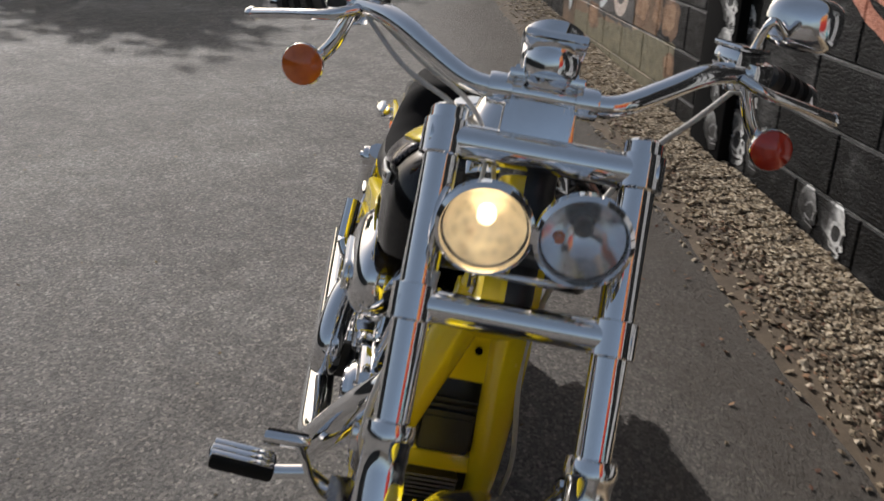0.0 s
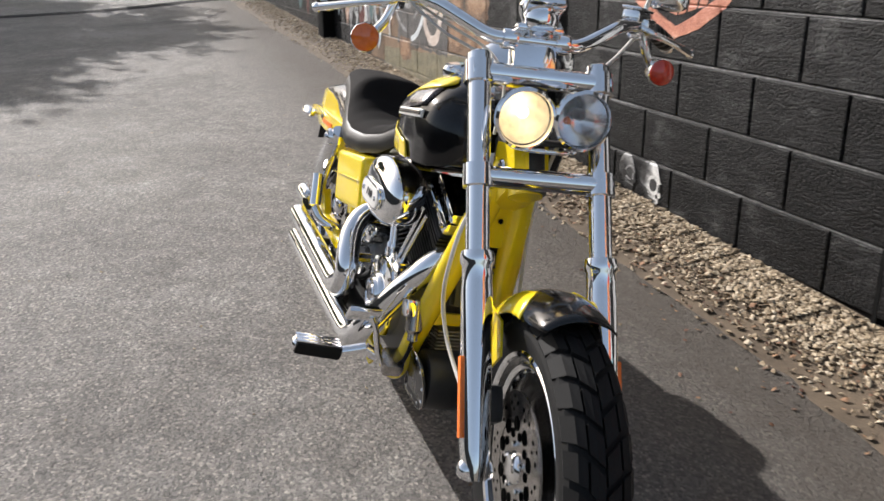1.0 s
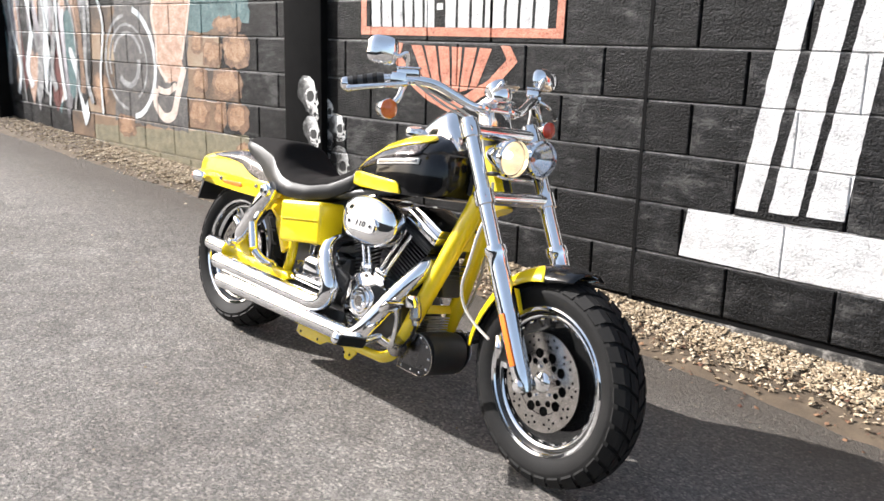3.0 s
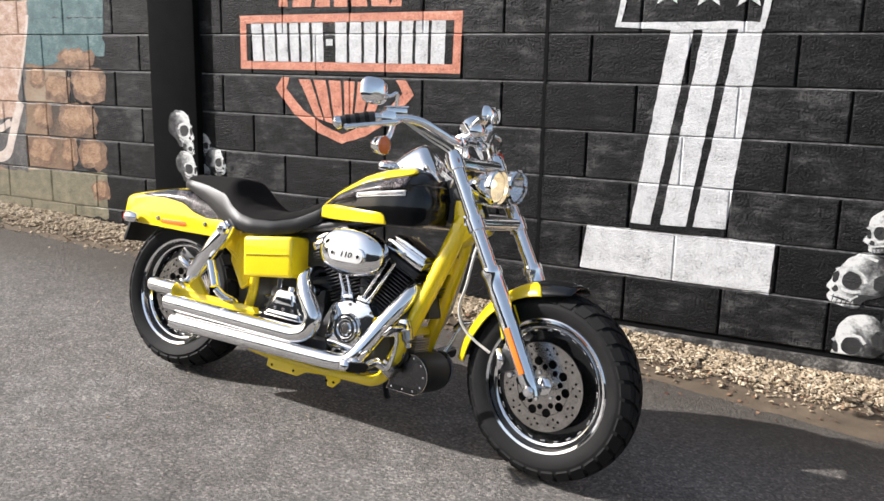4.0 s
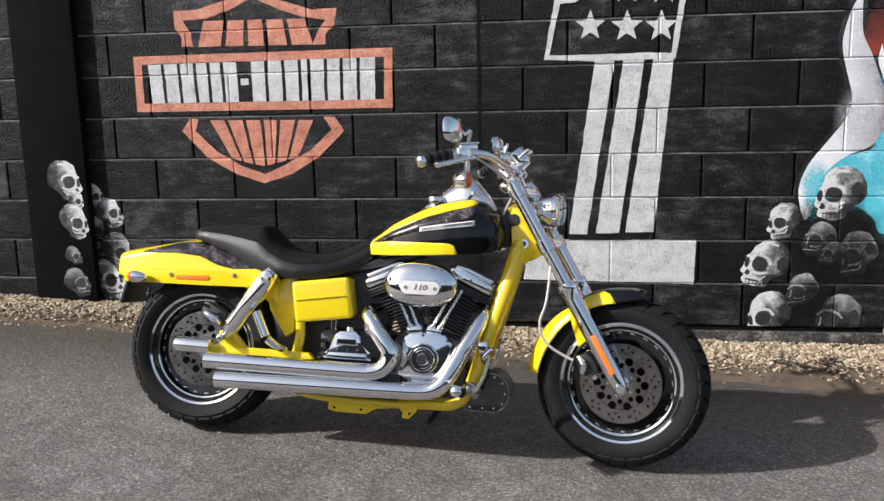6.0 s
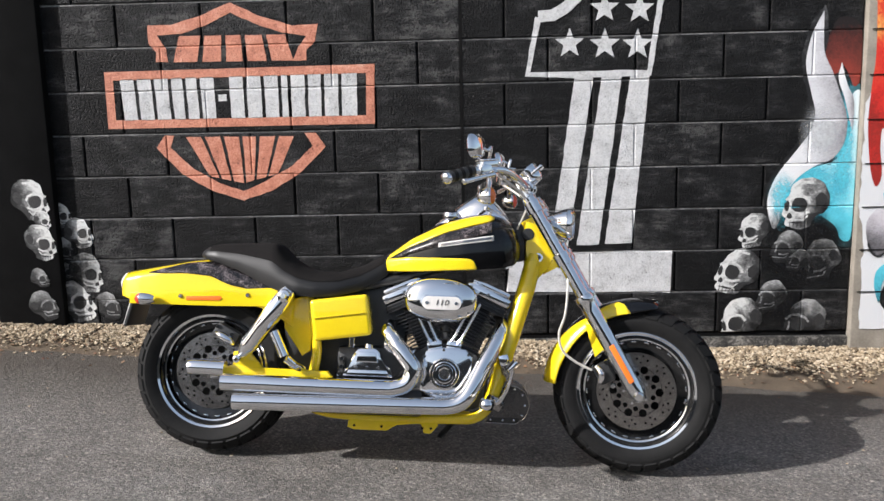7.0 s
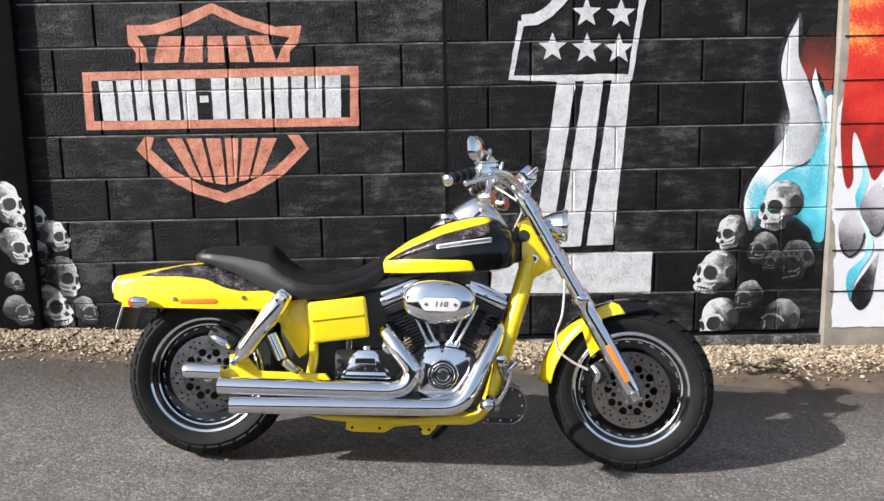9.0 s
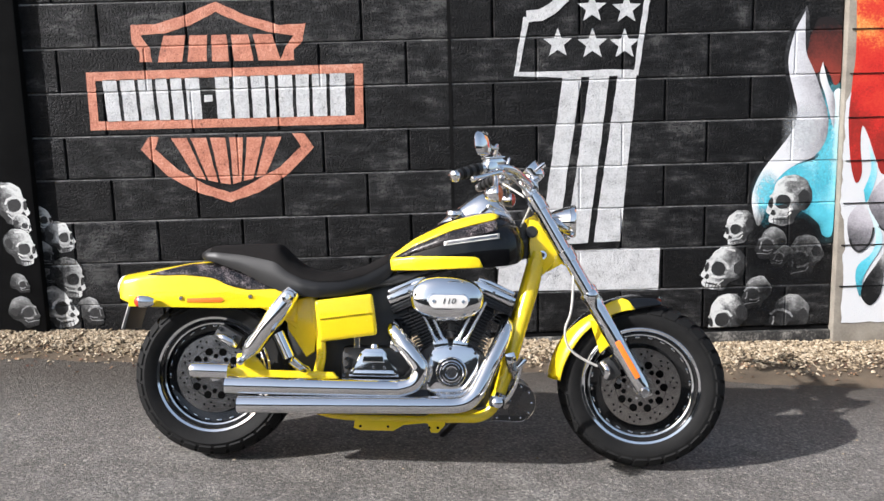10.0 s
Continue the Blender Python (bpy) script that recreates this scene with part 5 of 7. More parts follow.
# -- headlamps --
for y, lit in ((-0.0585, True), (0.0585, False)):
    c = Vector((0.352, y, 0.922 if lit else 0.928))
    lamp = turned("headlamp", [(0.0, -0.074), (0.012, -0.07), (0.024, -0.052), (0.038, -0.022), (0.05, 0.01), (0.056, 0.032), (0.059, 0.034), (0.0595, 0.048), (0.054, 0.053), (0.0525, 0.048), (0.0525, 0.03)], c, (1, 0, 0), CHROME, bike,
                  "round chrome headlamp, %s" % ("lit warm" if lit else "unlit"), 40, STEER)
    turned("reflector", [(0.0, 0.0), (0.018, 0.004), (0.036, 0.018), (0.05, 0.038)], c, (1, 0, 0), WARM if lit else BOWL, lamp, "glowing reflector bowl" if lit else "silver reflector bowl", 32, STEER)
    turned("bulb", [(0.0, 0.034), (0.007, 0.033), (0.012, 0.024), (0.012, 0.008), (0.0, 0.004)], c + Vector((0, 0, 0.008)), (1, 0, 0), LIT if lit else SATIN, lamp, "lit bulb" if lit else "dark bulb shield", 16, STEER)
    gl = turned("lens", [(0.0, 0.056), (0.02, 0.0548), (0.04, 0.0515), (0.0525, 0.047), (0.0525, 0.0445), (0.04, 0.049), (0.02, 0.0523), (0.0, 0.0535)], c, (1, 0, 0), LENS, lamp, "clear glass lens", 32, STEER)
    gl.visible_shadow = False
    if not lit:
        turned("side_light", [(0.0, 0.012), (0.006, 0.01), (0.008, 0.0)], c + Vector((0.03, -0.028, -0.004)), (1, 0, 0), AMBER, lamp, "amber side light bulb", 12, STEER)
block("headlamp_bracket", (0.33, 0, 0.866), (0.05, 0.16, 0.012), 0.004, SATIN, bike, "black headlamp bracket", (0, -8, 0), STEER)
pipe("headlamp_stay", [(0.325, -0.075, 0.87), (0.37, -0.06, 0.86), (0.38, 0.0, 0.858), (0.37, 0.06, 0.86), (0.325, 0.075, 0.87)], 0.005, CHROME, bike, "thin chrome headlamp stay", 10, 6, STEER)

BARS = Matrix.Translation((0, -0.013, -0.01)) @ STEER
# -- handlebar, riser and instrument --
bm = bmesh.new()
loft(bm, [[(x * k, y * k, z) for x, y in ((-0.027, -0.05), (0.027, -0.05), (0.027, 0.05), (-0.027, 0.05))] for z, k in ((-0.06, 1.0), (0.0, 0.95), (0.06, 0.86))])
bmesh.ops.bevel(bm, geom=bm.edges[:], offset=0.009, segments=2, profile=0.6, affect="EDGES")
bmesh.ops.transform(bm, matrix=BARS @ pose(0.232, 0, 1.034, 0, -24, 0), verts=bm.verts[:])
riser = part("handlebar_riser", bm, CHROME, bike, "chrome handlebar riser")
block("riser_plate", (0.26, 0, 1.028), (0.006, 0.066, 0.082), 0.006, CHROME, riser, "", (0, -24, 0), BARS)
for y in (-0.04, 0.04):
    block("riser_rib", (0.256, y, 1.028), (0.012, 0.012, 0.1), 0.004, CHROME, riser, "", (0, -24, 0), BARS)
block("riser_shelf", (0.24, 0, 1.083), (0.05, 0.098, 0.01), 0.004, CHROME, riser, "", (0, -24, 0), BARS)
for y in (-0.056, 0.056):
    turned("bar_clamp", [(0.0145, -0.016), (0.02, -0.015), (0.021, -0.01), (0.021, 0.01), (0.02, 0.015), (0.0145, 0.016)], (0.238, y, 1.062), (0, 1, 0), CHROME, riser, "", 24, BARS)
gauge = turned("speedometer", [(0.0, -0.03), (0.024, -0.028), (0.034, -0.018), (0.038, -0.004), (0.039, 0.02), (0.041, 0.024), (0.041, 0.036), (0.036, 0.038), (0.0, 0.036)], (0.246, 0, 1.106), (-0.72, 0, 0.7), CHROME, bike, "chrome cased speedometer", 36, BARS)
turned("dial", [(0, 0.039), (0.034, 0.039), (0.034, 0.036)], (0.246, 0, 1.106), (-0.72, 0, 0.7), GLOSS, gauge, "dark dial face", 32, BARS)
block("gauge_visor", (0.264, 0, 1.131), (0.052, 0.078, 0.012), 0.005, CHROME, gauge, "", (0, -42, 0), BARS)
bar_half = [(0.238, 0.0, 1.062), (0.238, 0.06, 1.062), (0.232, 0.10, 1.066), (0.205, 0.155, 1.09), (0.178, 0.2, 1.11), (0.14, 0.245, 1.116), (0.07, 0.32, 1.106), (0.0, 0.4, 1.078)]
bars = pipe("handlebar", [(x, -y, z) for x, y, z in bar_half[::-1]] + bar_half[1:], 0.0145, CHROME, bike, "swept chrome handlebar", 18, 6, BARS)
for s in (-1, 1):
    gd = Vector((-0.07, s * 0.08, -0.03)).normalized()
    g0 = Vector((0.072, s * 0.318, 1.109))
    grip = pipe("handlebar_grip", [g0, g0 + gd * 0.04, g0 + gd * 0.115], [0.0185, 0.02, 0.019], SATIN, bars, "black rubber grip with bright bands", 18, 4, BARS)
    for k in range(3):
        pipe("grip_band", [g0 + gd * (0.02 + 0.03 * k), g0 + gd * (0.034 + 0.03 * k)], 0.0208, RUBBER, grip, "", 18, 1, BARS)
    turned("grip_end", [(0.0185, -0.006), (0.021, 0.0), (0.02, 0.012), (0.012, 0.019), (0, 0.021)], g0 + gd * 0.115, gd, CHROME, grip, "chrome grip end", 20, BARS)
    # switch housing, master cylinder, lever
    hs = block("switch_housing", (0.1, s * 0.285, 1.108), (0.05, 0.05, 0.05), 0.012, CHROME, bars, "chrome switch housing", (0, 0, s * -48), BARS)
    block("master_cylinder", (0.112, s * 0.262, 1.132), (0.07, 0.042, 0.028), 0.008, CHROME, bars, "chrome brake reservoir with flat lid" if s < 0 else "chrome clutch bracket", (0, -6, s * -48), BARS)
    block("reservoir_lid", (0.112, s * 0.262, 1.149), (0.074, 0.046, 0.007), 0.003, CHROME, hs, "", (0, -6, s * -48), BARS)
    pipe("lever", [(0.14, s * 0.265, 1.112), (0.152, s * 0.3, 1.1), (0.12, s * 0.36, 1.086), (0.066, s * 0.43, 1.066)], [0.008, 0.008, 0.007, 0.0085], CHROME, bars, "chrome hand lever", 12, 6, BARS)
    turned("lever_ball", [(0, -0.011), (0.009, -0.006), (0.011, 0), (0.009, 0.007), (0, 0.011)], (0.064, s * 0.433, 1.065), (-0.5, s * 0.7, -0.2), CHROME, bars, "", 14, BARS)
    # indicator
    ind = turned("front_indicator", [(0, -0.05), (0.014, -0.046), (0.026, -0.03), (0.03, -0.005), (0.0305, 0.0), (0.029, 0.003)], (0.138, s * 0.335, 1.022), (1, 0, 0.05), CHROME, bike, "chrome bullet indicator with amber lens", 28, BARS)
    turned("lens", [(0.029, 0.0), (0.028, 0.006), (0.02, 0.013), (0.008, 0.017), (0, 0.0175)], (0.138, s * 0.335, 1.022), (1, 0, 0.05), AMBER if s < 0 else REDLENS, ind, "amber lens", 28, BARS)
    pipe("indicator_stalk", [(0.12, s * 0.318, 1.03), (0.125, s * 0.295, 1.06), (0.12, s * 0.28, 1.1)], 0.01, CHROME, ind, "", 12, 4, BARS)
    # mirror
    mc = Vector((0.085 if s < 0 else 0.075, s * 0.345, 1.19 if s < 0 else 1.19))
    mirror = pipe("mirror", [(0.12, s * 0.275, 1.15), (0.128, s * 0.285, 1.19), (0.118, s * 0.31, mc.z - 0.012), mc + Vector((0.012, -s * 0.012, 0))], 0.0062, CHROME, bike, "chrome oval mirror on a curved stem", 12, 6, BARS)
    bm = bmesh.new()
    lathe(bm, [(0, 0.02), (0.03, 0.017), (0.045, 0.008), (0.05, -0.004), (0.047, -0.008)], None, 32)
    turn = Matrix.Translation(mc) @ Vector((0.89, -0.42, 0.1) if s < 0 else (0.96, -0.12, 0.12)).to_track_quat("Z", "Y").to_matrix().to_4x4()
    for v in bm.verts:
        a = math.atan2(v.co.y, v.co.x)
        k = (abs(math.cos(a)) ** 3.2 + abs(math.sin(a)) ** 3.2) ** (-1 / 3.2)
        v.co.x, v.co.y = v.co.x * k, v.co.y * k
    bmesh.ops.transform(bm, matrix=Matrix.Diagonal((0.94, 0.86, 0.9, 1) if s < 0 else (1.05, 0.75, 1, 1)), verts=bm.verts[:])
    bmesh.ops.transform(bm, matrix=BARS @ turn, verts=bm.verts[:])
    part("mirror_shell", bm, CHROME, mirror, "chrome mirror shell")
    bm = bmesh.new()
    lathe(bm, [(0, -0.0085), (0.0465, -0.0085)], None, 32)
    for v in bm.verts:
        a = math.atan2(v.co.y, v.co.x)
        k = (abs(math.cos(a)) ** 3.2 + abs(math.sin(a)) ** 3.2) ** (-1 / 3.2)
        v.co.x, v.co.y = v.co.x * k, v.co.y * k
    bmesh.ops.transform(bm, matrix=Matrix.Diagonal((0.94, 0.86, 0.9, 1) if s < 0 else (1.05, 0.75, 1, 1)), verts=bm.verts[:])
    bmesh.ops.transform(bm, matrix=BARS @ turn, verts=bm.verts[:])
    part("mirror_glass", bm, MIRROR_GLASS, mirror, "mirror glass")

# -- cables and hoses --
for name, pts, r, mat in (
        ("brake_hose", [(0.375, -0.105, 0.845), (0.392, -0.115, 0.78), (0.398, -0.15, 0.70), (0.392, -0.165, 0.60), (0.372, -0.16, 0.53), (0.385, -0.15, 0.47), (0.43, -0.14, 0.43), (0.49, -0.13, 0.40)], 0.0045, CABLE),
        ("throttle_cable", [(0.14, -0.27, 1.1), (0.2, -0.2, 1.05), (0.225, -0.13, 1.02), (0.235, -0.07, 0.98), (0.2, -0.05, 0.9)], 0.0034, CABLE),
        ("brake_line", [(0.13, -0.26, 1.1), (0.19, -0.18, 1.06), (0.23, -0.1, 1.02), (0.26, -0.07, 0.96), (0.31, -0.09, 0.87)], 0.0032, CABLE),
        ("clutch_cable", [(0.135, 0.27, 1.1), (0.19, 0.21, 1.06), (0.25, 0.13, 1.0), (0.28, 0.08, 0.9), (0.262, 0.06, 0.7), (0.19, 0.12, 0.45), (0.1, 0.15, 0.3)], 0.0042, CABLE)):
    pipe(name, pts, r, mat, bike, "pale flexible hose" if mat is CABLE else "black hose", 10, 8, STEER if name != "clutch_cable" else STILL)

# -- front brake caliper and axle nut --
cal = block("front_caliper", (0.535, -0.082, 0.385), (0.06, 0.05, 0.075), 0.014, SATIN, bike, "black front brake caliper with chrome cap", (0, -30, 0), STEER)
pipe("caliper_body", [(0.505, -0.105, 0.41), (0.525, -0.115, 0.385), (0.52, -0.112, 0.355)], [0.01, 0.015, 0.01], CHROME, cal, "chrome caliper cap", 16, 4, STEER)
for z in (0.345, 0.43):
    turned("caliper_bolt", [(0, 0.01), (0.008, 0.01), (0.01, 0.006), (0.01, -0.01)], (0.555 - (z - 0.385) * 0.3, -0.112, z), (0, -1, 0), CHROME, cal, "", 12, STEER)

# -- front mudguard --


def guard_point(a, u, r=0.336, half=0.076, lift=0.0):
    """A point of the front mudguard: a degrees round the axle, u from -1 to 1 across."""
    q = u * math.pi / 2 * 0.92
    rr = r - 0.055 * (1 - math.cos(q)) + lift * math.cos(q)
    yy = (half + lift) * math.sin(q)
    t = radians(a)
    return STEER @ (FA + Vector((rr * math.cos(t), yy, rr * math.sin(t))))


def guard_patch(name, a0, a1, edge, material, label, lift, parent, n=24, k=14):
    """A shell over part of the mudguard; edge(a) gives the range across."""
    bm = bmesh.new()
    rows_ = []
    for i in range(n + 1):
        a = a0 + (a1 - a0) * i / n
        lo, hi = edge(a)
        rows_.append([guard_point(a, lo + (hi - lo) * j / k, lift=lift, r=0.336 + 0.012 * max(0, (a - 150) / 30)) for j in range(k + 1)])
    loft(bm, rows_, caps=False, closed=False)
    ob = part(name, bm, material, parent, label)
    so = ob.modifiers.new("thickness", "SOLIDIFY")
    so.thickness, so.offset = 0.0035, 0.0
    return ob


def taper(a, a0, a1):
    return max(0.0, min(1.0, (a - a0) / (a1 - a0)))


guard = guard_patch("front_mudguard", 79, 177, lambda a: (-0.5 - 0.5 * taper(a, 76, 95) ** 0.5, 0.5 + 0.5 * taper(a, 76, 95) ** 0.5),
                    BLACK, "black lacquered mudguard crown", 0.0, bike)
for s in (-1, 1):
    guard_patch("mudguard_flank", 97, 177, lambda a: tuple(sorted((s * 1.0, s * (0.97 - 0.62 * taper(a, 97, 102) + 0.2 * taper(a, 108, 125) - 0.55 * taper(a, 125, 160))))), YELLOW, "yellow lacquered mudguard flank", 0.0035, guard)
    slab("mudguard_bracket", [(0.5, 0.44), (0.56, 0.5), (0.53, 0.56), (0.46, 0.56)], s * 0.081 - 0.003, s * 0.081 + 0.003, 0.001, YELLOW, guard, "", STEER)

# -- frame --
neck = pipe("headstock", [PIVOT + AXIS * 0.15 - Vector((0.012, 0, 0)), PIVOT - AXIS * 0.06 - Vector((0.012, 0, 0))], 0.036, YELLOW, bike, "yellow frame headstock", 24, 1)
slab("neck_gusset", [(0.222, 0.885), (0.222, 0.93), (0.262, 0.92), (0.335, 0.80), (0.312, 0.75), (0.262, 0.70), (0.228, 0.70), (0.222, 0.78), (0.24, 0.83)], -0.042, 0.042, 0.012, YELLOW, neck, "yellow neck gusset")
# solid black block drawn for the shade of the recess
block("neck_recess_fill", (0.196, 0, 0.85), (0.06, 0.07, 0.15), 0.02, SATIN, neck, "black block in place of the shade behind the neck")
turned("badge_centre", [(0, 0.0065), (0.009, 0.0065), (0.009, 0.004)], (0.275, -0.044, 0.792), (0, -1, 0), SATIN, neck, "", 16)
turned("neck_badge", [(0, 0.005), (0.016, 0.005), (0.019, 0.0)], (0.275, -0.044, 0.792), (0, -1, 0), CHROME, neck, "small round badge", 20)
# raised black disc drawn for a shaded recess in the neck's side
turned("neck_recess_disc", [(0, 0.006), (0.02, 0.005), (0.023, 0.0)], (0.234, -0.042, 0.878), (0, -1, 0), SATIN, neck, "black disc in place of the shade in the neck", 24)
for s in (-1, 1):
    pipe("downtube", [(0.262, s * 0.022, 0.80), (0.235, s * 0.045, 0.68), (0.19, s * 0.07, 0.52), (0.145, s * 0.092, 0.36), (0.105, s * 0.1, 0.25), (0.06, s * 0.1, 0.202), (-0.02, s * 0.1, 0.19), (-0.3, s * 0.1, 0.186), (-0.5, s * 0.1, 0.2), (-0.56, s * 0.1, 0.25), (-0.53, s * 0.1, 0.42), (-0.57, s * 0.095, 0.62)],
         [0.03, 0.032, 0.03, 0.026, 0.023, 0.02, 0.016, 0.015, 0.016, 0.018, 0.018, 0.018], YELLOW, neck, "yellow frame tube", 18, 6)
    pipe("backbone", [(0.22, s * 0.02, 0.84), (-0.1, s * 0.04, 0.74), (-0.4, s * 0.08, 0.66), (-0.62, s * 0.1, 0.64)], 0.018, SATIN, neck, "black backbone tube", 14, 5)
    slab("frame_tab", [(-0.40, 0.19), (-0.405, 0.15), (-0.38, 0.142), (-0.26, 0.142), (-0.225, 0.165), (-0.15, 0.172), (-0.135, 0.172), (-0.125, 0.138), (-0.1, 0.138), (-0.075, 0.165), (-0.07, 0.19)], s * 0.108 - 0.004, s * 0.108 + 0.004, 0.001, YELLOW, neck, "yellow frame bracket with bolt holes")
    for x in (-0.38, -0.28, -0.13, -0.1):
        turned("tab_hole", [(0, 0.0053), (0.005, 0.0053), (0.005, 0.0)], (x, s * 0.108, 0.157), (0, s, 0), SPOT, neck, "", 8)
slab("frame_web", [(0.272, 0.78), (0.24, 0.78), (0.196, 0.6), (0.222, 0.6)], -0.06, 0.06, 0.004, YELLOW, neck, "yellow web between the frame tubes")
turned("web_hole", [(0, 0.003), (0.006, 0.003), (0.006, 0)], (0.2445, 0.0, 0.668), (0.95, 0, 0.3), SPOT, neck, "", 8)
block("voltage_regulator", (0.165, 0.0, 0.50), (0.035, 0.085, 0.13), 0.006, SATIN, bike, "black finned regulator", (0, -17, 0))
for i in range(7):
    block("regulator_fin", (0.183 - 0.005 * i + 0.012, 0.0, 0.545 - 0.016 * i), (0.012, 0.08, 0.004), 0.001, SATIN, bike, "", (0, -17, 0))
block("frame_bridge", (0.14, 0, 0.385), (0.03, 0.18, 0.03), 0.006, YELLOW, neck, "yellow cross bridge", (0, -17, 0))
for i in range(9):
    block("cooler_fin", (0.142, 0.0, 0.36 - 0.009 * i), (0.05, 0.1, 0.003), 0.0, ALLOY, bike, "thin oil cooler fin", (0, -10, 0))
# chin fairing with bright end plates
chin = [(0.095, 0.183), (0.19, 0.18)] + [(0.19 + 0.064 * math.sin(a), 0.25 - 0.07 * math.cos(a)) for a in [math.pi * k / 12 for k in range(1, 12)]] + [(0.19, 0.32), (0.15, 0.312)]
fairing = slab("chin_fairing", chin, -0.08, 0.08, 0.012, SATIN, bike, "black chin fairing with chrome end plates")
for s in (-1, 1):
    bm = bmesh.new()
    prism(bm, chin, s * 0.087, s * 0.093, 0.002)
    for v in bm.verts:
        v.co.y += s * 0.22 * (v.co.z - 0.325)
    bmesh.ops.translate(bm, vec=(0, s * 0.014, 0), verts=bm.verts[:])
    part("end_plate", bm, SMOKED, fairing, "dark polished riveted end plate")
    edge = [(x, s * (0.108 + 0.22 * (z - 0.325)), z) for x, z in chin + chin[:1]]
    pipe("plate_rim", edge, 0.0017, STEEL, fairing, "steel rim of the end plate", 8, 2)
    for x, z in ((0.115, 0.193), (0.16, 0.192), (0.2, 0.194), (0.229, 0.213), (0.239, 0.25), (0.229, 0.288), (0.2, 0.309)):
        turned("rivet", [(0, 0.0035), (0.0035, 0.0025), (0.005, 0)], (x, s * (0.107 + 0.22 * (z - 0.325)), z), (0, s, 0), CHROME, fairing, "", 8)
# -- engine --
FIN = surface("dark fin metal", [(0.3, (0.035, 0.035, 0.036)), (0.7, (0.1, 0.1, 0.103))], (0.25, 0.4), scale=20, fine=300, bump=0.1, metal=1.0)
engine = slab("crankcase", [(-0.2, 0.22), (-0.22, 0.32), (-0.17, 0.43), (-0.11, 0.47), (-0.02, 0.47), (0.06, 0.43), (0.1, 0.33), (0.08, 0.22)], -0.1, 0.1, 0.02, SATIN, bike, "black crankcase of the V-twin engine")
cam_out = [(-0.145, 0.30), (-0.14, 0.40), (-0.125, 0.44), (-0.06, 0.455), (0.02, 0.45), (0.045, 0.42), (0.04, 0.36), (0.02, 0.30), (-0.01, 0.265), (-0.1, 0.262)]
cam = slab("cam_cover", cam_out, -0.145, -0.09, 0.012, CHROME, bike, "chrome cam cover with round points cover")
turned("points_cover", [(0, 0.018), (0.02, 0.018), (0.024, 0.013), (0.03, 0.013), (0.034, 0.018), (0.04, 0.018), (0.044, 0.011), (0.05, 0.011), (0.054, 0.006), (0.056, 0.0)], (-0.055, -0.145, 0.36), (0, -1, 0), CHROME, cam, "", 40)
turned("points_centre", [(0, 0.02), (0.017, 0.02), (0.019, 0.017)], (-0.055, -0.145, 0.36), (0, -1, 0), STEEL, cam, "", 24)
for x, z in ((-0.13, 0.42), (-0.1, 0.275), (0.03, 0.43), (0.028, 0.34), (-0.135, 0.32), (-0.06, 0.445)):
    turned("cover_screw", [(0, 0.006), (0.005, 0.006), (0.006, 0)], (x, -0.145, z), (0, -1, 0), STEEL, cam, "", 10)
for name, tilt, foot in (("rear_cylinder", -24, (-0.105, 0.43)), ("front_cylinder", 24, (-0.015, 0.43))):
    out = 0.012 if tilt > 0 else -0.012
    m = Matrix.Translation((foot[0], 0, foot[1])) @ Matrix.Rotation(radians(tilt), 4, "Y")
    bm = bmesh.new()
    box(bm, m @ Vector((0, 0, 0.1)), (0.095, 0.12, 0.2), 0.02, m.to_3x3().to_4x4())
    cyl = part(name, bm, SATIN, bike, "black finned cylinder with bright fin edges")
    for i in range(12):
        g = 0.07 if i < 9 else 0.076
        block("fin", tuple(m @ Vector((0, 0, 0.035 + 0.0125 * i))), (2 * g, 0.172, 0.0042), 0.0018, FIN, cyl, "", (0, tilt, 0))
    block("cylinder_head", tuple(m @ Vector((out, -0.003, 0.205))), (0.165, 0.188, 0.03), 0.006, SATIN, cyl, "black cylinder head", (0, tilt, 0))
    for k in range(3):
        block("head_fin", tuple(m @ Vector((out, -0.003, 0.193 + 0.011 * k))), (0.175, 0.196, 0.0035), 0.0012, FIN, cyl, "", (0, tilt, 0))
    rk = block("rocker_cover", tuple(m @ Vector((out, -0.002, 0.243))), (0.172, 0.19, 0.036), 0.012, CHROME, cyl, "chrome rocker cover", (0, tilt, 0))
    block("rocker_lid", tuple(m @ Vector((out, -0.002, 0.269))), (0.148, 0.165, 0.022), 0.01, CHROME, cyl, "", (0, tilt, 0))
    for x in (-0.07, 0.0, 0.07):
        turned("rocker_bolt", [(0, 0.008), (0.006, 0.008), (0.007, 0)], tuple(m @ Vector((x + out, -0.094, 0.243))), (0, -1, 0), STEEL, cyl, "", 10)
    s = -1 if tilt < 0 else 1
    for k in range(2):
        a = Vector((-0.06 + s * (0.018 + 0.028 * k), -0.112, 0.455))
        b = m @ Vector((-s * 0.03 + s * 0.03 * k, -0.1, 0.2))
        rod = pipe("pushrod_tube", [a, b], 0.0066, CHROME, cyl, "chrome pushrod tube", 14, 1)
        pipe("pushrod_collar", [a + (b - a) * 0.02, a + (b - a) * 0.14], 0.012, CHROME, rod, "", 14, 1)
    block("lifter_block", (-0.06 + s * 0.035, -0.108, 0.458), (0.055, 0.03, 0.03), 0.006, CHROME, cyl, "", (0, tilt * 0.6, 0))
for z in (0.5, 0.53, 0.56):
    pipe("inner_spring", [(-0.06, -0.07, z - 0.02), (-0.06, -0.07, z + 0.006)], 0.02, SATIN, engine, "", 12, 1)
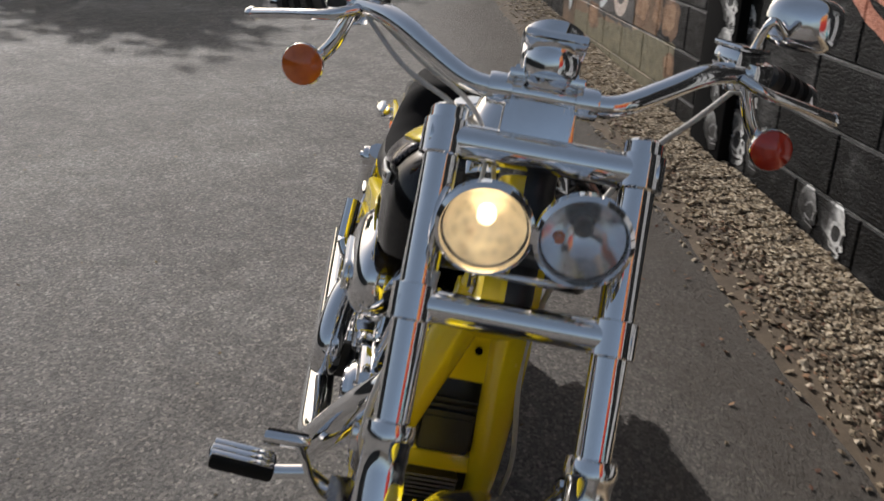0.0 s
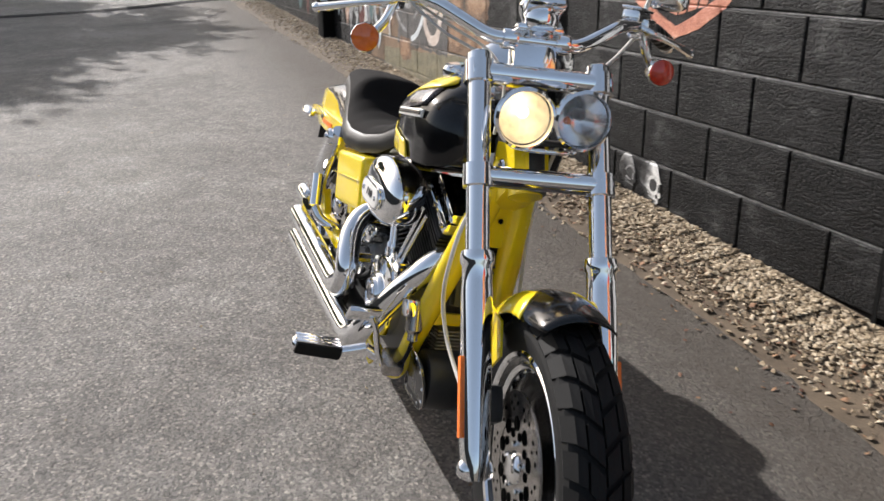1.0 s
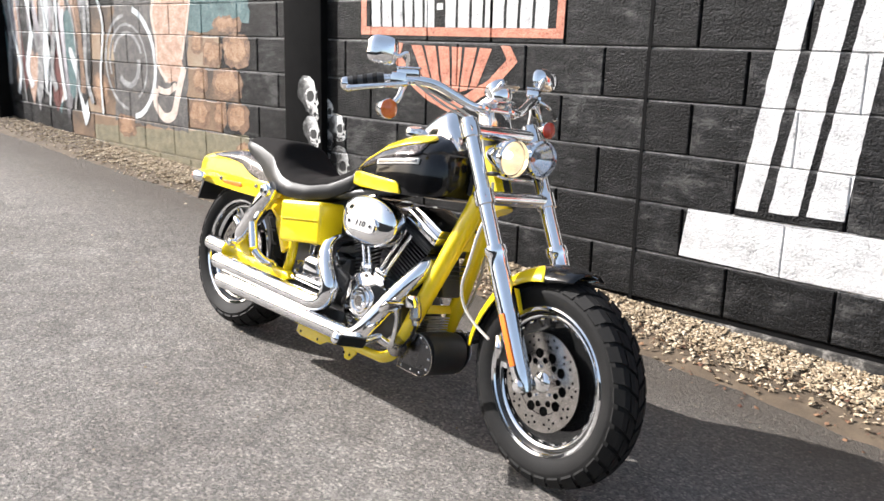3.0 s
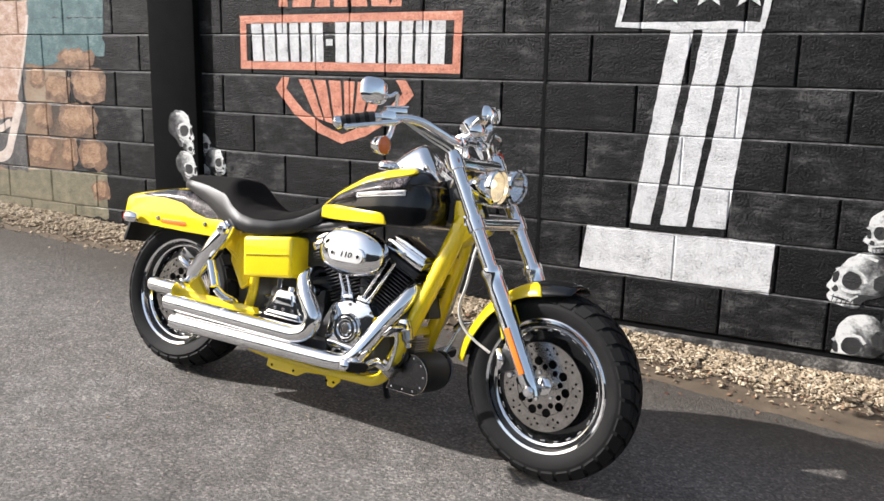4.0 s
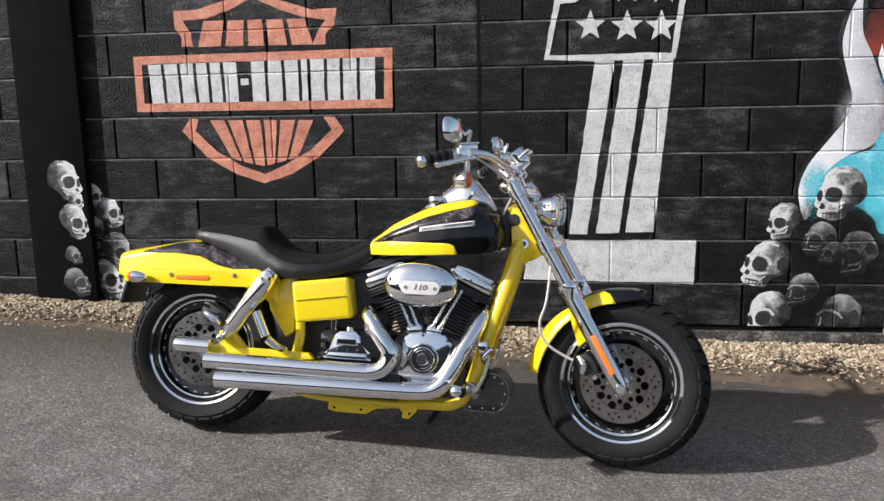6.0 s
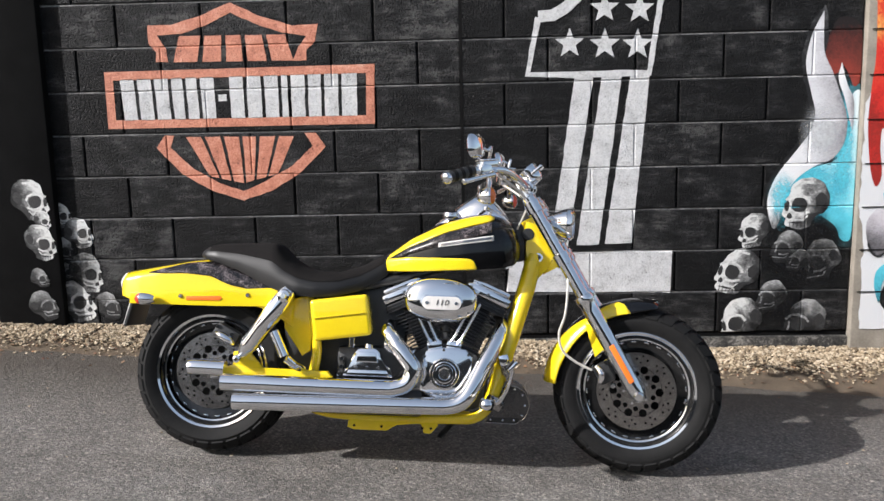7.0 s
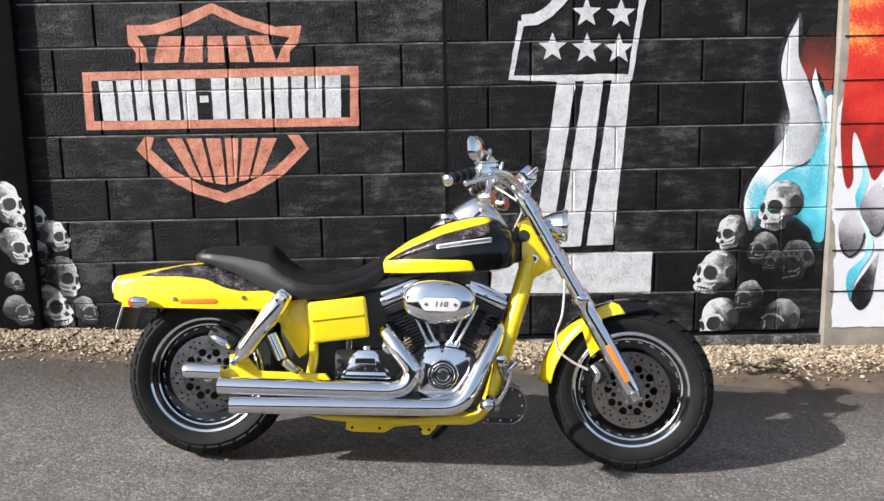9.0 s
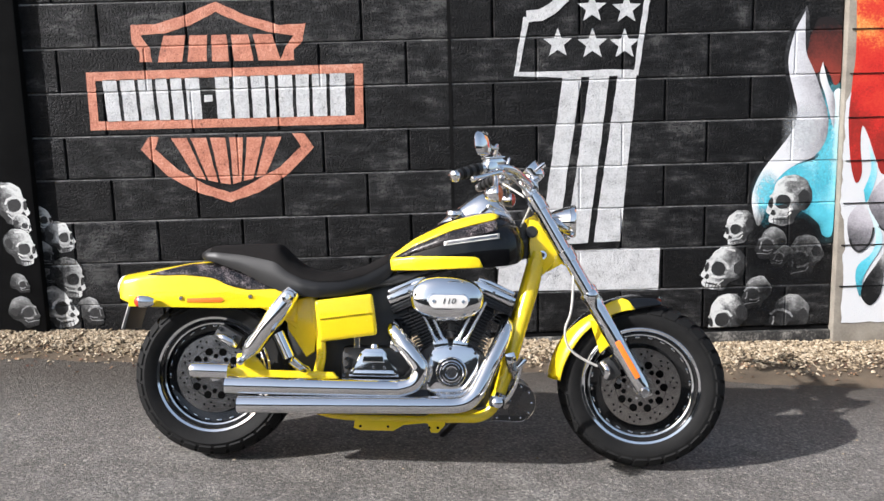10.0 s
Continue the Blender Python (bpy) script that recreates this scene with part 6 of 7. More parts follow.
# air cleaner: domed oval with a plaque
bm = bmesh.new()
rows_ = []
for y, k in ((-0.095, 0.8), (-0.12, 0.96), (-0.14, 1.0), (-0.165, 1.0), (-0.172, 0.985), (-0.182, 0.9), (-0.19, 0.78), (-0.196, 0.62), (-0.199, 0.4)):
    rows_.append([(-0.075 + 0.13 * k * math.copysign(abs(math.cos(a)) ** 0.85, math.cos(a)), y, 0.624 + 0.08 * k * math.copysign(abs(math.sin(a)) ** 0.85, math.sin(a))) for a in [2 * math.pi * i / 56 for i in range(56)]])
loft(bm, rows_)
cleaner = part("air_cleaner", bm, CHROME, bike, "oval chrome air cleaner cover")


def stadium(cx, cz, w, h, n=10):
    """An oblong with round ends."""
    r = h / 2
    pts = [(cx + w / 2 - r + r * math.cos(a), cz + r * math.sin(a)) for a in [math.pi * (-0.5 + i / n) for i in range(n + 1)]]
    return pts + [(cx - w / 2 + r + r * math.cos(a), cz + r * math.sin(a)) for a in [math.pi * (0.5 + i / n) for i in range(n + 1)]]


plq = slab("plaque_frame", stadium(-0.07, 0.614, 0.152, 0.058), -0.207, -0.196, 0.003, CHROME, cleaner, "chrome plaque frame")
slab("plaque", stadium(-0.07, 0.614, 0.14, 0.046), -0.2085, -0.2, 0.001, PLAQUE, cleaner, "pale plaque with a dark number")
for x in (-0.122, -0.018):
    turned("plaque_screw", [(0, 0.003), (0.006, 0.003), (0.007, 0)], (x, -0.2085, 0.614), (0, -1, 0), CHROME, cleaner, "", 12)


def lettering(name, body, size, m, material, parent, label, shear=0.0):
    """Flat raised writing as a mesh, reading towards local -y."""
    cu = bpy.data.curves.new(name, "FONT")
    cu.body, cu.size, cu.extrude, cu.align_x, cu.align_y, cu.shear, cu.resolution_u = body, size, 0.0008, "CENTER", "CENTER", shear, 3
    tmp = bpy.data.objects.new(name, cu)
    me = bpy.data.meshes.new_from_object(tmp)
    bpy.data.objects.remove(tmp)
    bpy.data.curves.remove(cu)
    me.transform(m @ pose(0, 0, 0, 90))
    me.materials.clear()
    me.materials.append(material)
    ob = new(name, me)
    ob.parent = parent
    return tagged(ob, label)


lettering("number", "110", 0.027, Matrix.Translation((-0.07, -0.2095, 0.6145)) @ Matrix.Diagonal((1.25, 1, 1, 1)), SATIN, cleaner, "dark number 110", 0.2)
# gearbox and starter side
gear = block("gearbox", (-0.33, 0, 0.36), (0.26, 0.19, 0.17), 0.03, SATIN, bike, "black gearbox with chrome side cover")
slab("gearbox_cover", [(-0.425, 0.338), (-0.415, 0.365), (-0.392, 0.378), (-0.383, 0.425), (-0.365, 0.44), (-0.305, 0.442), (-0.288, 0.425), (-0.282, 0.382), (-0.25, 0.37), (-0.24, 0.338)], -0.155, -0.09, 0.009, CHROME, gear, "chrome stepped gearbox cover")
slab("cover_step", [(-0.41, 0.342), (-0.4, 0.362), (-0.262, 0.362), (-0.252, 0.342)], -0.166, -0.15, 0.005, CHROME, gear)
slab("cover_lid", [(-0.375, 0.39), (-0.368, 0.428), (-0.303, 0.428), (-0.296, 0.39)], -0.163, -0.15, 0.005, CHROME, gear)
for x, z in ((-0.375, 0.372), (-0.335, 0.372), (-0.295, 0.372)):
    turned("cover_screw", [(0, 0.005), (0.005, 0.005), (0.006, 0)], (x, -0.155, z), (0, -1, 0), STEEL, gear, "", 10)
# added mass behind the pipes; keeps sun slivers out of the bike's shadow
block("underside_sun_block", (-0.36, 0, 0.25), (0.46, 0.29, 0.1), 0.02, SATIN, gear, "black block added under the gearbox to stop sun passing through")
block("gearbox_top", (-0.24, -0.07, 0.44), (0.07, 0.05, 0.05), 0.01, SATIN, gear)
turned("starter_motor", [(0, 0.05), (0.02, 0.05), (0.028, 0.044), (0.03, 0.03), (0.03, -0.06)], (-0.25, -0.09, 0.455), (0, -1, 0), CHROME, bike, "chrome starter motor end", 26)
for k, (x, z) in enumerate(((-0.43, 0.40), (-0.43, 0.37), (-0.44, 0.345))):
    turned("gearbox_bolt", [(0, 0.03), (0.007, 0.03), (0.008, 0.025), (0.008, -0.03)], (x, -0.12, z), (0, -1, 0), CHROME, gear, "", 10)
pipe("oil_hose", [(-0.2, -0.12, 0.36), (-0.24, -0.135, 0.33), (-0.3, -0.14, 0.325), (-0.4, -0.13, 0.33), (-0.44, -0.1, 0.4)], 0.009, RUBBER, bike, "black oil hose", 10, 5)
pipe("dipstick", [(-0.4, -0.11, 0.44), (-0.4, -0.11, 0.475)], 0.013, CHROME, gear, "", 14, 1)
turned("oil_filler", [(0, 0.014), (0.014, 0.012), (0.017, 0.0)], (-0.335, -0.12, 0.442), (0, 0, 1), CHROME, gear, "", 18)
turned("primary_cover", [(0, 0.04), (0.08, 0.035), (0.1, 0.02), (0.105, 0.0)], (-0.02, 0.1, 0.33), (0, 1, 0), CHROME, bike, "chrome primary cover", 36)
slab("primary_case", stadium(-0.2, 0.33, 0.52, 0.2), 0.09, 0.135, 0.012, CHROME, bike, "chrome primary case")
# exhausts
pipe("exhaust_pipe", [(-0.25, -0.05, 0.525), (-0.262, -0.11, 0.52), (-0.256, -0.155, 0.498), (-0.228, -0.185, 0.462), (-0.188, -0.198, 0.415), (-0.166, -0.2, 0.375), (-0.18, -0.2, 0.33), (-0.225, -0.2, 0.308), (-0.32, -0.2, 0.304), (-0.85, -0.2, 0.305)],
     [0.022, 0.026, 0.029, 0.03, 0.03, 0.03, 0.03, 0.031, 0.031, 0.031, 0.031], CHROME, bike, "upper chrome exhaust pipe", 24, 6)
pipe("exhaust_pipe", [(0.12, -0.03, 0.55), (0.142, -0.075, 0.537), (0.134, -0.11, 0.495), (0.098, -0.148, 0.42), (0.048, -0.188, 0.318), (0.015, -0.2, 0.272), (-0.03, -0.2, 0.253), (-0.12, -0.2, 0.249), (-0.3, -0.2, 0.246), (-0.805, -0.2, 0.239)],
     [0.022, 0.026, 0.029, 0.03, 0.03, 0.03, 0.03, 0.03, 0.031, 0.031, 0.031], CHROME, bike, "lower chrome exhaust pipe", 24, 6)
for x, z in ((-0.8505, 0.305), (-0.8055, 0.239)):
    turned("exhaust_mouth", [(0, 0.0), (0.026, 0.0), (0.0275, 0.002), (0.031, 0.0)], (x, -0.2, z), (-1, 0, 0), SPOT, bike, "dark exhaust mouth", 24)
for x in (-0.6, -0.3):
    block("exhaust_bracket", (x, -0.165, 0.27), (0.03, 0.04, 0.09), 0.004, SATIN, bike, "black exhaust bracket")

# -- tank --
TANK_X = [-0.31, -0.28, -0.2, -0.1, 0.0, 0.08, 0.14, 0.185, 0.205]
TANK_TOP = [0.762, 0.785, 0.85, 0.91, 0.945, 0.958, 0.945, 0.905, 0.85]
TANK_LOW = [0.735, 0.718, 0.712, 0.712, 0.715, 0.72, 0.728, 0.745, 0.785]
TANK_HALF = [0.055, 0.09, 0.135, 0.17, 0.19, 0.19, 0.178, 0.145, 0.09]


def tank_point(x, u, lift=0.0):
    """A point of the tank's skin; u runs from the bottom edge, 0, up the right-hand side and over to the left, 1."""
    top, low, half = (float(np.interp(x, TANK_X, v)) for v in (TANK_TOP, TANK_LOW, TANK_HALF))
    a = math.pi * (1.0 - u)
    side_ = math.cos(a)
    h = math.sin(a)
    belly = low + (top - low) * 0.32
    z = belly + (top - belly) * h ** 0.85
    yy = side_ * half
    f = min(1.0, max(0.0, u if u < 0.5 else 1 - u) / 0.12)
    z = low + (z - low) * (0.25 + 0.75 * f)
    yy *= 0.9 + 0.1 * f
    n = Vector((0, side_, h + 0.05)).normalized()
    return Vector((x, yy, z)) + n * lift


def tank_patch(name, x0, x1, lo, hi, material, label, lift, parent, n=28, k=10):
    bm = bmesh.new()
    rows_ = []
    for i in range(n + 1):
        f = i / n
        x = x0 + (x1 - x0) * f
        rows_.append([tank_point(x, lo(f) + (hi(f) - lo(f)) * j / k, lift) for j in range(k + 1)])
    loft(bm, rows_, caps=False, closed=False)
    ob = part(name, bm, material, parent, label, 60)
    so = ob.modifiers.new("thickness", "SOLIDIFY")
    so.thickness, so.offset = 0.004, 0.0
    return ob


bm = bmesh.new()
rows_ = []
for i in range(37):
    x = -0.31 + 0.515 * i / 36
    rows_.append([tank_point(x, j / 28) for j in range(29)])
loft(bm, rows_)
tank = part("fuel_tank", bm, BLACK, bike, "black flake fuel tank with yellow bands", 50)


def tank_u(x, z):
    """The u at which the right-hand side of the tank has the height z."""
    a, b = 0.0, 0.5
    for _ in range(24):
        mid = (a + b) / 2
        if tank_point(x, mid).z < z:
            a = mid
        else:
            b = mid
    return a


def height(*pairs):
    xs_, zs_ = [p[0] for p in pairs], [p[1] for p in pairs]
    return lambda x: float(np.interp(x, xs_, zs_))


for s in (0, 1):
    for name, x0, x1, low_z, high_z, mat, lab, lift in (
            ("lower_band", -0.306, 0.05, height((-0.31, 0.73), (-0.28, 0.7), (0.02, 0.7), (0.035, 0.712), (0.046, 0.727), (0.05, 0.738)), height((-0.306, 0.752), (-0.28, 0.766), (-0.2, 0.774), (0.02, 0.774), (0.036, 0.769), (0.046, 0.757), (0.05, 0.742)), YELLOW, "yellow lower tank band", 0.004),
            ("upper_band", -0.306, 0.108, height((-0.306, 0.753), (-0.2, 0.81), (-0.06, 0.868), (0.03, 0.893), (0.09, 0.908), (0.108, 0.92)), height((-0.306, 0.76), (-0.2, 0.838), (-0.06, 0.905), (0.03, 0.928), (0.09, 0.936), (0.108, 0.926)), YELLOW, "yellow upper tank band", 0.004),
            ("airbrush_band", -0.28, 0.10, height((-0.28, 0.757), (-0.2, 0.786), (-0.06, 0.826), (0.1, 0.87)), height((-0.28, 0.766), (-0.2, 0.81), (-0.06, 0.868), (0.1, 0.91)), MOTTLE, "silver and black airbrushed band", 0.002),
            ("tank_emblem", -0.09, 0.108, height((-0.09, 0.811), (0.108, 0.84)), height((-0.09, 0.827), (0.108, 0.859)), PLAQUE, "pale narrow emblem strip on the tank", 0.0045),
            ("emblem_bar", -0.082, 0.1, height((-0.082, 0.8155), (0.1, 0.8445)), height((-0.082, 0.8235), (0.1, 0.8535)), STEEL, "plain dark bar along the emblem", 0.006)):
        def edge_u(f, curve, x0=x0, x1=x1, s=s):
            x = x0 + (x1 - x0) * f
            u = tank_u(x, curve(x))
            return u if s == 0 else 1 - u
        tank_patch(name, x0, x1, lambda f: edge_u(f, low_z), lambda f: edge_u(f, high_z), mat, lab, lift, tank, 28, 6)
console = bmesh.new()
rows_ = []
for i in range(15):
    f = i / 14
    x = -0.14 + 0.31 * f
    half = 0.012 + 0.058 * math.sin(math.pi * min(1, f * 0.62 + 0.02)) + 0.012 * f
    base = float(np.interp(x, TANK_X, TANK_TOP)) - 0.014
    hgt = float(np.interp(x, [-0.14, -0.06, 0.02, 0.05, 0.075, 0.12, 0.17], [0.008, 0.042, 0.082, 0.094, 0.09, 0.052, 0.014]))
    rows_.append([(x, half * math.cos(a), base + hgt * abs(math.sin(a)) ** 0.85) for a in [math.pi * j / 14 for j in range(15)]] )
loft(console, rows_)
console = part("tank_console", console, CHROME, bike, "chrome tank console", 50)
for s, x in ((-1, -0.055), (1, 0.0)):
    turned("filler_cap", [(0, 0.026), (0.024, 0.024), (0.03, 0.016), (0.03, 0.0)], (x, s * 0.06, 0.93 if s < 0 else 0.94), (0, s * 0.3, 1), CHROME, console, "chrome filler cap", 24)
turned("ignition_switch", [(0, 0.02), (0.016, 0.018), (0.018, 0.0)], (0.06, 0, 1.0), (-0.2, 0, 1), SATIN, console, "", 18)

# -- seat --
SEAT_X = [-0.995, -0.975, -0.93, -0.83, -0.735, -0.705, -0.685, -0.65, -0.6, -0.54, -0.456, -0.38, -0.33, -0.29, -0.265]
SEAT_TOP = [0.779, 0.794, 0.803, 0.81, 0.814, 0.811, 0.795, 0.758, 0.727, 0.712, 0.714, 0.738, 0.766, 0.79, 0.795]
SEAT_LOW = [0.757, 0.748, 0.738, 0.706, 0.66, 0.648, 0.64, 0.63, 0.622, 0.618, 0.625, 0.645, 0.672, 0.7, 0.73]
SEAT_HALF = [0.05, 0.08, 0.1, 0.118, 0.138, 0.145, 0.15, 0.158, 0.168, 0.168, 0.15, 0.122, 0.104, 0.09, 0.075]


def seat_ring(x, lift=0.0, span=(0.0, 1.0)):
    top, low, half = (float(np.interp(x, SEAT_X, v)) for v in (SEAT_TOP, SEAT_LOW, SEAT_HALF))
    out = []
    for j in range(25):
        a = math.pi * (span[0] + (span[1] - span[0]) * j / 24)
        c, h = math.cos(a), math.sin(a)
        out.append((x, -half * math.copysign(abs(c) ** 0.6, c) * (1.0 if h > 0.1 else 0.94), low + (top - low) * h ** 0.7 + lift))
    return out


bm = bmesh.new()
loft(bm, [seat_ring(-0.995 + 0.73 * i / 60) for i in range(61)])
seat = part("seat", bm, LEATHER, bike, "black stepped two-up seat", 60)
bm = bmesh.new()
loft(bm, [seat_ring(-0.955 + 0.66 * i / 50, 0.003, (0.15, 0.85)) for i in range(51)], caps=False, closed=False)
insert = part("seat_insert", bm, SUEDE, seat, "matt cloth seat panel", 60)

# -- rear mudguard --
GUARD_X = [-1.295, -1.28, -1.22, -1.14, -1.04, -0.94, -0.85, -0.76, -0.68, -0.62]
GUARD_TOP = [0.672, 0.69, 0.702, 0.718, 0.738, 0.75, 0.744, 0.73, 0.7, 0.67]
GUARD_SHOULDER = [0.645, 0.655, 0.668, 0.682, 0.692, 0.69, 0.672, 0.655, 0.645, 0.635]
GUARD_LOW = [0.625, 0.6, 0.575, 0.572, 0.578, 0.582, 0.584, 0.586, 0.55, 0.52]
GUARD_HALF = [0.06, 0.085, 0.1, 0.108, 0.112, 0.114, 0.115, 0.115, 0.115, 0.112]


def rear_point(x, u, lift=0.0):
    """u: 0 at the right-hand lower edge, 0.3 at the shoulder, 0.5 on the ridge, 1 at the left-hand lower edge."""
    top, sh, low, half = (float(np.interp(x, GUARD_X, v)) for v in (GUARD_TOP, GUARD_SHOULDER, GUARD_LOW, GUARD_HALF))
    s = -1 if u <= 0.5 else 1
    v = u if u <= 0.5 else 1 - u
    if v < 0.3:
        f = v / 0.3
        yy, z, n = half * (1.0 - 0.05 * f * f), low + (sh - low) * f, Vector((0, s, 0.15))
    else:
        a = (v - 0.3) / 0.2 * math.pi / 2
        yy, z, n = half * 0.95 * math.cos(a), sh + (top - sh) * math.sin(a), Vector((0, s * math.cos(a), math.sin(a) + 0.2))
    return Vector((x, s * yy, z)) + n.normalized() * lift


def rear_patch(name, x0, x1, lo, hi, material, label, lift, parent, n=40, k=12, thick=0.004):
    bm = bmesh.new()
    rows_ = []
    for i in range(n + 1):
        f = i / n
        x = x0 + (x1 - x0) * f
        rows_.append([rear_point(x, lo(f) + (hi(f) - lo(f)) * j / k, lift) for j in range(k + 1)])
    loft(bm, rows_, caps=False, closed=False)
    ob = part(name, bm, material, parent, label, 50)
    so = ob.modifiers.new("thickness", "SOLIDIFY")
    so.thickness, so.offset = thick, 0.0
    return ob


rear = rear_patch("rear_mudguard", -1.295, -0.62, lambda f: 0.0, lambda f: 1.0, YELLOW, "yellow rear mudguard with a boat tail", 0.0, bike, 44, 40)
for s in (0, 1):
    w = (lambda u: u) if s == 0 else (lambda u: 1 - u)
    rear_patch("mudguard_graphic", -1.18, -0.66, lambda f: w(float(np.interp(f, [0, 0.1, 0.35, 0.48, 0.6, 1], [0.34, 0.312, 0.292, 0.278, 0.225, 0.19]))), lambda f: w(0.345 + 0.065 * min(1, f * 3.5)), MOTTLE, "silver and black airbrushed graphic", 0.003, rear, 24, 8)
    sg = -1 if s == 0 else 1
    slab("mudguard_strut", [(-1.235, 0.572), (-1.235, 0.612), (-1.12, 0.628), (-0.9, 0.634), (-0.68, 0.648), (-0.635, 0.636), (-0.63, 0.6), (-0.7, 0.578), (-0.9, 0.574)], sg * 0.116, sg * 0.13, 0.005, YELLOW, rear, "yellow mudguard strut")
    slab("strut_reflector", [(-1.02, 0.592), (-1.02, 0.606), (-0.895, 0.612), (-0.885, 0.603), (-0.895, 0.594)], sg * 0.13, sg * 0.134, 0.0015, REFLECT, rear, "orange side reflector")
    for x in (-1.042, -0.79):
        turned("strut_bolt", [(0, 0.006), (0.006, 0.006), (0.008, 0.003), (0.009, 0)], (x, sg * 0.13, 0.606 if x < -1 else 0.617), (0, sg, 0), STEEL, rear, "", 12)
    ri = turned("rear_indicator", [(0, -0.045), (0.012, -0.04), (0.02, -0.022), (0.022, 0.0), (0.0225, 0.012)], (-1.17, sg * 0.155, 0.592), (-1, 0, 0), CHROME, bike, "chrome bullet rear indicator with red lens", 24)
    turned("lens", [(0.0225, 0.012), (0.02, 0.022), (0.012, 0.03), (0, 0.033)], (-1.17, sg * 0.155, 0.592), (-1, 0, 0), REDLENS, ri, "red lens", 24)
    pipe("indicator_stalk", [(-1.16, sg * 0.1, 0.6), (-1.16, sg * 0.15, 0.594)], 0.009, CHROME, ri, "", 12, 1)
turned("tail_lamp", [(0, 0.022), (0.02, 0.02), (0.034, 0.012), (0.04, 0.0), (0.04, -0.02)], (-1.298, 0, 0.65), (-1, 0, 0.2), PLAQUE, rear, "pale tail lamp lens", 24)
plate = block("plate_bracket", (-1.255, 0, 0.535), (0.012, 0.17, 0.1), 0.003, SATIN, bike, "black rear plate bracket", (0, 14, 0))
block("plate_face", (-1.264, 0, 0.533), (0.003, 0.16, 0.09), 0.001, PLAQUE, plate, "plain pale plate", (0, 14, 0))
pipe("grab_strap", [(-0.985, -0.05, 0.765), (-1.0, 0.0, 0.768), (-0.985, 0.05, 0.765)], 0.006, CHROME, rear, "", 10, 4)

# -- rear suspension, swingarm, side panels --
for s in (-1, 1):
    arm = slab("swingarm", [(-0.85, 0.318), (-0.86, 0.352), (-0.82, 0.366), (-0.75, 0.355), (-0.48, 0.352), (-0.46, 0.33), (-0.5, 0.312)], s * 0.115, s * 0.15, 0.008, YELLOW, bike, "yellow swingarm")
    slab("shock_mount", [(-0.83, 0.35), (-0.83, 0.41), (-0.78, 0.42), (-0.72, 0.355)], s * 0.122, s * 0.146, 0.005, YELLOW, arm)
    t0, t1 = Vector((-0.64, s * 0.165, 0.62)), Vector((-0.802, s * 0.165, 0.388))
    dd = t1 - t0
    sh = turned("shock_absorber", [(0, -0.03), (0.023, -0.028), (0.03, -0.01), (0.034, 0.02), (0.036, 0.05), (0.036, 0.15), (0.0345, 0.154), (0.0335, 0.22), (0.026, 0.245), (0.014, 0.27), (0.012, 0.295), (0, 0.298)], t0, dd, CHROME, bike, "chrome covered shock absorber", 26)
    for p in (t0, t1):
        turned("shock_bolt", [(a * (1.0 if p is t0 else 0.6), b) for a, b in ((0, 0.042), (0.009, 0.042), (0.012, 0.037), (0.022, 0.035), (0.025, 0.03), (0.025, -0.03))], p, (0, s, 0), CHROME, sh, "", 18)
    pipe("axle_cover", [(-0.985, s * 0.165, 0.352), (-0.965, s * 0.165, 0.352), (-0.85, s * 0.165, 0.35)], [0.026, 0.029, 0.029], CHROME, arm, "chrome axle adjuster cover", 22, 3)
    slab("side_panel", [(-0.655, 0.5), (-0.665, 0.6), (-0.56, 0.63), (-0.545, 0.5), (-0.555, 0.42), (-0.585, 0.4)], s * 0.085, s * 0.112, 0.014, YELLOW, bike, "yellow side panel")
    slab("strut_gusset", [(-0.62, 0.5), (-0.685, 0.55), (-0.79, 0.588), (-0.62, 0.6)], s * 0.104, s * 0.113, 0.003, YELLOW, bike, "yellow gusset under the mudguard strut")
    pg = pipe("passenger_peg", [(-0.668, s * 0.2, 0.492), (-0.625, s * 0.205, 0.405)], 0.017, CHROME, bike, "folded chrome and black passenger footpeg", 18, 1)
    pipe("peg_rubber", [(-0.676, s * 0.192, 0.484), (-0.636, s * 0.196, 0.405)], 0.014, RUBBER, pg, "", 14, 1)
    pipe("peg_mount", [(-0.62, s * 0.203, 0.398), (-0.592, s * 0.185, 0.372), (-0.575, s * 0.15, 0.358), (-0.585, s * 0.13, 0.35)], 0.015, CHROME, pg, "", 14, 3)
bm = bmesh.new()
box(bm, (0, 0, 0), (0.21, 0.16, 0.15), 0.016, None, 3)
for v in bm.verts:
    if v.co.x > 0.05:
        v.co.y *= 0.88
    if v.co.z < -0.03:
        v.co.y *= 0.93
bmesh.ops.transform(bm, matrix=pose(-0.44, -0.095, 0.548, 0, -8, 3), verts=bm.verts[:])
bb = part("battery_box", bm, YELLOW, bike, "yellow battery box cover")
block("cover_crease", (-0.44, -0.1715, 0.556), (0.185, 0.0045, 0.0024), 0.001, YELLOW, bb, "", (0, -8, 6))
slab("inner_cover", [(-0.66, 0.36), (-0.68, 0.62), (-0.3, 0.7), (-0.2, 0.62), (-0.21, 0.45), (-0.25, 0.3), (-0.6, 0.3)], -0.05, 0.05, 0.02, SATIN, bike, "black inner cover behind the engine")
block("oil_tank", (-0.46, 0.06, 0.55), (0.24, 0.16, 0.16), 0.03, SATIN, bike, "black oil tank")
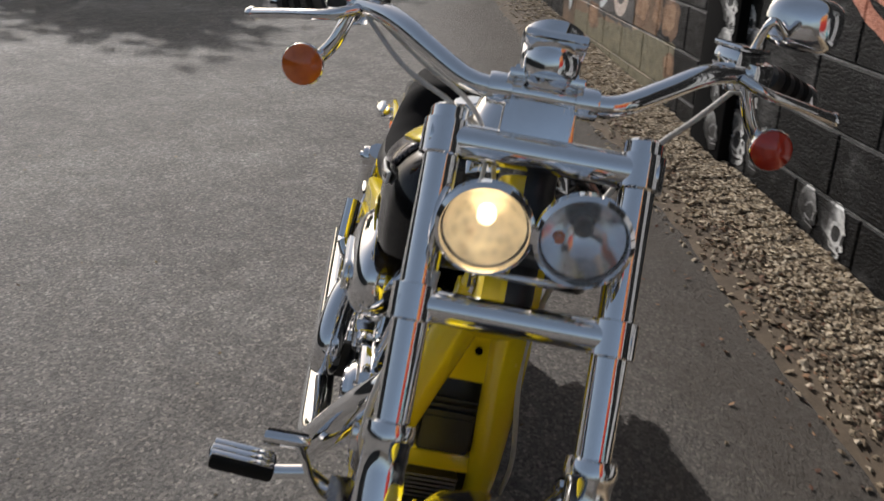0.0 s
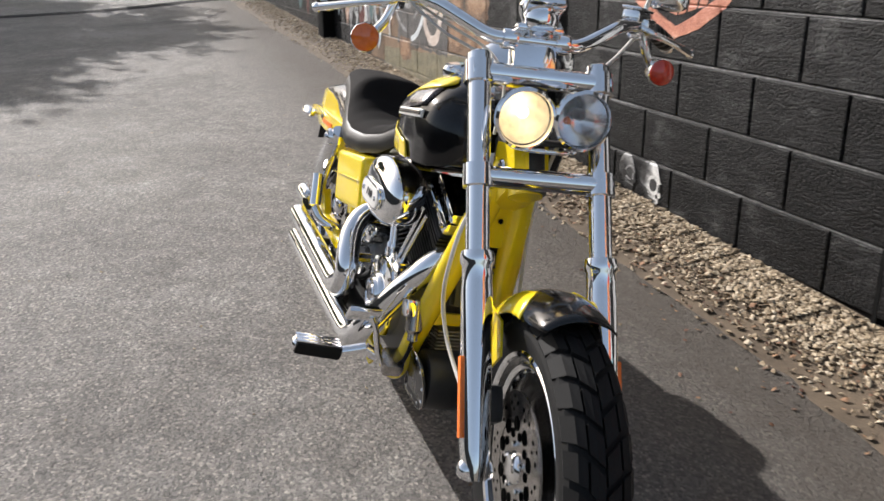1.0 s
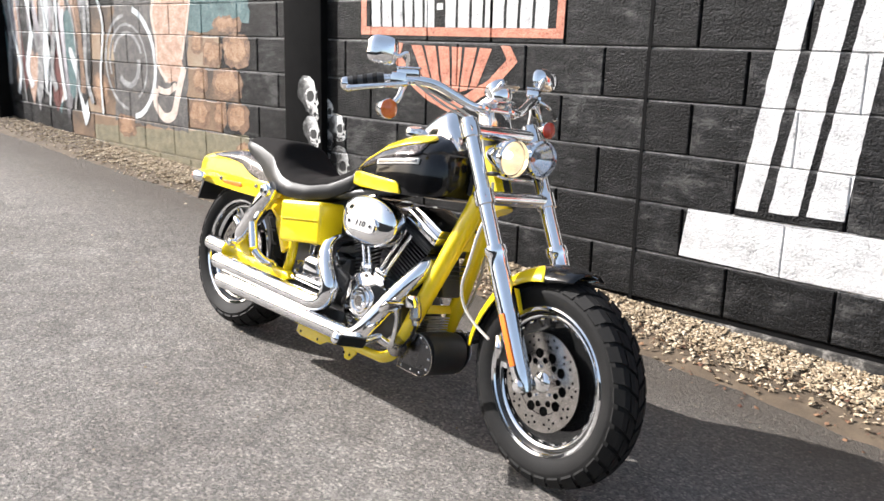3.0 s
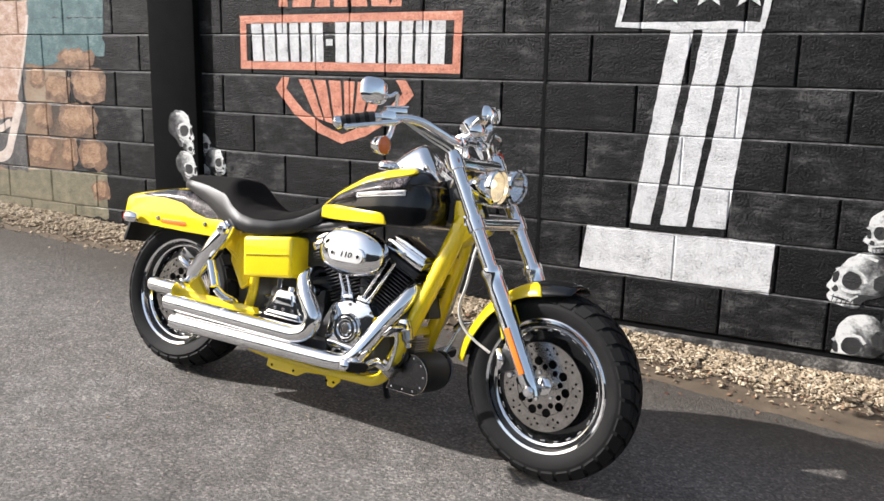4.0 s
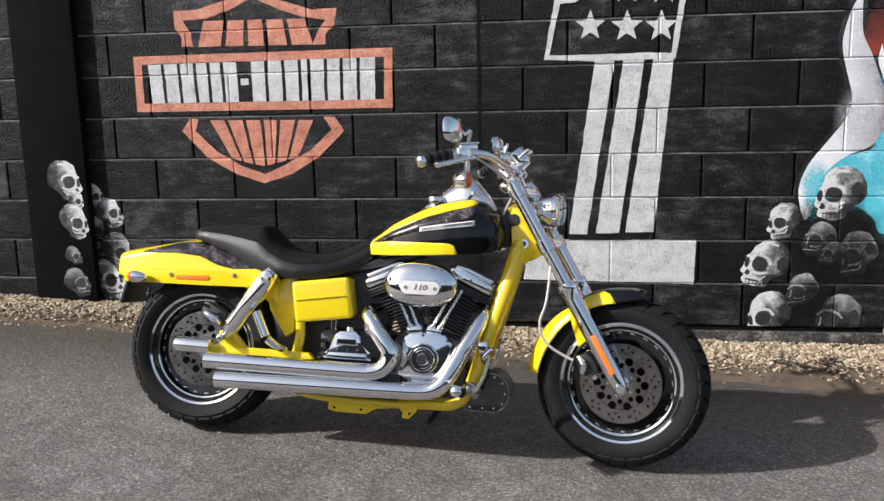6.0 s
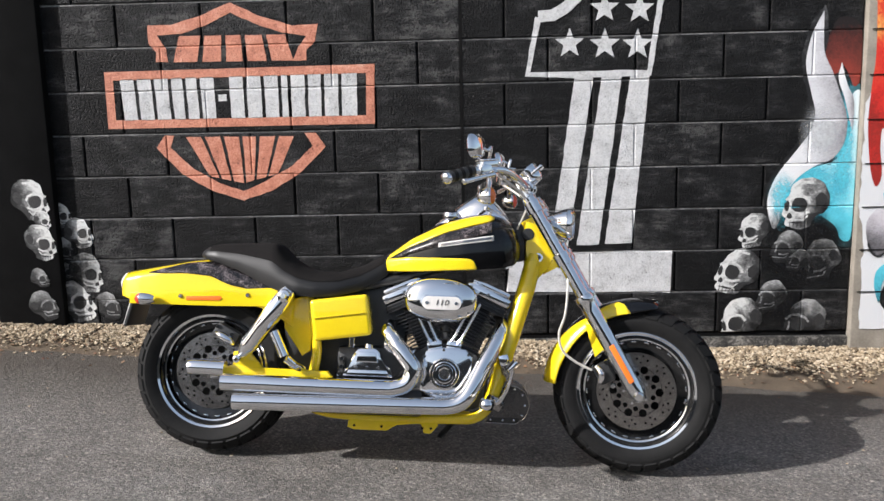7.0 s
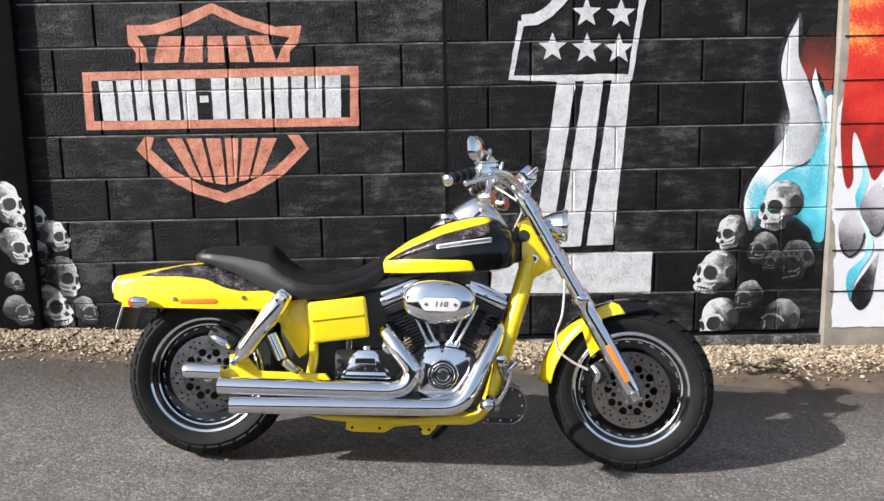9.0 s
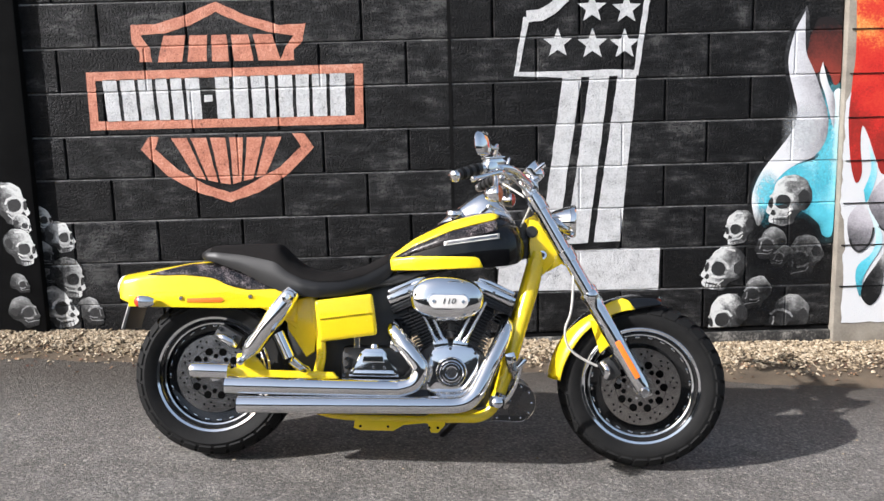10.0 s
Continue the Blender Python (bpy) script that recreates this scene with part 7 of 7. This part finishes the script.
# rear caliper
rc = block("rear_caliper", (-0.872, -0.09, 0.468), (0.1, 0.05, 0.06), 0.016, SATIN, bike, "black rear brake caliper with chrome caps", (0, 28, 0))
pipe("caliper_body", [(-0.905, -0.118, 0.474), (-0.885, -0.126, 0.466), (-0.855, -0.126, 0.45), (-0.838, -0.118, 0.436)], [0.009, 0.015, 0.015, 0.009], CHROME, rc, "chrome caliper cap", 16, 4)
for x, z in ((-0.9, 0.498), (-0.846, 0.47)):
    turned("caliper_bolt", [(0, 0.008), (0.006, 0.008), (0.008, 0.004), (0.008, 0)], (x, -0.115, z), (0, -1, 0), CHROME, rc, "", 12)

# -- foot controls --
for s in (-1, 1):
    br = block("control_bracket", (0.13, s * 0.135, 0.262), (0.06, 0.05, 0.045), 0.012, STEEL, bike, "steel forward control bracket", (0, 30, 0))
    pipe("control_arm", [(0.13, s * 0.14, 0.262), (0.12, s * 0.17, 0.27), (0.112, s * 0.2, 0.285)], 0.014, CHROME, br, "", 14, 4)
    fp = pipe("footpeg", [(0.112, s * 0.2, 0.287), (0.106, s * 0.25, 0.272), (0.102, s * 0.28, 0.268)], [0.013, 0.013, 0.013], CHROME, bike, "chrome footpeg with black rubber strips", 20, 3)
    block("peg_block", (0.1, s * 0.312, 0.277), (0.046, 0.115, 0.034), 0.011, RUBBER, fp, "black rubber peg body", (s * 7, 10, 0))
    for k in (-1, 0, 1):
        block("rubber_strip", (0.1 + 0.0125 * k, s * 0.312, 0.2935 - 0.002 * k), (0.011, 0.108, 0.006), 0.002, CHROME, fp, "", (s * 7, 10, 0))
    turned("peg_end", [(0, 0.006), (0.012, 0.005), (0.018, 0.0), (0.018, -0.004)], (0.1, s * 0.369, 0.284), (0, s, 0.12), CHROME, fp, "chrome peg end", 16)
    pipe("pedal", [(0.13, s * 0.15, 0.257), (0.15, s * 0.175, 0.28), (0.172, s * 0.195, 0.325), (0.184, s * 0.21, 0.37), (0.186, s * 0.225, 0.4)], [0.01, 0.008, 0.007, 0.007, 0.008], CHROME, bike, "bent chrome foot pedal", 14, 5)
    block("pedal_pad", (0.186, s * 0.245, 0.405), (0.044, 0.075, 0.014), 0.005, CHROME, bike, "chrome pedal pad", (0, -52, 0))
    block("pad_rubber", (0.179, s * 0.245, 0.4105), (0.034, 0.066, 0.006), 0.002, RUBBER, bike, "black pad rubber", (0, -52, 0))
mc = turned("master_cylinder", [(0, 0.05), (0.014, 0.05), (0.017, 0.046), (0.017, 0.03), (0.02, 0.028), (0.02, -0.02), (0.012, -0.03), (0.012, -0.045), (0, -0.048)], (0.165, -0.115, 0.385), (-0.28, 0, 1), STEEL, bike, "steel brake master cylinder", 20)
block("reservoir", (0.158, -0.13, 0.415), (0.036, 0.03, 0.04), 0.007, CHROME, mc, "chrome fluid reservoir", (0, -16, 0))
pipe("brake_hose", [(0.178, -0.115, 0.34), (0.17, -0.118, 0.3), (0.12, -0.112, 0.25), (0.04, -0.108, 0.225)], 0.005, RUBBER, mc, "black brake hose", 8, 4)
pipe("side_stand", [(-0.02, 0.11, 0.17), (-0.05, 0.17, 0.12), (-0.09, 0.27, 0.062), (-0.06, 0.3, 0.062)], [0.014, 0.012, 0.011, 0.013], SATIN, bike, "black side stand", 14, 5)
# ---- wall blocks ----
blocks_near, blocks_far = [], []
for a, b, z, jit in BLOCKS:
    if z < -0.01:
        continue
    brown = (a > -5.9 and b < -3.0 and z < 1.3) or a < -13
    (blocks_near if a > -8.2 else blocks_far).append((a, b, z, jit, brown))
for a, b, z, jit, brown in blocks_near:
    key = (round(b - a, 3), brown)
    if key not in MESHES:
        MESHES[key] = block_mesh("block", b - a - JOINT, COURSE - JOINT, 0.05, BROWN_BLOCK if brown else BLACK_BLOCK)
    ob = new("block", MESHES[key])
    ob.parent = wall
    ob.location = ((a + b) / 2, jit, z + COURSE / 2)
bm = bmesh.new()
for a, b, z, jit, brown in blocks_far:
    box(bm, ((a + b) / 2, 0.02 + jit, z + COURSE / 2), (b - a - JOINT, 0.04, COURSE - JOINT))
ob = part("far_blocks", bm, BLACK_BLOCK, wall, "dark painted blocks of the far stretch")
tagged(ob, kind="stuff")
